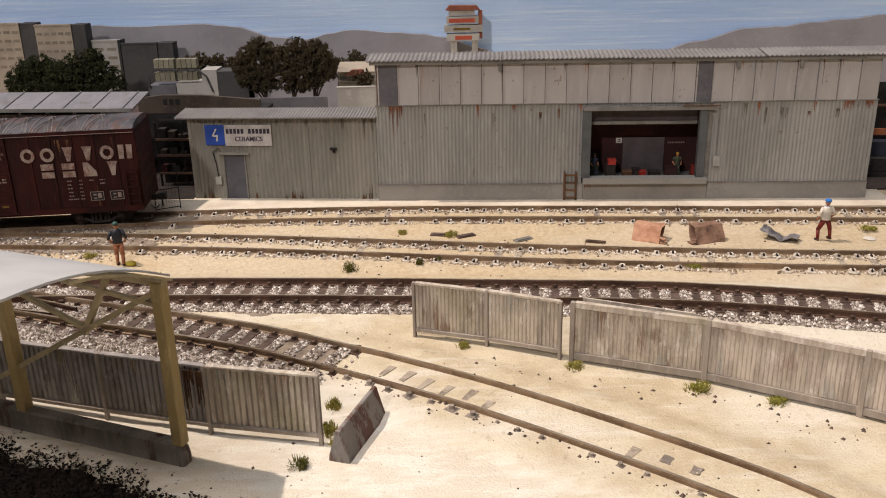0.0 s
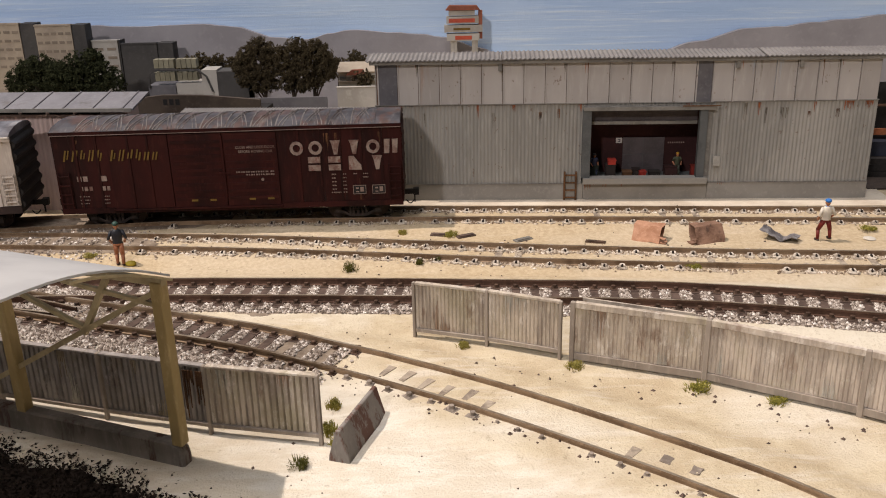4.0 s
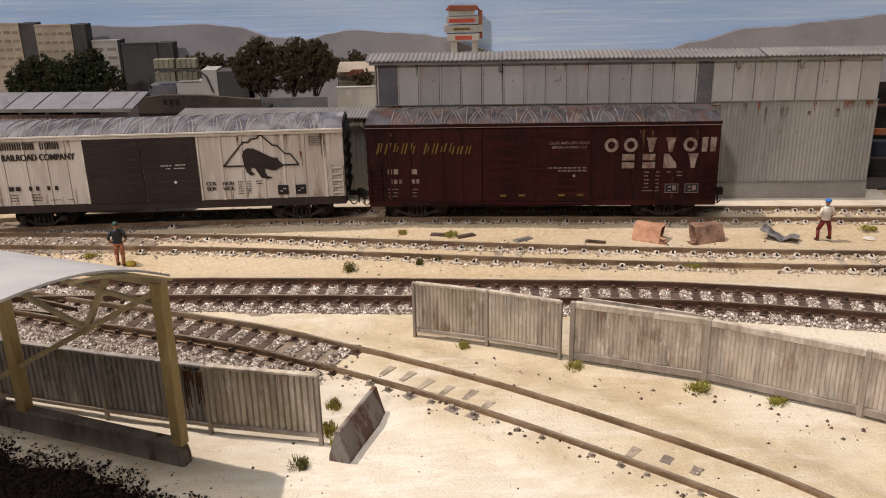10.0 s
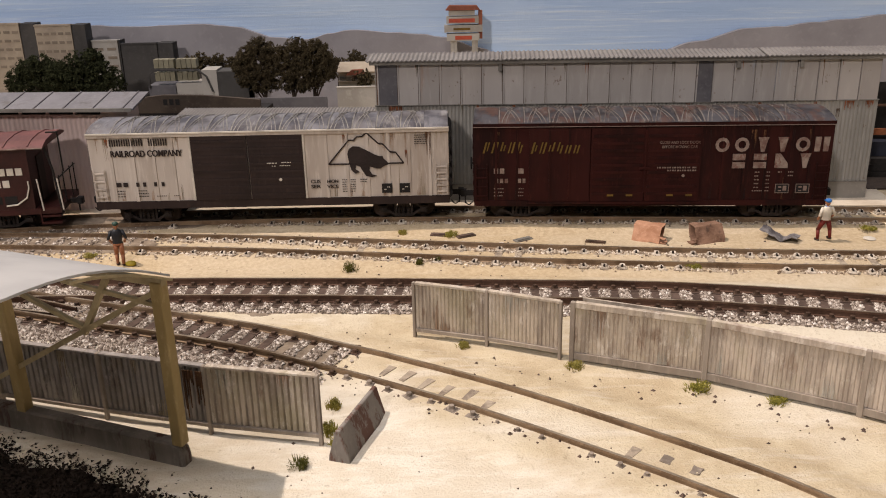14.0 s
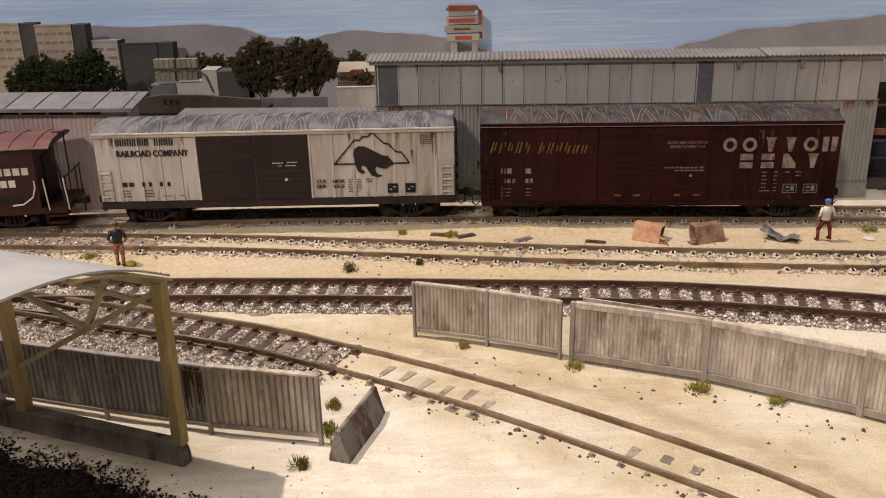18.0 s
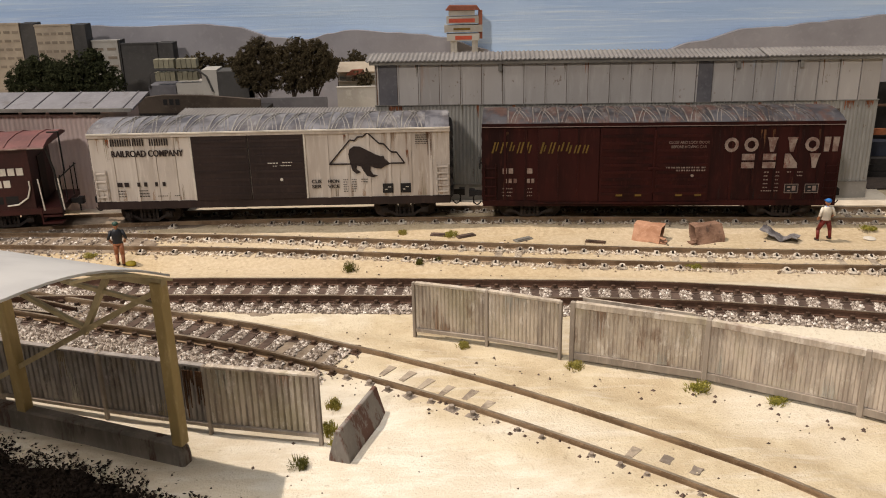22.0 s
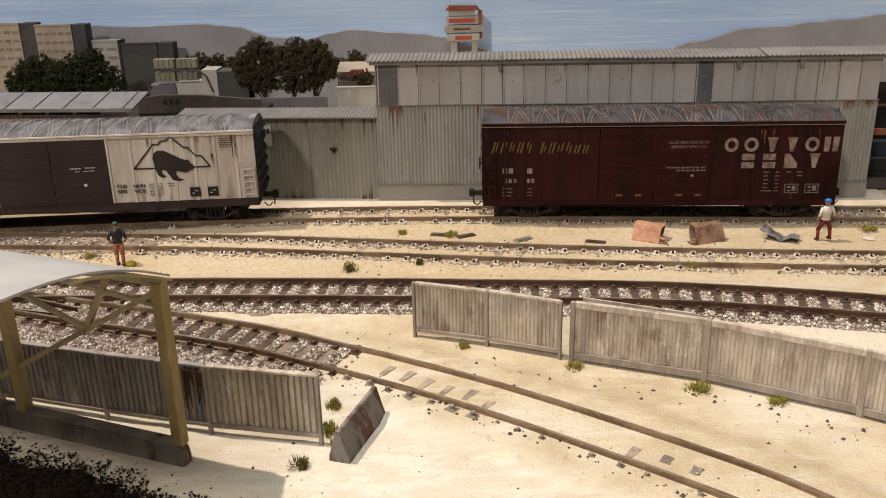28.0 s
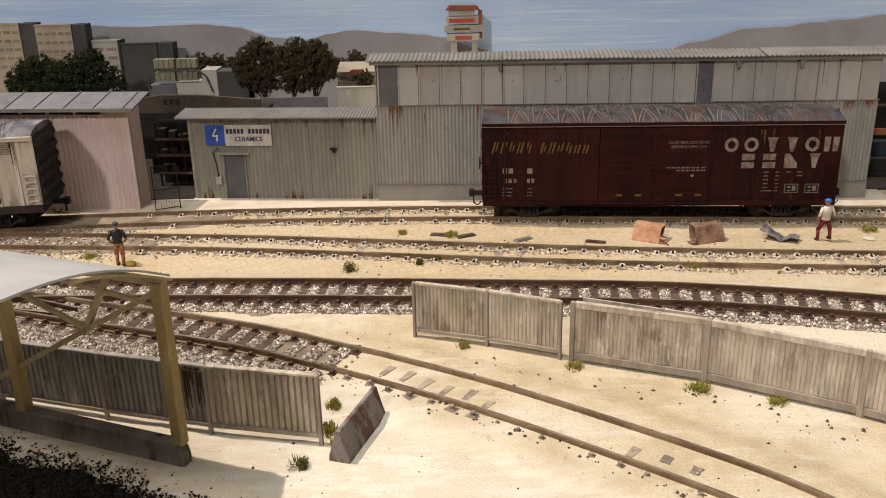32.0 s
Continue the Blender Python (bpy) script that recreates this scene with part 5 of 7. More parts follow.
    for x in (4.58, 5.32):
        pl = bars("stencil_plate", [(x, x + 0.43, 1.62, 2.02)], M_PLATE, c, -1.51, "black stencil plate", 0.02)
        bars("plate_print", [(x + 0.1, x + 0.2, 1.75, 1.8), (x + 0.22, x + 0.34, 1.85, 1.9)], M_LETTER, pl, -1.53)
    bars("door_print", [(-0.1, 0.35, 2.98, 3.03), (0.5, 0.9, 3.0, 3.05), (0.1, 0.3, 2.86, 2.9), (0.42, 0.85, 2.87, 2.91)], M_LETTER, c, -1.577, "small unreadable print")
    bm = bmesh.new()
    beam(bm, (0.42, -1.6, 2.3), (0.42, -1.55, 2.3), 0.13, seg=10)
    part("door_button", bm, M_LETTER, c)
    rnd = random.Random(77)
    for x, z, wd, hh in ((5.62, 3.42, 0.1, 0.75), (6.55, 4.15, 0.22, 1.2), (-6.62, 4.1, 0.14, 0.5), (3.1, 4.1, 0.1, 0.5)):
        streaks("rust_run", x, z, wd, hh, -1.503, M_RUSTDARK if x > 6 else M_RUST, c, "brown rust run", rnd)
    finish_car(c, h, M_WHITE)
    return c


def build_caboose():
    c = thing("caboose", at(0, 0), "brown-red caboose with end platform and white grab rails", "caboose", "train cars")
    h = 4.6
    part("body", boxes((-h, h, -1.4, 1.4, 1.3, 3.9)), M_CABOOSE, c)
    part("side_sill", boxes((-h - 1.0, h + 1.0, -1.42, 1.42, 1.05, 1.3)), M_CABOOSE, c)
    bm = bmesh.new()
    prism(bm, [(-1.62, 3.88), (-1.55, 3.96), (-1.0, 4.1), (0, 4.16), (1.0, 4.1), (1.55, 3.96), (1.62, 3.88)], -h - 0.75, h + 0.75, "x")
    roof = part("roof", bm, M_CABROOF, c, "faded red-brown roof")
    for i in range(-5, 6):
        bm = bmesh.new()
        for s in (-1, 1):
            beam(bm, (i * 0.95, s * 1.55, 3.97), (i * 0.95, s * 1.0, 4.11), 0.05)
            beam(bm, (i * 0.95, s * 1.0, 4.11), (i * 0.95, 0, 4.17), 0.05)
        part("roof_seam", bm, M_CABROOF, roof)
    part("eave_strip", boxes((-h - 0.75, h + 0.75, -1.65, -1.615, 3.86, 3.9)), M_FADED, c, "thin pale eave edge")
    part("cupola", boxes((-2.2, 0.6, -1.1, 1.1, 4.1, 5.2), (-2.4, 0.8, -1.25, 1.25, 5.2, 5.3)), M_CABOOSE, c, "roof-top lookout cupola")
    part("smoke_jack", boxes((2.05, 2.2, -0.6, -0.45, 4.25, 4.95), (1.95, 2.3, -0.7, -0.35, 4.95, 5.02)), M_BLACK, c, "small dark chimney")
    part("lettering_block", boxes(*[(1.0 + 0.34 * i, 1.26 + 0.34 * i, -1.42, -1.4, 2.75, 3.05) for i in range(-3, 10)], *[(1.1 + 0.34 * i, 1.36 + 0.34 * i, -1.42, -1.4, 2.25, 2.55) for i in range(-1, 8)]), M_LETTER, c, "white lettered name as blocks")
    for x in (2.85, 3.45):
        part("stencil_plate", boxes((x, x + 0.5, -1.42, -1.4, 1.55, 1.87)), M_PLATE, c)
    rail_mat = plain("white_grab_rail", "d8d2c6", 0.6)
    bm = bmesh.new()
    pts = [(4.5, 2.5), (4.5, 2.2), (4.36, 1.8), (3.95, 1.52), (3.5, 1.48)]
    tube(bm, [(a, -1.47, za) for a, za in pts], 0.07, 6)
    part("grab_rail", bm, rail_mat, c, "curved white grab rail")
    for x in (h + 0.32, h + 1.12):
        bm = bmesh.new()
        beam(bm, (x, -1.42, 1.2), (x - 0.08, -1.42, 2.55), 0.06, seg=6)
        part("hand_rail", bm, rail_mat, c, "white stanchion")
    for x in (h + 1.02, -h - 1.02):
        for y in (-1.1, -0.5, 0.5, 1.1):
            bm = bmesh.new()
            beam(bm, (x, y, 1.3), (x, y, 2.6), 0.05, seg=6)
            part("baluster", bm, M_BLACK, c)
        bm = bmesh.new()
        beam(bm, (x, -1.3, 2.5), (x, 1.3, 2.5), 0.06, seg=6)
        part("end_rail", bm, M_BLACK, c, "dark end railing")
        bm = bmesh.new()
        beam(bm, (x, -1.35, 1.3), (x - 0.1, -1.35, 2.9), 0.09, seg=6)
        beam(bm, (x - 0.1, -1.35, 2.9), (x - 0.3, -1.35, 3.9), 0.09, seg=6)
        part("corner_post", bm, M_BLACK, c)
        bm = bmesh.new()
        beam(bm, (x + 0.05, -0.5, 2.6), (x + 0.05, -0.5, 4.3), 0.07, seg=6)
        beam(bm, (x + 0.05, -0.5, 4.3), (x - 0.4, -0.5, 4.3), 0.07, seg=6)
        part("roof_ladder", bm, M_BLACK, c)
        s = 1 if x > 0 else -1
        part("step", boxes((x - 0.45 * s - 0.4, x - 0.45 * s + 0.4, -1.45, -1.0, 0.6, 0.68), (x - 0.45 * s - 0.4, x - 0.45 * s + 0.4, -1.42, -0.9, 0.9, 0.98),
                             (x - 0.45 * s - 0.42, x - 0.45 * s - 0.36, -1.45, -0.9, 0.6, 1.3)), M_CABOOSE, c)
    part("end_door", boxes((h, h + 0.05, -0.4, 0.4, 1.35, 3.3)), M_BROWNDOOR, c)
    for sgn in (-1, 1):
        coupler(c, sgn * (h + 0.9), sgn)
        truck(c, sgn * (h - 1.3))
    return c


# ---- fences and the foreground
def fence(name_label, pts, height, mats, pitch, group, depth=0.07, post_w=0.09, band=(0.055, 0.09), double=False):
    """Ribbed panels between timber posts along the ground points pts."""
    f = thing("fence", at(0, 0), name_label, "fence", group)
    for i, (x, y) in enumerate(pts):
        a = pts[min(i + 1, len(pts) - 1)]
        b = pts[max(i - 1, 0)]
        turn = math.degrees(math.atan2(a[1] - b[1], a[0] - b[0]))
        bm = bmesh.new()
        box(bm, (0, -0.02, height / 2 - 0.1), (post_w, 0.13, height + 0.22))
        soften(bm, 0.015)
        p = part("post", bm, M_FENCEPOST, f)
        p.matrix_basis = at(x, y, 0, turn)
    for i, ((xa, ya), (xb, yb)) in enumerate(zip(pts, pts[1:])):
        L = math.hypot(xb - xa, yb - ya)
        turn = math.degrees(math.atan2(yb - ya, xb - xa))
        m = at(xa, ya, 0, turn)
        bm = bmesh.new()
        corrugated(bm, 0.03, L - 0.03, 0.32, height - band[0] - 0.005, pitch, depth, 0.03, 0.0, fold=5, groove=True)
        p = part("panel", bm, mats[i % len(mats)], f, "ribbed weathered sheet")
        p.matrix_basis = m
        frnd = random.Random(i + int(L * 100))
        for _ in range(2):
            low = frnd.random() < 0.5
            q = streaks("stain_run", frnd.uniform(0.3, L - 0.3), 0.35 if low else height - 0.1, frnd.uniform(0.1, 0.35), frnd.uniform(0.3, 1.2), -0.012,
                        frnd.choice([M_GRIME, M_GRIMEWARM, M_PALESTAIN]), f, "weather stain", frnd, low)
            q.matrix_basis = m
        p = part("top_rail", boxes((post_w / 2 + 0.004, L - post_w / 2 - 0.004, -0.06, 0.1, height - band[0], height)), mats[i % len(mats)], f)
        p.matrix_basis = m
        p = part("bottom_rail", boxes((post_w / 2 + 0.004, L - post_w / 2 - 0.004, -0.06, 0.08, 0.31 - band[1], 0.31)), M_FENCEPOST, f)
        p.matrix_basis = m
        if double and i == 0:
            bm = bmesh.new()
            prism(bm, [(0.2, 0.3), (L - 0.4, 0.3), (L - 0.4, height - 0.02), (0.2, height + 0.02)], 0.3, 0.36)
            p = part("back_board", bm, mats[0], f, "second pale board behind the first panel")
            p.matrix_basis = m
    return f


def leaf_clump(bm, c, r, n, rnd, flat=1.0, leaf=0.07):
    for _ in range(n):
        u = Vector((rnd.gauss(0, 1), rnd.gauss(0, 1), rnd.gauss(0, 1))).normalized() * (rnd.random() ** 0.45) * r
        p = Vector(c) + Vector((u.x, u.y, u.z * flat))
        a = Vector((rnd.uniform(-1, 1), rnd.uniform(-1, 1), rnd.uniform(-1, 1))).normalized() * leaf
        b = Vector((rnd.uniform(-1, 1), rnd.uniform(-1, 1), rnd.uniform(-1, 1))).normalized() * leaf
        cc = a.cross(b) * (0.5 / leaf)
        vs = [bm.verts.new(p + q) for q in (a, b, -a * 0.6 - b * 0.6, cc)]
        bm.faces.new((vs[0], vs[1], vs[2]))
        bm.faces.new((vs[0], vs[1], vs[3]))
        bm.faces.new((vs[1], vs[2], vs[3]))


M_BUSH = leaf_material("olive_bush_foliage", "6a6a2c", "a39a50")
M_BUSHDARK = leaf_material("dark_bush_foliage", "40421f", "6a6636")
M_GRASS = leaf_material("yellow_green_tuft", "7d7638", "a59a58")
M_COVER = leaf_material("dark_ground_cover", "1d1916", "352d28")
M_TREE = leaf_material("dark_tree_foliage", "352f24", "5f5541")
M_TREEGREEN = leaf_material("dark_green_foliage", "262a1e", "474a34")
M_BARK = weathered("grey_brown_bark", rgb("4a3f35"), rgb("342b24"), rgb("5d5146"), 0.9, 0, 1.0, 8.0)


def bush(x, y, r, h, mat, label, seed):
    rnd = random.Random(seed)
    bm = bmesh.new()
    for _ in range(7):
        leaf_clump(bm, (rnd.uniform(-0.6, 0.6) * r, rnd.uniform(-0.5, 0.5) * r, h * rnd.uniform(0.1, 0.5)), r * rnd.uniform(0.35, 0.55), 110, rnd, h / r * 0.6, max(0.022, r * 0.08))
    for _ in range(18 if mat == M_BUSHDARK else 60):
        a, q = rnd.uniform(0, 2 * math.pi), rnd.random() ** 0.6 * r
        x0, y0, tip = q * math.cos(a), q * math.sin(a), h * rnd.uniform(0.4, 0.95) * (1.1 - 0.6 * q / r)
        vs = [bm.verts.new(v) for v in ((x0 - 0.018, y0, 0), (x0 + 0.018, y0, 0), (x0 * 1.35 + rnd.uniform(-0.04, 0.04), y0 * 1.35, tip))]
        bm.faces.new(vs)
    solid("bush", bm, mat, at(x, y, ground_z(x, y)), label, "bush", "low bushes")


def build_canopy():
    c = thing("canopy", at(0, 0), "white sheet canopy on ochre posts with a braced frame", "canopy")
    a, b = Vector((-10.82, 19.95, 0)), Vector((-6.35, 18.19, 0))
    d = (b - a).normalized()
    turn = math.atan2(d.y, d.x)
    zt = 4.72
    for p in (a, b, a - d * 4.9):
        bm = bmesh.new()
        box(bm, (0, 0, (zt + 0.55) / 2), (0.29, 0.29, zt - 0.55), 0)
        soften(bm, 0.02)
        o = part("post", bm, M_OCHRE, c, "ochre painted square post")
        o.matrix_basis = at(p.x, p.y, 0, math.degrees(turn))
    up = lambda p, z: Vector((p.x, p.y, z))
    for p, q, w in ((up(a - d * 5, zt), up(b + d * 0.15, zt), 0.16), (up(a + d * 2.0, 4.4), up(b - d * 0.1, 4.13), 0.1), (up(b - d * 0.05, 4.49), up(a - d * 0.9, 1.24), 0.13),
                    (up(a + d * 0.55, 3.92), up(a + d * 2.5, 3.22), 0.11), (up(a + d * 3.42, 4.74), up(a + d * 2.43, 3.09), 0.13), (up(a, zt - 0.3), up(a - d * 4.9, zt - 3.0), 0.15)):
        bm = bmesh.new()
        beam(bm, p, q, w)
        part("brace", bm, M_OLIVE, c, "olive steel brace")
    # vaulted sheet that rises from the far eave towards the near side
    prof = [(k, 4.9 + 0.43 * k - 0.0215 * k * k + 0.13 * max(0.0, math.sin(math.pi * min(k, 5.4) / 5.4))) for k in [0.6 * i for i in range(17)]]
    bm = bmesh.new()
    rings = []
    for u in (0.0, 14.0):
        for drop in (0.0, 0.05):
            rings.append([bm.verts.new((-6.05 - 0.18 * k - d.x * u, 18.15 - 0.98 * k - d.y * u, z - drop)) for k, z in prof])
    a0, a1, b0, b1 = rings
    for i in range(len(prof) - 1):
        bm.faces.new((a0[i], a0[i + 1], b0[i + 1], b0[i]))
        bm.faces.new((a1[i + 1], a1[i], b1[i], b1[i + 1]))
        bm.faces.new((a0[i + 1], a0[i], a1[i], a1[i + 1]))
        bm.faces.new((b0[i], b0[i + 1], b1[i + 1], b1[i]))
    for i in (0, len(prof) - 1):
        bm.faces.new((a0[i], b0[i], b1[i], a1[i]))
    part("canopy_sheet", bm, M_CANOPY, c, "vaulted white roof sheet")
    bm = bmesh.new()
    for (k, z), (k2, z2) in zip(prof[:7], prof[1:7]):
        beam(bm, (-6.03 - 0.18 * k, 18.15 - 0.98 * k, z - 0.13), (-6.03 - 0.18 * k2, 18.15 - 0.98 * k2, z2 - 0.13), 0.055)
    part("edge_rib", bm, M_OLIVE, c, "curved olive edge rib")
    # kerb under the posts
    k = thing("kerb", at(-6.3, 18.2, 0, math.degrees(turn)), "stained low concrete kerb beam with rounded end", "kerb")
    bm = bmesh.new()
    prism(bm, [(-12.2, -0.12), (0.08, -0.12), (0.1, 0.2), (0.06, 0.42), (-0.06, 0.55), (-0.25, 0.6), (-12.2, 0.6)], -0.18, 0.18)
    soften(bm, 0.05)
    part("beam", bm, M_CONCRETE, k)
    # wedge barrier
    bm = bmesh.new()
    L = 2.3
    prism(bm, [(-0.29, -0.1), (0.29, -0.1), (0.27, 0.12), (0.05, 0.86), (-0.05, 0.86), (-0.27, 0.12)], -L / 2, L / 2)
    soften(bm, 0.02)
    solid("concrete_barrier", bm, M_BARRIER, at(-2.22, 19.17, 0, -18.9), "rust-stained wedge-shaped concrete barrier on the sand", "barrier")


def figure(x, y, z, turn, cap, top, legs, label, scale=1.0, skin="b07a5c", stride=0.12, step=0.0):
    """A small painted scale figure, one plain mesh."""
    bm = bmesh.new()

    def ball(c, rx, ry, rz, m):
        r = bmesh.ops.create_uvsphere(bm, u_segments=12, v_segments=8, radius=1.0)
        for v in r["verts"]:
            v.co = Vector((v.co.x * rx + c[0], v.co.y * ry + c[1], v.co.z * rz + c[2])) * scale
        for v in r["verts"]:
            for f in v.link_faces:
                f.material_index = m

    def limb(p, q, w, m):
        n = len(bm.faces)
        beam(bm, Vector(p) * scale, Vector(q) * scale, w * scale, seg=8)
        bm.faces.ensure_lookup_table()
        for f in bm.faces[n:]:
            f.material_index = m

    def taper(p, q, w0, w1, m):
        n = len(bm.faces)
        tube(bm, [Vector(p) * scale, Vector(q) * scale], [w0 * scale, w1 * scale], 10)
        bm.faces.ensure_lookup_table()
        for f in bm.faces[n:]:
            f.material_index = m
        ball(p, w0 * 0.5, w0 * 0.5, w0 * 0.5, m)
        ball(q, w1 * 0.5, w1 * 0.5, w1 * 0.5, m)

    for sx, sy, lift in ((-1, stride, 0.22 * step), (1, -stride, 0.0)):
        knee = (sx * (0.11 + 0.1 * step), sy - 0.06, 0.46 + lift * 0.6)
        foot = (sx * (0.11 + 0.12 * step), sy, lift + 0.05)
        taper((sx * 0.09, 0, 0.86), knee, 0.2, 0.16, 2)
        taper(knee, foot, 0.15, 0.11, 2)
        ball((foot[0], foot[1] - 0.06, foot[2]), 0.075, 0.15, 0.06, 4)
    rings = []
    for zr, rx, ry in ((0.82, 0.16, 0.12), (0.9, 0.185, 0.13), (1.0, 0.165, 0.115), (1.14, 0.19, 0.13), (1.28, 0.215, 0.13), (1.38, 0.2, 0.11), (1.44, 0.1, 0.08)):
        rings.append([bm.verts.new(Vector((rx * math.cos(k * math.pi / 6), ry * math.sin(k * math.pi / 6), zr)) * scale) for k in range(12)])
    for q, (ra, rb) in enumerate(zip(rings, rings[1:])):
        for k in range(12):
            fc = bm.faces.new((ra[k], ra[(k + 1) % 12], rb[(k + 1) % 12], rb[k]))
            fc.material_index = 2 if q == 0 else 1
    bm.faces.new(rings[-1])
    bm.faces.new(rings[0][::-1])
    for sx in (-1, 1):
        elbow = (sx * 0.31, 0.05, 1.1)
        taper((sx * 0.2, 0, 1.35), elbow, 0.13, 0.11, 1)
        taper(elbow, (sx * 0.24, -0.14, 0.92), 0.085, 0.07, 3)
        ball((sx * 0.23, -0.16, 0.9), 0.05, 0.06, 0.06, 3)
    limb((0, 0, 1.42), (0, 0, 1.5), 0.1, 3)
    ball((0, -0.01, 1.59), 0.095, 0.11, 0.13, 3)
    ball((0, 0.01, 1.66), 0.115, 0.13, 0.085, 0)
    ball((0, -0.12, 1.64), 0.08, 0.08, 0.02, 0)
    ms = [plain("figure_paint_" + k, k, 0.5) for k in (cap, top, legs, skin, "3a2a22")]
    solid("scale_figure", bm, ms, at(x, y, z, turn), label, "figurine", "painted figures", smooth=True)


def build_front_things():
    fence("weathered grey ribbed fence with timber posts beside the siding", [(-0.92, 24.9), (1.28, 24.14), (3.36, 23.2)], 1.84, [M_FENCE], 0.12, "yard fences", 0.03, 0.09, (0.07, 0.11))
    fence("weathered grey ribbed fence with stained panels", [(3.68, 23.02), (7.15, 21.62), (10.55, 19.62), (13.8, 17.3)], 1.9, [M_FENCE, M_FENCEPALE, M_FENCEPALE], 0.115, "yard fences", 0.022, 0.14, (0.17, 0.2), True)
    fence("dark and pale ribbed sheet fence behind the canopy", [(-15.3, 22.4), (-12.1, 21.32), (-8.9, 20.33), (-5.98, 19.5), (-3.1, 18.87)], 1.95, [M_FENCEDARK, M_FENCEDARK, M_FENCEDARK, M_FENCE], 0.165, "yard fences", 0.07)
    rnd = random.Random(5)
    for f in [o for o in scene.objects if o.name.startswith("fence") and "dark and pale" in str(o.get("label", ""))]:
        for x0, wd in ((-6.42, 0.28), (-6.12, 0.2)):
            q = streaks("rust_run", 0, 1.8, wd, 1.5, -0.03, M_RUSTDARK, f, "red-brown rust run", rnd)
            q.matrix_basis = at(x0, 19.64 - 0.285 * (x0 + 6.75), 0, -16)
    build_canopy()
    figure(-12.39, 31.74, 0.0, 195, "2f4a42", "22242a", "a0694d", "tiny painted worker figure in dark jacket and tan trousers", 1.02, stride=0.06)
    figure(15.02, 32.7, 0.0, 190, "2f6fb8", "d8cfc0", "6e231d", "tiny painted worker figure in white shirt and blue cap", 1.02, step=0.55)
    wm = lambda x, y, z: (at(-2.91, 39.42, 0, -3.08) @ Vector((x * S, y * S, z * S))) / S
    p = wm(13.72, 0.6, 0.95)
    figure(p.x, p.y, p.z, 0, "a8802a", "434838", "393d33", "tiny painted dock worker figure with yellow helmet", 0.66)
    p = wm(9.95, 0.6, 0.95)
    figure(p.x, p.y, p.z, 20, "3a3634", "2b3147", "2b3147", "tiny painted dock worker figure in dark blue overalls", 0.64)


def leafy_tree(x, y, trunk_h, blobs, mat, label, seed, leaf=0.17, per=420, lean=0.0):
    """A tapered trunk, limbs to each clump and a ragged crown of small leaves. blobs: (dx, dy, z, r)."""
    rnd = random.Random(seed)
    t = thing("tree", at(x, y, 0), label, "tree", "background trees")
    bm = bmesh.new()
    prev, pr = Vector((0, 0, -0.1)), 0.2
    for k in range(1, 5):
        q = Vector((lean * k / 4 + rnd.uniform(-0.06, 0.06), 0, trunk_h * k / 4))
        beam(bm, prev, q, 2 * pr * (1 - 0.13 * k), seg=8)
        prev = q
    for dx, dy, z, r in blobs:
        beam(bm, prev - Vector((0, 0, rnd.uniform(0, trunk_h * 0.25))), (dx, dy, z), 0.1, seg=5)
    part("trunk", bm, M_BARK, t, "grey-brown trunk and limbs")
    bm = bmesh.new()
    for dx, dy, z, r in blobs:
        for _ in range(per // 4):
            u = Vector((rnd.gauss(0, 1), rnd.gauss(0, 1), rnd.gauss(0, 1))).normalized() * (rnd.random() ** 0.45) * r * 1.12
            c = Vector((dx + u.x, dy + u.y * 0.7, z + u.z))
            if noise.noise(c * 3.4 + Vector((seed, 0, 0))) > -0.2 + 0.22 * u.length / r:
                leaf_clump(bm, c, 0.1, 6, rnd, 0.9, leaf)
    part("crown", bm, mat, t, "dark ragged crown")


def office_tower(x0, x1, y, top, side, label, rows, cols, front, dark, shade):
    """A distant block with its flank's shade put into a darker colour, and recessed window strips."""
    t = thing("office_building", at(x0, y, 0), label, "building", "distant buildings")
    w = x1 - x0
    part("wall", boxes((0, w, 0, 1.2, 0, top)), front, t)
    # same block, but the side turned from the light is coloured darker
    part("flank", boxes((w, w + side, 0.1, 1.2, 0, top + 0.05)), dark, t, "flank with its shade put into dark grey")
    part("parapet", boxes((-0.03, w + 0.02, -0.03, 0.3, top + 0.0, top + 0.1)), front, t)
    for r in range(rows):
        z = top - 0.55 - r * 0.55
        for c in range(cols):
            x = w * (c + 0.15) / cols
            part("window", boxes((x, x + w * 0.7 / cols, -0.02, 0.02, z, z + 0.16)), shade, t)


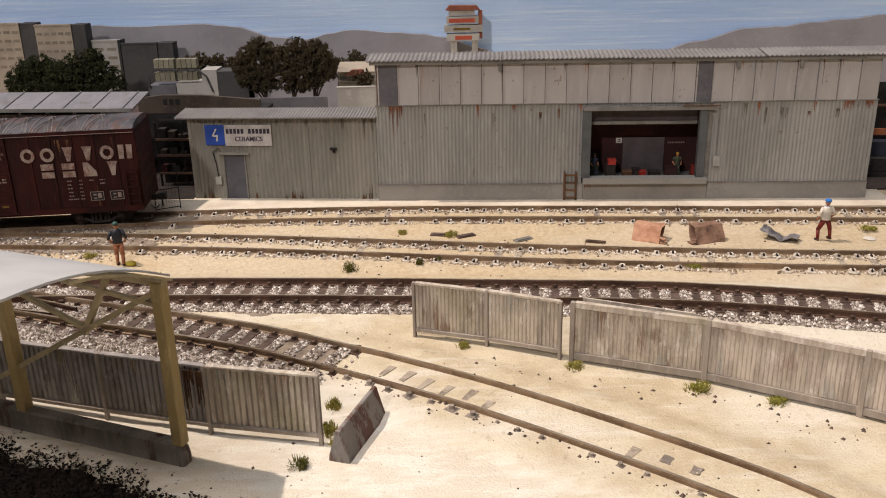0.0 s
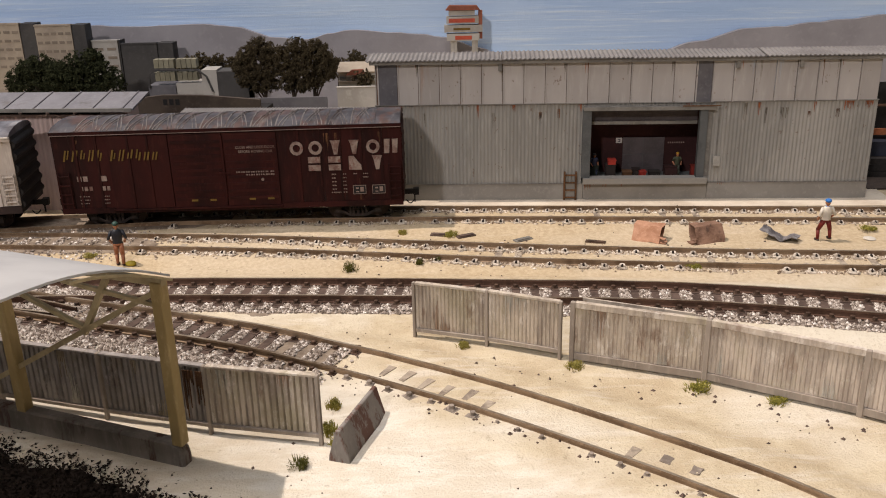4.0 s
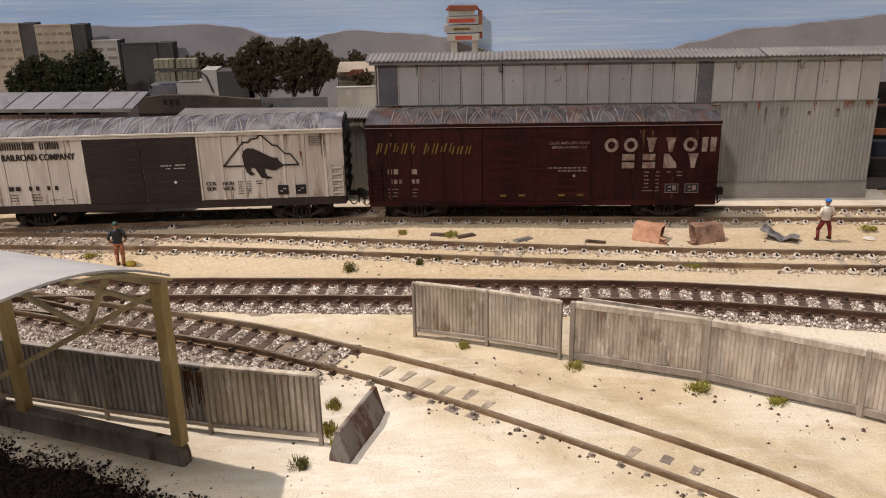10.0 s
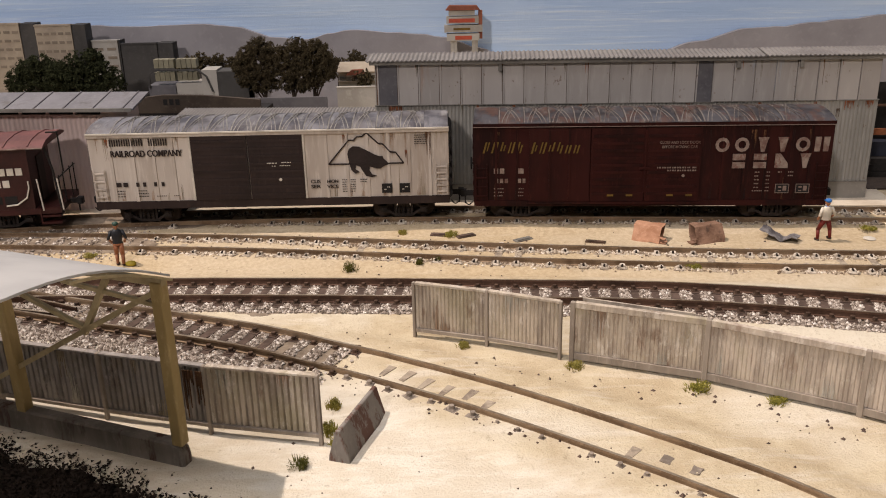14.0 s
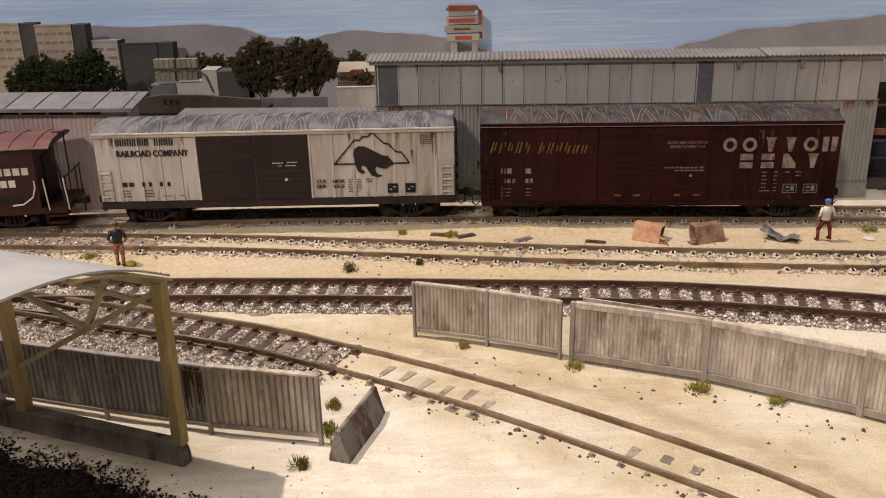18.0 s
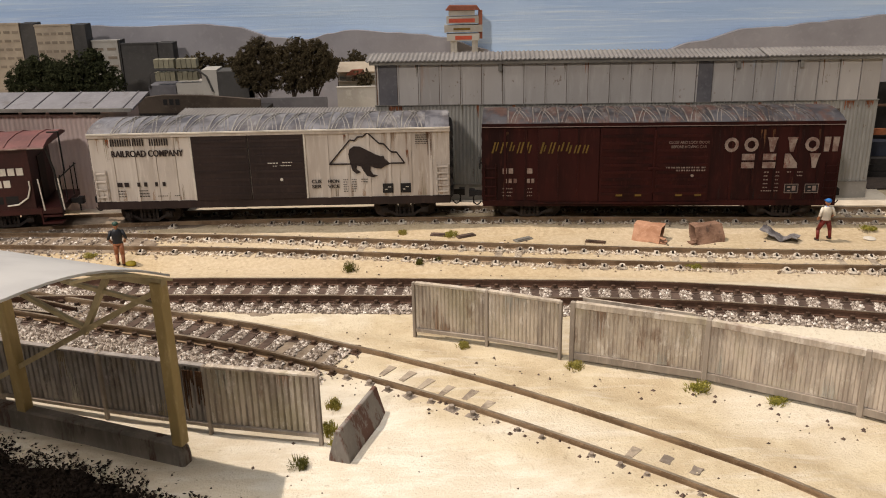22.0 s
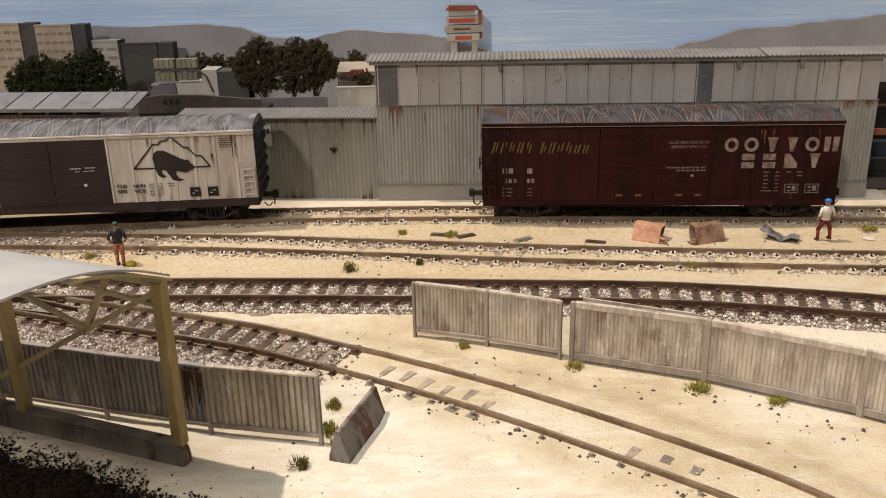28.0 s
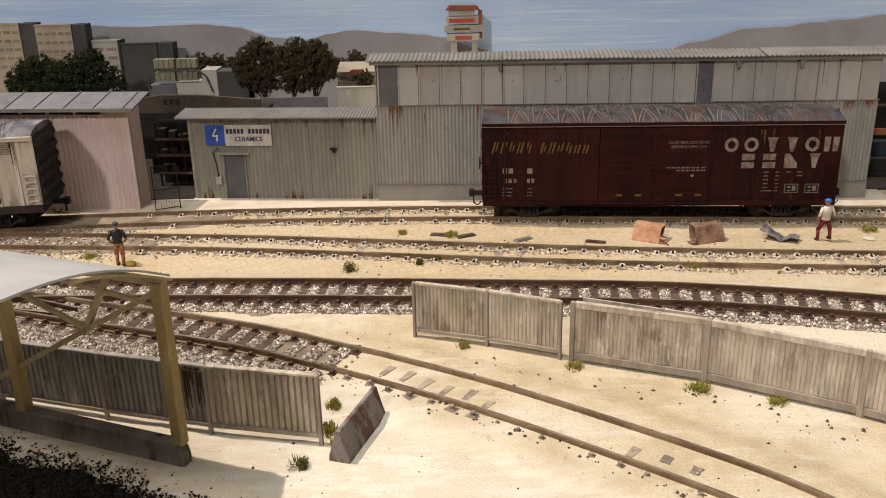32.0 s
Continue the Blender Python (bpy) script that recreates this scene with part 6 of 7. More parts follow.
def build_background():
    tan = weathered("distant_tan_wall", rgb("a89b89"), rgb("94887a"), rgb("b5a897"), big=0.4, fine=3)
    grey = weathered("distant_dark_wall", rgb("4a4846"), rgb("3f3d3c"), rgb("575553"), big=0.5, fine=4)
    shade = weathered("distant_window_strip", rgb("887c6e"), rgb("7a6f62"), rgb("948879"), big=0.4, fine=3)
    pale = weathered("distant_pale_wall", rgb("b0aba3"), rgb("9c978f"), rgb("c0bbb3"), big=0.4, fine=3)
    tile = weathered("terracotta_roof", rgb("965c48"), rgb("7d4a3a"), rgb("ab7058"), big=0.8, fine=6)
    office_tower(-30.5, -27.1, 58.6, 6.6, 0.95, "tan office tower with dark flank", 5, 6, tan, grey, shade)
    office_tower(-25.65, -23.35, 57.6, 6.55, 0.85, "tan office tower with dark flank and window strips", 5, 5, tan, grey, shade)
    office_tower(-22.4, -20.75, 58.2, 5.45, 0.1, "pale low office block with window strips", 3, 2, pale, grey, shade)
    office_tower(-20.62, -18.3, 58.4, 5.2, 1.0, "dark glass low office block", 0, 2, grey, grey, shade)
    rnd = random.Random(3)
    # dark trees before the towers
    leafy_tree(-24.6, 54.5, 3.2, [(-1.2, 0, 3.5, 0.8), (-0.5, 0, 4.1, 0.8), (0.3, 0, 4.4, 0.8), (1.1, 0, 3.9, 0.9), (1.6, 0.2, 3.2, 0.9), (0.2, 0, 3.2, 1.0)], M_TREEGREEN, "dark green street tree", 1, 0.075, 4200)
    leafy_tree(-21.6, 54.0, 3.0, [(-1.2, 0, 3.9, 0.9), (-0.2, 0, 4.4, 0.9), (0.7, 0, 4.9, 0.6), (0.9, 0, 4.1, 0.9), (1.6, 0, 3.5, 0.9), (0, 0, 3.4, 1.0)], M_TREEGREEN, "dark green street tree", 2, 0.075, 4200)
    # the large dark trees over the office
    leafy_tree(-10.1, 51.2, 3.3, [(-1.35, 0, 4.75, 0.45), (-0.9, 0, 5.2, 0.55), (-0.2, 0, 5.65, 0.65), (0.4, 0, 5.4, 0.6), (-0.5, 0, 4.6, 0.7), (0.2, 0, 4.5, 0.75), (-1.0, 0, 4.1, 0.6), (0.3, 0, 3.8, 0.6), (-0.4, 0, 3.7, 0.55)], M_TREE, "broad dark pepper tree behind the office", 3, 0.05, 5200)
    leafy_tree(-8.4, 51.0, 3.3, [(-0.5, 0, 5.2, 0.6), (0.3, 0, 5.65, 0.6), (0.7, 0, 5.3, 0.6), (-0.3, 0, 4.6, 0.75), (0.5, 0, 4.5, 0.75), (-0.2, 0, 3.8, 0.6), (0.5, 0, 3.75, 0.6)], M_TREE, "broad dark pepper tree behind the office", 4, 0.05, 5200)
    leafy_tree(-7.3, 51.3, 3.3, [(0.25, 0, 5.6, 0.5), (0.75, 0, 5.3, 0.5), (1.05, 0, 4.75, 0.45), (0.4, 0, 4.8, 0.65), (0.85, 0, 4.2, 0.5), (0.1, 0, 4.0, 0.6)], M_TREE, "broad dark pepper tree behind the office", 5, 0.05, 4600)
    for x, y, h in ((-16.3, 58.5, 4.3), (-15.6, 58.5, 4.5), (-14.4, 58.3, 4.45), (-13.2, 58.6, 4.4), (-12.4, 58.4, 4.3), (-5.6, 58.8, 4.4), (-6.6, 58.6, 4.0), (-4.6, 58.7, 4.0)):
        leafy_tree(x, y, h - 1.2, [(-0.4, 0, h - 0.7, 0.5), (0.4, 0, h - 0.6, 0.5), (0, 0, h - 0.3, 0.4)], M_TREE, "small dark distant tree", int(x * -10), 0.1, 420)
    # pale sheds and tanks behind the fence line
    b = thing("plant_building", at(-17.2, 52.5, 0), "pale industrial building with twin grey tanks", "building", "distant buildings")
    part("wall", boxes((1.6, 5.9, 0, 1.5, 0, 3.6)), pale, b)
    part("wall", boxes((3.2, 4.1, -0.1, 1.4, 0, 4.35)), pale, b, "taller pale bay")
    part("dark_bay", boxes((4.1, 5.9, -0.15, 1.4, 0, 4.25)), grey, b, "dark grey bay")
    part("wall", boxes((0, 1.6, -0.1, 1.4, 0, 3.5)), M_DARKPANEL, b, "shaded lower bay")
    tankmat = weathered("olive_tan_tank", rgb("8d8874"), rgb("797462"), rgb("9c9783"), big=0.5, fine=4)
    for z in (3.75, 4.5):
        for i in range(8):
            part("tank_panel", boxes((0.45 + 0.3 * i + (0.12 if i > 3 else 0), 0.72 + 0.3 * i + (0.12 if i > 3 else 0), -0.05, 0.5, z, z + 0.5)), tankmat, b)
    bm = bmesh.new()
    for p, q in (((0.1, -0.2, 3.4), (0.15, -0.2, 4.1)), ((0.15, -0.2, 4.1), (0.5, -0.2, 4.4)), ((0.5, -0.2, 4.4), (3.0, -0.2, 4.4)), ((3.0, -0.2, 4.4), (3.5, -0.2, 4.0)), ((3.5, -0.2, 4.0), (3.8, -0.2, 3.1))):
        beam(bm, p, q, 0.09)
    part("hoop_rail", bm, grey, b, "dark hooped pipe")
    h = thing("house", at(-6.15, 54.0, 0), "white-walled house with terracotta roof", "house", "distant buildings")
    part("wall", boxes((0.02, 2.25, 0.1, 1.4, 0, 3.82)), pale, h)
    bm = bmesh.new()
    prism(bm, [(-0.05, 3.82), (1.5, 4.22), (1.55, 4.18), (0.0, 3.74)], -0.05, 2.35, "x")
    part("roof", bm, tan, h, "low tan flat roof")
    bm = bmesh.new()
    prism(bm, [(0.45, 3.62), (0.85, 3.95), (1.55, 3.97), (1.65, 3.62)], -0.1, 0.12)
    part("roof", bm, tile, h, "terracotta tiled porch roof")
    for x in (0.08, 0.95, 1.75):
        part("window", boxes((x, x + 0.42, 0.06, 0.12, 3.36, 3.52)), grey, h)
    part("ledge", boxes((0.0, 2.2, 0.02, 0.1, 3.2, 3.26)), tan, h)
    leafy_tree(-4.6, 53.6, 2.9, [(-0.2, 0, 3.5, 0.4), (0.25, 0, 3.6, 0.4), (0, 0, 3.2, 0.4)], M_TREE, "small round olive tree by the house", 77, 0.1, 250)
    w = thing("yard_wall", at(-13.0, 50.0, 0), "plain grey yard wall below the trees", "wall")
    part("wall", boxes((0, 6.6, 0, 0.2, 0, 3.05)), M_DARKPANEL, w)
    w = thing("yard_wall", at(-5.78, 49.8, 0), "plain white yard wall", "wall")
    part("wall", boxes((0, 2.2, 0, 0.2, 0, 3.58)), pale, w)
    part("coping", boxes((-0.02, 2.22, -0.04, 0.24, 3.58, 3.62)), pale, w)
    # tall advertising tower: brand words left as plain colour bands
    s = thing("sign_tower", at(0.4, 59.3, 0), "tall stacked shop sign tower with red and white panels", "sign")
    for x in (0.4, 0.62, 1.8, 2.0):
        part("post", boxes((x, x + 0.2, 0, 0.2, 0, 5.0)), pale, s)
    part("panel", boxes((0.15, 2.3, -0.1, 0.5, 4.9, 5.35)), pale, s, "white lower panel")
    part("panel", boxes((0.0, 2.5, -0.1, 0.5, 5.45, 5.9)), pale, s, "white broad panel")
    part("panel", boxes((0.15, 2.25, -0.1, 0.5, 6.0, 6.45)), pale, s, "white upper panel")
    part("panel", boxes((0.3, 2.0, -0.1, 0.5, 6.52, 6.85)), pale, s, "white top panel")
    bm = bmesh.new()
    prism(bm, [(0.1, 6.85), (0.35, 7.15), (2.15, 7.12), (2.35, 6.85)], -0.2, 0.55)
    part("roof", bm, tile, s, "terracotta cap")
    red = plain("faded_red_sign_paint", "b8543f", 0.7)
    bars("colour_band", [(0.3, 2.0, 6.07, 6.32)], red, s, -0.1, "red band")
    bars("colour_band", [(0.7, 1.8, 4.97, 5.22)], red, s, -0.1, "red band")
    bars("colour_band", [(0.6, 1.7, 5.58, 5.72)], M_YELLOW, s, -0.1, "ochre band")
    part("flank", boxes((2.25, 2.5, 0.0, 0.5, 5.0, 6.8)), tile, s, "brown flank")
    # old hopper wagon and dark clutter between the shed and the office
    c = thing("old_wagon", at(-15.6, 45.0, 0, -4), "old tan and dark brown freight wagon parked behind the sheds", "freight car")
    part("body", boxes((0, 6.5, 0.02, 2.6, 0.9, 3.3)), M_BLACK, c)
    bm = bmesh.new()
    prism(bm, [(0, 3.3), (0, 4.05), (1.5, 4.22), (3.5, 4.2), (6.5, 3.95), (6.5, 3.3)], 0.0, 0.25)
    part("top_band", bm, weathered("dusty_tan_paint", rgb("4b4138"), rgb("382f28"), rgb("5c5147"), big=0.5, fine=5), c, "dusty tan upper band")
    bars("number_bar", [(1.5 + 0.32 * i, 1.72 + 0.32 * i, 3.72, 4.02) for i in range(3)], M_PLATE, c, 0.0, "dark number as plain bars")
    for x in (0.4, 5.0):
        part("wheel_block", boxes((x, x + 1.2, 0.3, 2.3, 0.0, 0.9)), M_BLACK, c)
    # black sheet over the yard ground, standing for the shade among the clutter
    solid("yard_asphalt", boxes((-22, -11.8, 40.3, 57.0, -0.2, 0.09), (19.9, 26, 39.5, 44.5, -0.2, 0.09)), M_NUTSHADE, at(0, 0), "yard ground between the sheds, its shade put into the black colour", "pavement", kind="structure")
    r = thing("storage_rack", at(-14.0, 42.6, 0, -4), "dark steel storage rack with rusty beams and scrap", "rack")
    for x in (0, 1.3, 2.6):
        part("upright", boxes((x, x + 0.08, 0, 0.1, 0.0, 3.3)), M_BLACK, r)
    for z in (0.7, 1.6, 2.4):
        part("shelf_beam", boxes((0, 2.7, -0.04, 0.1, z, z + 0.1)), M_RAILDARK, r, "rusty shelf beam")
        for i in range(5):
            x = 0.15 + 0.5 * i
            part("scrap", boxes((x, x + rnd.uniform(0.2, 0.42), 0.0, 0.5, z + 0.1, z + rnd.uniform(0.25, 0.6))), rnd.choice([M_BLACK, M_NUTSHADE, M_CABOOSE, M_BLACK, M_NUTSHADE]), r)
    part("back_sheet", boxes((0, 2.7, 0.6, 0.66, 0.0, 3.3)), M_BLACK, r)
    g = thing("wire_gate", at(-13.0, 38.35, 0.06, 28), "dark wire gate frame standing ajar", "gate")
    bm = bmesh.new()
    for p, q in (((0, 0, -0.05), (0, 0, 2.1)), ((1.1, 0, -0.05), (1.1, 0, 2.1)), ((0, 0, 2.1), (1.1, 0, 2.1)), ((0, 0, 1.0), (1.1, 0, 1.0)), ((0, 0, 0.1), (1.1, 0, 0.1))):
        beam(bm, p, q, 0.036)
    part("frame", bm, M_BLACK, g)
    bm = bmesh.new()
    for i in range(1, 9):
        beam(bm, (1.1 * i / 9, 0, 0.1), (1.1 * (i - 1) / 9, 0, 2.1), 0.006)
        beam(bm, (1.1 * (i - 1) / 9, 0, 0.1), (1.1 * i / 9, 0, 2.1), 0.006)
    part("mesh", bm, M_BLACK, g)
    # clutter past the warehouse's far end
    r = thing("storage_rack", at(20.9, 42.3, 0, -4), "dark steel storage rack with an orange beam", "rack")
    for x in (0, 2.0, 4.0):
        part("upright", boxes((x, x + 0.1, 0, 0.1, 0, 4.4)), M_BLACK, r)
    part("back_sheet", boxes((0, 4.1, 1.0, 1.06, 0, 4.4)), M_BLACK, r)
    part("shelf_beam", boxes((0, 4.1, -0.05, 0.1, 2.0, 2.3)), M_RUST, r, "orange rusty beam")
    part("shelf_beam", boxes((0, 4.1, -0.05, 0.1, 3.4, 3.5)), M_RAILDARK, r)
    part("timber_stack", boxes((-0.3, 4.0, -0.9, -0.3, 0.0, 0.35), (-0.2, 3.8, -0.85, -0.35, 0.38, 0.7), (0.0, 3.9, -0.8, -0.4, 0.73, 1.0)), M_BLACK, r, "dark stacked sleepers")
    part("tarpaulin_roll", boxes((0.3, 2.6, 0.1, 0.8, 0.9, 1.6)), plain("dull_blue_tarpaulin", "2a2d38", 0.7), r, "dull blue bundle")
    part("carton", boxes((1.0, 2.4, 0.1, 0.8, 3.5, 4.1)), tan, r, "tan carton")
    part("pipe_stack", boxes((0.2, 3.4, 0.0, 0.9, 0.1, 0.3), (0.2, 3.4, 0.0, 0.9, 0.45, 0.6)), M_TRIM, r)


def crumple(bm, cuts, amp, freq, seed):
    """Dents and creases in a boxy mesh."""
    bmesh.ops.subdivide_edges(bm, edges=bm.edges[:], cuts=cuts, use_grid_fill=True)
    for v in bm.verts:
        v.co += Vector(noise.noise_vector(Vector(v.co) * freq + Vector((seed, 0, 0)))) * amp
    return bm


def build_small_things():
    rnd = random.Random(21)
    for i, (x, y, r, h, mat, lab) in enumerate((
            (-3.45, 30.6, 0.3, 0.55, M_BUSHDARK, "small dark green bush on the sand"), (-0.9, 30.75, 0.15, 0.3, M_BUSHDARK, "tiny dark green bush on sand"), (-0.25, 31.05, 0.15, 0.28, M_BUSHDARK, "tiny dark green bush on sand"),
            (-1.68, 34.7, 0.18, 0.25, M_GRASS, "yellow-green grass tuft on the sand"), (0.35, 34.3, 0.3, 0.3, M_BUSH, "olive grass tuft on the sand"), (9.05, 29.85, 0.35, 0.25, M_BUSH, "flat olive grass tuft"), (-13.8, 32.4, 0.3, 0.2, M_GRASS, "pale grass tuft beside the siding"),
            (0.55, 24.1, 0.2, 0.25, M_GRASS, "yellow-green grass tuft at the fence"), (3.7, 22.6, 0.26, 0.24, M_GRASS, "yellow-green grass tuft at the fence"), (6.85, 21.2, 0.36, 0.36, M_BUSH, "olive bush at the fence foot"),
            (8.75, 20.4, 0.3, 0.26, M_BUSH, "olive bush at the fence foot"), (-3.55, 17.95, 0.28, 0.42, M_BUSHDARK, "dark olive bush on the sand"), (-3.0, 20.6, 0.2, 0.4, M_GRASS, "yellow-green tuft behind the fence end"),
            (-2.95, 19.35, 0.22, 0.5, M_BUSH, "olive tuft at the fence end"), (-2.75, 18.85, 0.18, 0.3, M_GRASS, "yellow-green tuft at the fence end"), (17.2, 33.75, 0.35, 0.22, M_BUSH, "flat olive grass tuft"))):
        bush(x, y, r, h, mat, lab, 100 + i)
    # tipped cartons, sheets and planks by the siding
    terra = weathered("terracotta_carton", rgb("b88d73"), rgb("986e55"), rgb("cda78d"), 0.9, 0, 1.6, 9.0, rgb("8a5f4a"), 1.0, 0.3, (0.6, 0.72))
    brown = weathered("brown_carton", rgb("8a6c5a"), rgb("644a3c"), rgb("a48573"), 0.9, 0, 1.6, 9.0, rgb("4a3a32"), 1.0, 0.3, (0.52, 0.66))
    def carton(x, y, turn, lean, size, mat, label, open_left, seed):
        """A dented thin-walled box on its side, one end open with ragged flaps."""
        L, D, H = size
        c = thing("carton", at(x, y, 0.0, turn), label, "carton", "dumped cartons")
        t = 0.035
        e = -1 if open_left else 1
        bm = boxes((-L / 2, L / 2, -D / 2, -D / 2 + t, 0, H), (-L / 2, L / 2, D / 2 - t, D / 2, 0, H), (-L / 2, L / 2, -D / 2, D / 2, -0.002, t), (-L / 2, L / 2, -D / 2, D / 2, H - t, H + 0.002),
                   (-e * L / 2 - t / 2, -e * L / 2 + t / 2, -D / 2, D / 2, 0, H))
        crumple(bm, 3, 0.055, 2.3, seed)
        for v in bm.verts:
            v.co.y += lean * v.co.z
        low = min(v.co.z for v in bm.verts)
        for v in bm.verts:
            v.co.z = max(0.0, v.co.z - low - 0.03)
        part("carton_body", bm, mat, c)
        for y0, y1, z in ((-D / 2 + 0.05, D / 2 - 0.1, 0.03), (-D / 2 - 0.02, -D / 2 + 0.16, 0.22)):
            bm = boxes((e * L / 2, e * (L / 2 + 0.24), y0, y1, z, z + 0.03)) if e > 0 else boxes((-L / 2 - 0.24, -L / 2, y0, y1, z, z + 0.03))
            crumple(bm, 1, 0.05, 3.0, seed + z)
            part("flap", bm, mat, c, "ragged torn flap")

    carton(8.2, 33.3, -28, 0.5, (1.1, 0.55, 0.6), terra, "tipped terracotta cardboard carton on the sand", False, 3)
    carton(10.55, 33.0, 14, 0.45, (1.2, 0.5, 0.66), brown, "dented brown cardboard carton lying on its side", True, 8)
    sheet = thing("scrap_sheet", at(13.4, 33.05, 0.02, -32), "crumpled grey metal sheet on the sand", "scrap")
    bm = bmesh.new()
    prism(bm, [(-0.72, 0.42), (-0.4, 0.34), (-0.1, 0.16), (0.12, 0.03), (0.3, 0.1), (0.52, 0.26), (0.7, 0.2), (0.7, 0.17), (0.52, 0.22), (0.3, 0.06), (0.12, 0.0), (-0.1, 0.12), (-0.4, 0.3), (-0.72, 0.38)], -0.3, 0.34)
    crumple(bm, 2, 0.09, 3.6, 5)
    part("sheet", bm, weathered("dull_scrap_metal", rgb("8a8788"), rgb("605c5e"), rgb("aeabac"), 0.6, 0.2, 1.5, 7.0), sheet)
    for x, y, t, lab, m in ((0.95, 34.25, 25, "weathered loose plank", M_SLEEPER), (-0.1, 34.45, -10, "weathered loose plank", M_SLEEPER), (6.1, 33.15, -20, "brown scrap of board", M_CHAIR), (3.25, 33.65, 30, "grey scrap of board", M_TRIM)):
        p = thing("plank", at(x, y, 0.0, t), lab + " on the sand", "plank", "loose planks")
        part("board", boxes((-0.4, 0.4, -0.16, 0.16, 0.0, 0.05)), m, p)
        part("board", boxes((-0.3, 0.34, -0.12, 0.08, 0.05, 0.09)), m, p)
    bm = bmesh.new()
    r = bmesh.ops.create_uvsphere(bm, u_segments=12, v_segments=8, radius=0.16)
    for v in bm.verts:
        v.co = Vector((v.co.x * 1.35, v.co.y, max(v.co.z, -0.08) * 0.8 + 0.08)) * (1 + 0.15 * noise.noise(v.co * 9))
    solid("bag", bm, plain("yellow_bag", "a3902e", 0.6), at(-11.98, 31.68, 0), "small yellow bag beside the worker figure", "bag", smooth=True)
    bm = bmesh.new()
    bmesh.ops.create_uvsphere(bm, u_segments=12, v_segments=8, radius=0.22)
    for v in bm.verts:
        v.co = Vector((v.co.x * 1.15, v.co.y, v.co.z * 0.3 + 0.05)) * (1 + 0.12 * noise.noise(v.co * 6))
    solid("pale_stone", bm, M_LETTER, at(16.9, 32.8, 0), "flat white stone on the sand", "stone")
    # dark crumbs on the sand
    verts, faces = [], []

    def crumb(x, y, r):
        z, k = ground_z(x, y), len(verts)
        for dx, dy, dz in ((1, 0, 0), (0, 1, 0), (-1, 0, 0), (0, -1, 0), (0, 0, 1), (0, 0, -0.4)):
            verts.append(((x + r * dx * rnd.uniform(0.6, 1.4)) * S, (y + r * dy * rnd.uniform(0.6, 1.4)) * S, (z + r * dz * rnd.uniform(0.8, 1.3)) * S))
        for a in range(4):
            faces.extend([(k + a, k + (a + 1) % 4, k + 4), (k + (a + 1) % 4, k + a, k + 5)])

    for _ in range(110):
        crumb(rnd.uniform(-5, 13), rnd.uniform(13.5, 25.5), rnd.choice([0.02, 0.03, 0.03, 0.05]))
    for _ in range(45):
        t = rnd.random()
        crumb(1 + 10 * t + rnd.uniform(-0.6, 0.6), 23.6 - 4.4 * t - rnd.uniform(0.1, 1.2), rnd.choice([0.025, 0.04, 0.06]))
    for _ in range(90):
        q = rnd.choice([p for p in T4 if -2.5 < p.x < 9])
        off = abs(rnd.gauss(0, 0.2)) + 0.85
        crumb(q.x - 0.55 * off + rnd.uniform(-0.4, 0.4), q.y - 0.83 * off, rnd.choice([0.02, 0.03, 0.03, 0.05, 0.07]))
    for _ in range(160):
        crumb(rnd.uniform(-12, 16), rnd.uniform(29.3, 34.8), rnd.choice([0.02, 0.03, 0.05]))
    me = bpy.data.meshes.new("dark_crumbs")
    me.from_pydata(verts, [], faces)
    me.materials.append(M_SLEEPER)
    tagged(new("dark_crumbs", me), "scattered dark crumbs on the sand", "debris", kind="stuff")
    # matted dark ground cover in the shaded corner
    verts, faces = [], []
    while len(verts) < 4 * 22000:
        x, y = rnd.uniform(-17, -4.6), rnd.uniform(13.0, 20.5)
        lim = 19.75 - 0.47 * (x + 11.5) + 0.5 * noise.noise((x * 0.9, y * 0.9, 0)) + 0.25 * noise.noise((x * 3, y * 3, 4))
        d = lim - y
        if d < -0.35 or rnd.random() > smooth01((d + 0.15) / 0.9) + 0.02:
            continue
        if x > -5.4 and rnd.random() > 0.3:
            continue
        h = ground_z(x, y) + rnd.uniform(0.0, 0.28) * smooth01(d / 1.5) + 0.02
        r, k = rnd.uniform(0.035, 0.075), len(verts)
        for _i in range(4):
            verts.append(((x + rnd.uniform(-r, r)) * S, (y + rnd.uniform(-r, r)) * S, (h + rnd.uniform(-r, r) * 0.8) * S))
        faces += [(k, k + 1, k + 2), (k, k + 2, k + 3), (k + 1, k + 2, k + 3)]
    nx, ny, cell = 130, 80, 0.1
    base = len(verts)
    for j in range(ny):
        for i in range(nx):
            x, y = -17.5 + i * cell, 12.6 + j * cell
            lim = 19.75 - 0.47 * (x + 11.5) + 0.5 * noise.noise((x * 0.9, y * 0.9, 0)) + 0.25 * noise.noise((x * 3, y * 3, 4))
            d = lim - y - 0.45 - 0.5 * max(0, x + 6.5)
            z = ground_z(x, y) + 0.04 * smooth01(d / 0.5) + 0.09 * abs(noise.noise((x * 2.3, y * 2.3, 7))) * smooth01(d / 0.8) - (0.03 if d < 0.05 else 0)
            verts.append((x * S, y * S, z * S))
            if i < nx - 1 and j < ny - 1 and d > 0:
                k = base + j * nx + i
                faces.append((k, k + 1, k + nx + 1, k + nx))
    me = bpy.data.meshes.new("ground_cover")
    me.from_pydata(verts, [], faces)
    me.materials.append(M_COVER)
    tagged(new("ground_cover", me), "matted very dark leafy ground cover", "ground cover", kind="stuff")


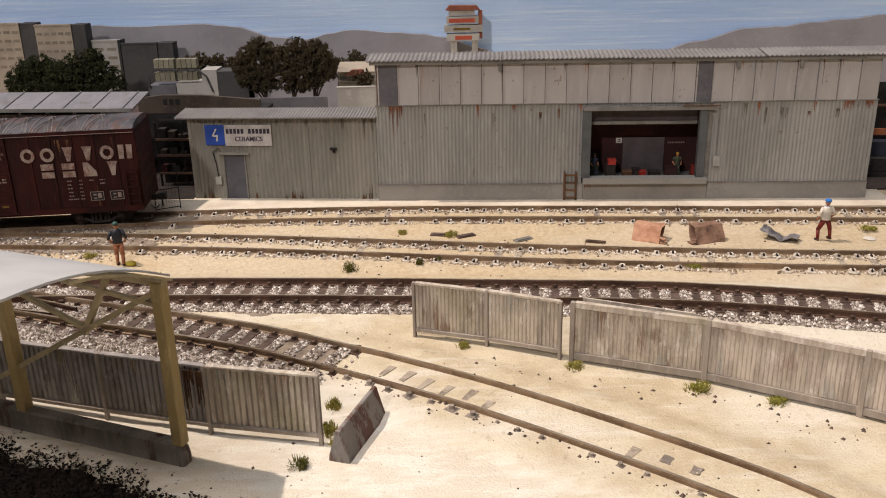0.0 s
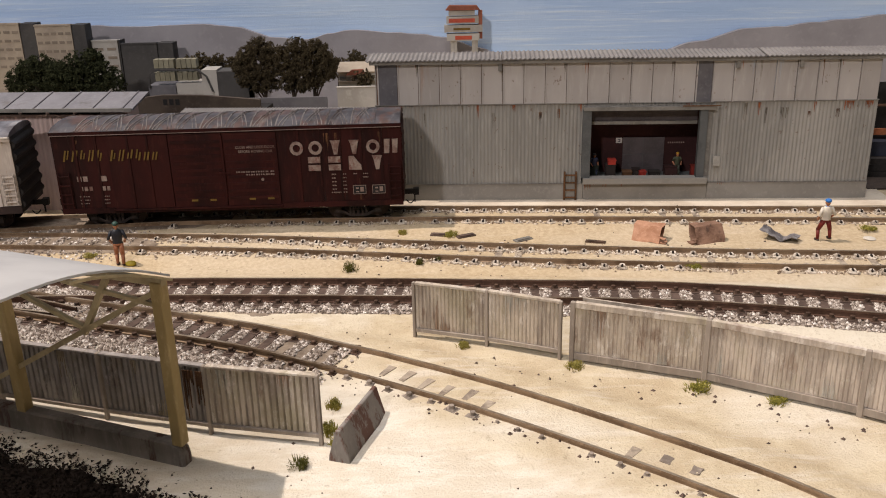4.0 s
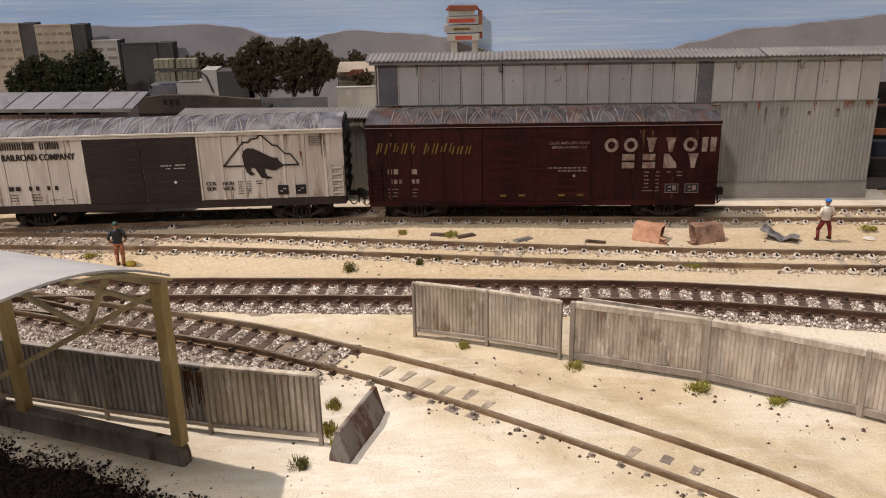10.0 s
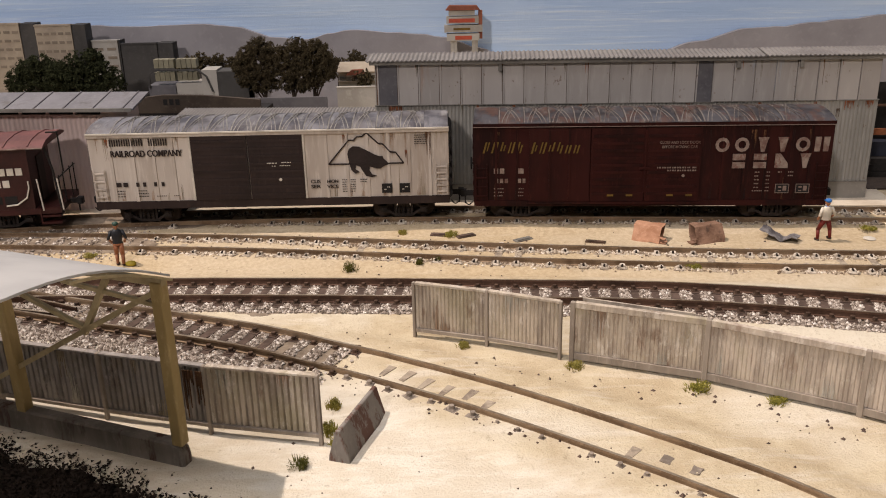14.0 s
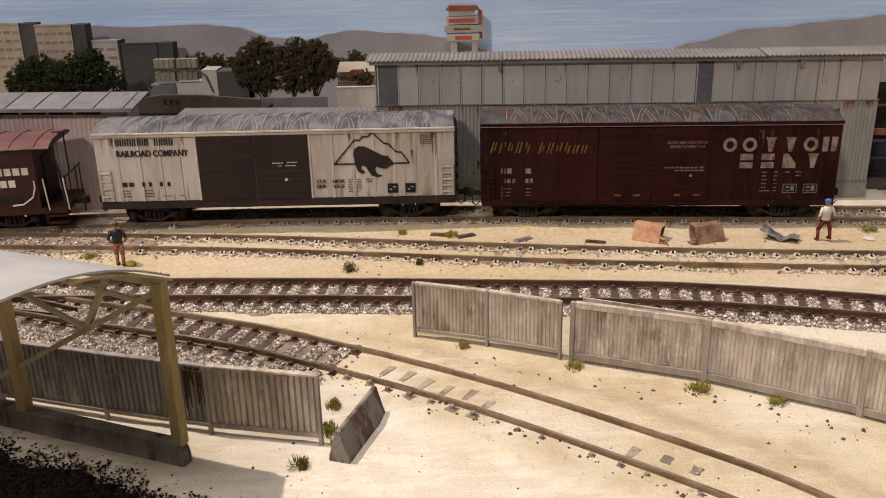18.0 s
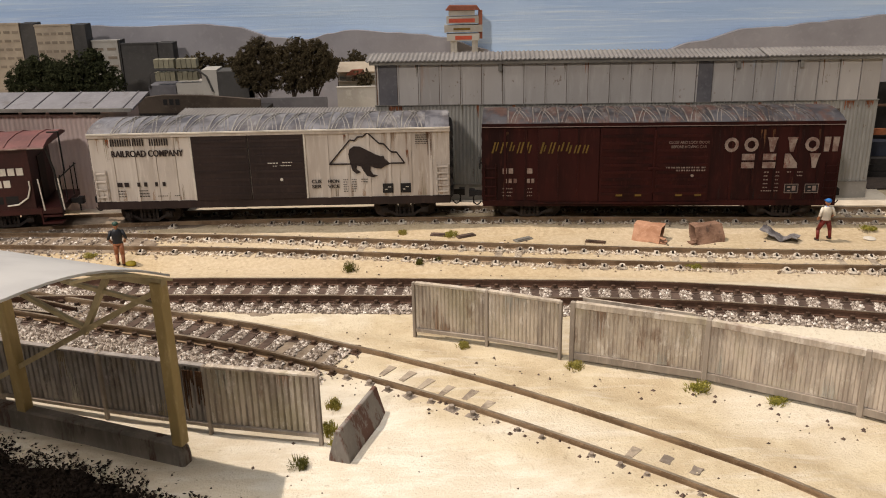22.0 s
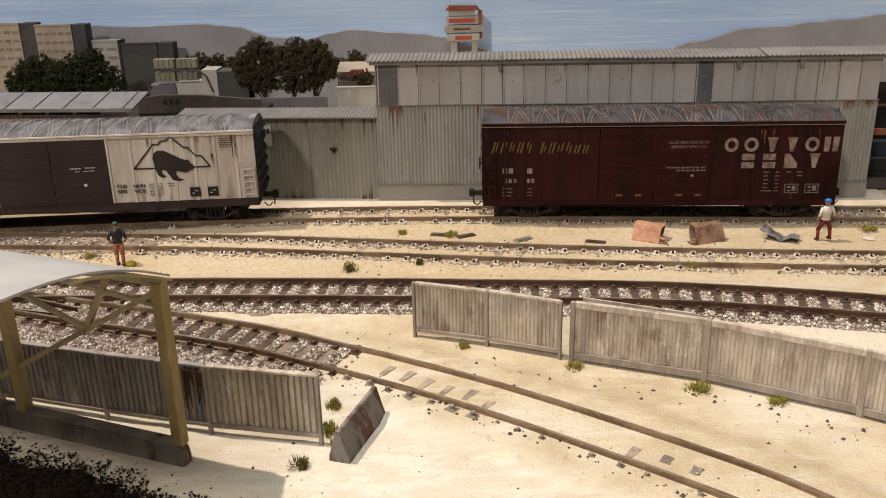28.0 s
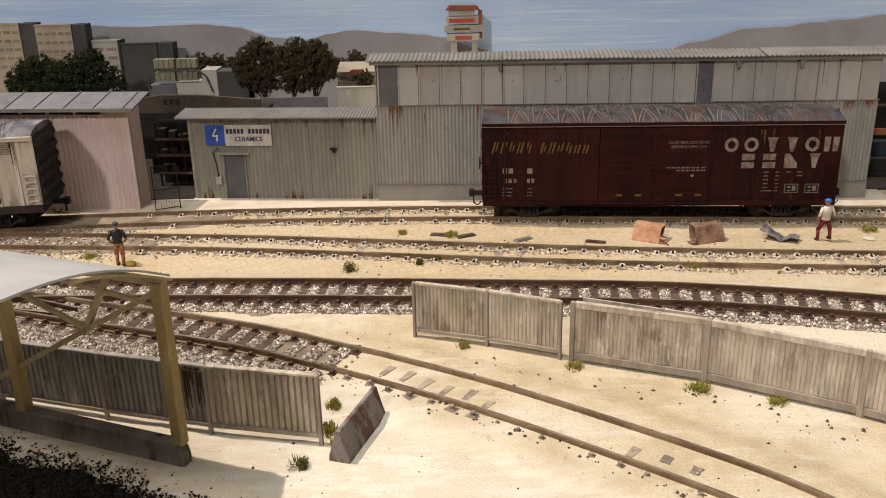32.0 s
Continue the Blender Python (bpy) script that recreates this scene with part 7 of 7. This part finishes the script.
def motions():
    red = [(0, -19.74), (0.5, -18.46), (1, -17.18), (1.5, -15.9), (2, -14.47), (2.5, -12.97), (3, -11.57), (3.5, -10.14), (5.5, -4.79), (6, -3.49), (6.5, -2.17), (7, -0.96), (7.5, 0.18), (8, 1.14),
           (8.5, 1.98), (9, 2.75), (9.5, 3.43), (10, 4.18), (10.5, 4.91), (11, 5.62), (11.5, 6.36), (12, 7.07), (12.5, 7.72), (13, 8.1), (13.5, 8.34), (14, 8.57), (14.5, 8.8), (15, 8.86), (16.5, 8.87), (18, 8.87), (18.6, 8.93), (32, 8.93)]
    white = [(t, x - (15.63 + 0.6 * smooth01((4.0 - x) / 10.0))) for t, x in red if t < 18] + [(18, -6.82), (21, -6.82), (21.5, -6.88), (22, -7.02), (22.5, -7.3), (23, -7.66), (23.5, -8.1), (24, -8.59), (24.5, -9.06), (25, -9.54),
             (25.5, -10.08), (26.5, -11.9), (27.5, -14.06), (28, -15.15), (28.5, -16.36), (29, -17.54), (29.5, -18.67), (30, -19.76), (30.5, -20.85), (31, -21.88), (31.5, -22.93), (32, -24.1)]
    cab = [(t, x - 14.6) for t, x in white]
    for car, rows, b in ((RED_CAR, red, 4.9), (WHITE_CAR, white, 4.9), (CABOOSE, cab, 3.2)):
        out = []
        for t, x in rows:
            y0, y1 = t1_y(x - b), t1_y(x + b)
            out.append((t, at(x, (y0 + y1) / 2, 0, math.degrees(math.atan2(y1 - y0, 2 * b)), 0, -0.28 if car == RED_CAR else 0.0)))
        walk(car, out)
        ts = [r[0] for r in rows]
        xs = [r[1] for r in rows]
        fine = [i * 0.2 for i in range(161)]
        for w, dx, z, owner in WHEELS:
            if owner != car:
                continue
            turns = []
            for t in fine:
                x = float(np.interp(t, ts, xs))
                turns.append((t, at(dx, 0, z, 0, 0, math.degrees((x - xs[0]) / 0.42))))
            walk(w, turns)


build_room()
build_ground()
build_backdrop()
build_platform()
build_warehouse()
build_office()
build_shed()
build_track(T1, lambda x: 0.35, "sand-covered railway track with rusty rails beside the warehouse", M_SLEEPERSAND, M_RAIL, 0.7, 0.0, tall=1.2, sink=lambda x, r: r.uniform(-0.03, 0.055), chair_mat=M_LUMP)
build_track(T2, lambda x: 0.35, "sand-covered railway siding with rusty rails", M_SLEEPERSAND, M_RAIL, 0.63, 0.3, jitter=0.28, tall=1.2, sink=lambda x, r: r.uniform(-0.03, 0.055), chair_mat=M_LUMP)
build_track(T3, lambda x: 0.6, "ballasted railway track with dark rusty rails", M_SLEEPER, M_RAILDARK, 0.66, 0.1, tall=1.35)
build_track(T4, lambda x: 0.33 + t4_lift(x), "curving branch track that sinks into the sand", M_SLEEPER, M_RAIL, 0.68, 0.2, (-16.5, 12), gauge=1.42, tall=1.2,
            sink=lambda x, r: (r.uniform(-0.1, -0.06) if r.random() < (0.1 if x < 1.6 else 0.8) else r.uniform(0.08, 0.105)) * smooth01((x + 2.5) / 0.8))
for x, y, turn in ((5.13, 17.65, -38), (5.69, 17.17, -40)):
    solid("sleeper_stub", crumple(boxes((-0.12, 0.12, -0.14, 0.14, -0.1, 0.02)), 2, 0.05, 5.0, x), M_PADGREY, at(x, y, ground_z(x, y) + 0.004, turn), "grey sleeper end showing through the sand", "sleeper", "buried sleeper ends")
ballast_bed(T3, (-24, 20), 1.9, lambda x: 0.54, 1.0)
ballast_bed(T1, (-28, -9.0), 1.5, lambda x: 0.35)
ballast_bed(T2, (-28, -11.5), 1.45, lambda x: 0.35)
scatter_ballast(T2, "loose pale stones at the siding's edge", 2600, lambda x: 0.35, 1.2, (-20, -11.8), 9, 0.72, 0.3)
ballast_bed(T4, (-19, -3.2), 2.5, lambda x: 0.31 + t4_lift(x), 0.95)
scatter_ballast(T3, "pale grey ballast stones along the main track", 84000, lambda x: 0.54, 1.05, (-19, 18), 5, 0.66, 0.1, lambda x: 0.95 + 0.5 * smooth01((-9 - x) / 3))
scatter_ballast(T4, "pale grey ballast stones of the branch track", 58000, lambda x: 0.33 + t4_lift(x), 1.3, (-18, -2.5), 6, 0.68, 0.2, lambda x: 0.9 + 1.0 * smooth01((-8.0 - x) / 2), 0.2, 0.37, 2.9)
sand_crust(T1, "crumbly pale crust along the far rails", 6500, (-10, 19), 41)
sand_crust(T2, "crumbly pale crust along the siding rails", 9000, (-12, 18), 42)
guards = thing("guard_rails", at(0, 0), "dark rusty guard rails of the turnout", "rail", kind="structure")
for g in ([(-15.2, 27.9), (-13.87, 27.36), (-12.82, 26.87), (-11.68, 26.31)], [(-15.6, 26.92), (-14.05, 26.48), (-12.89, 26.15), (-11.95, 25.88)]):
    bm = bmesh.new()
    rail_mesh(bm, spline(g), 0.0, lambda x: 0.57, 1.1)
    part("rail", bm, [M_RAILDARK, M_RAILTOP], guards)
build_background()
build_front_things()
build_small_things()
RED_CAR = build_red_car()
WHITE_CAR = build_white_car()
CABOOSE = build_caboose()
motions()
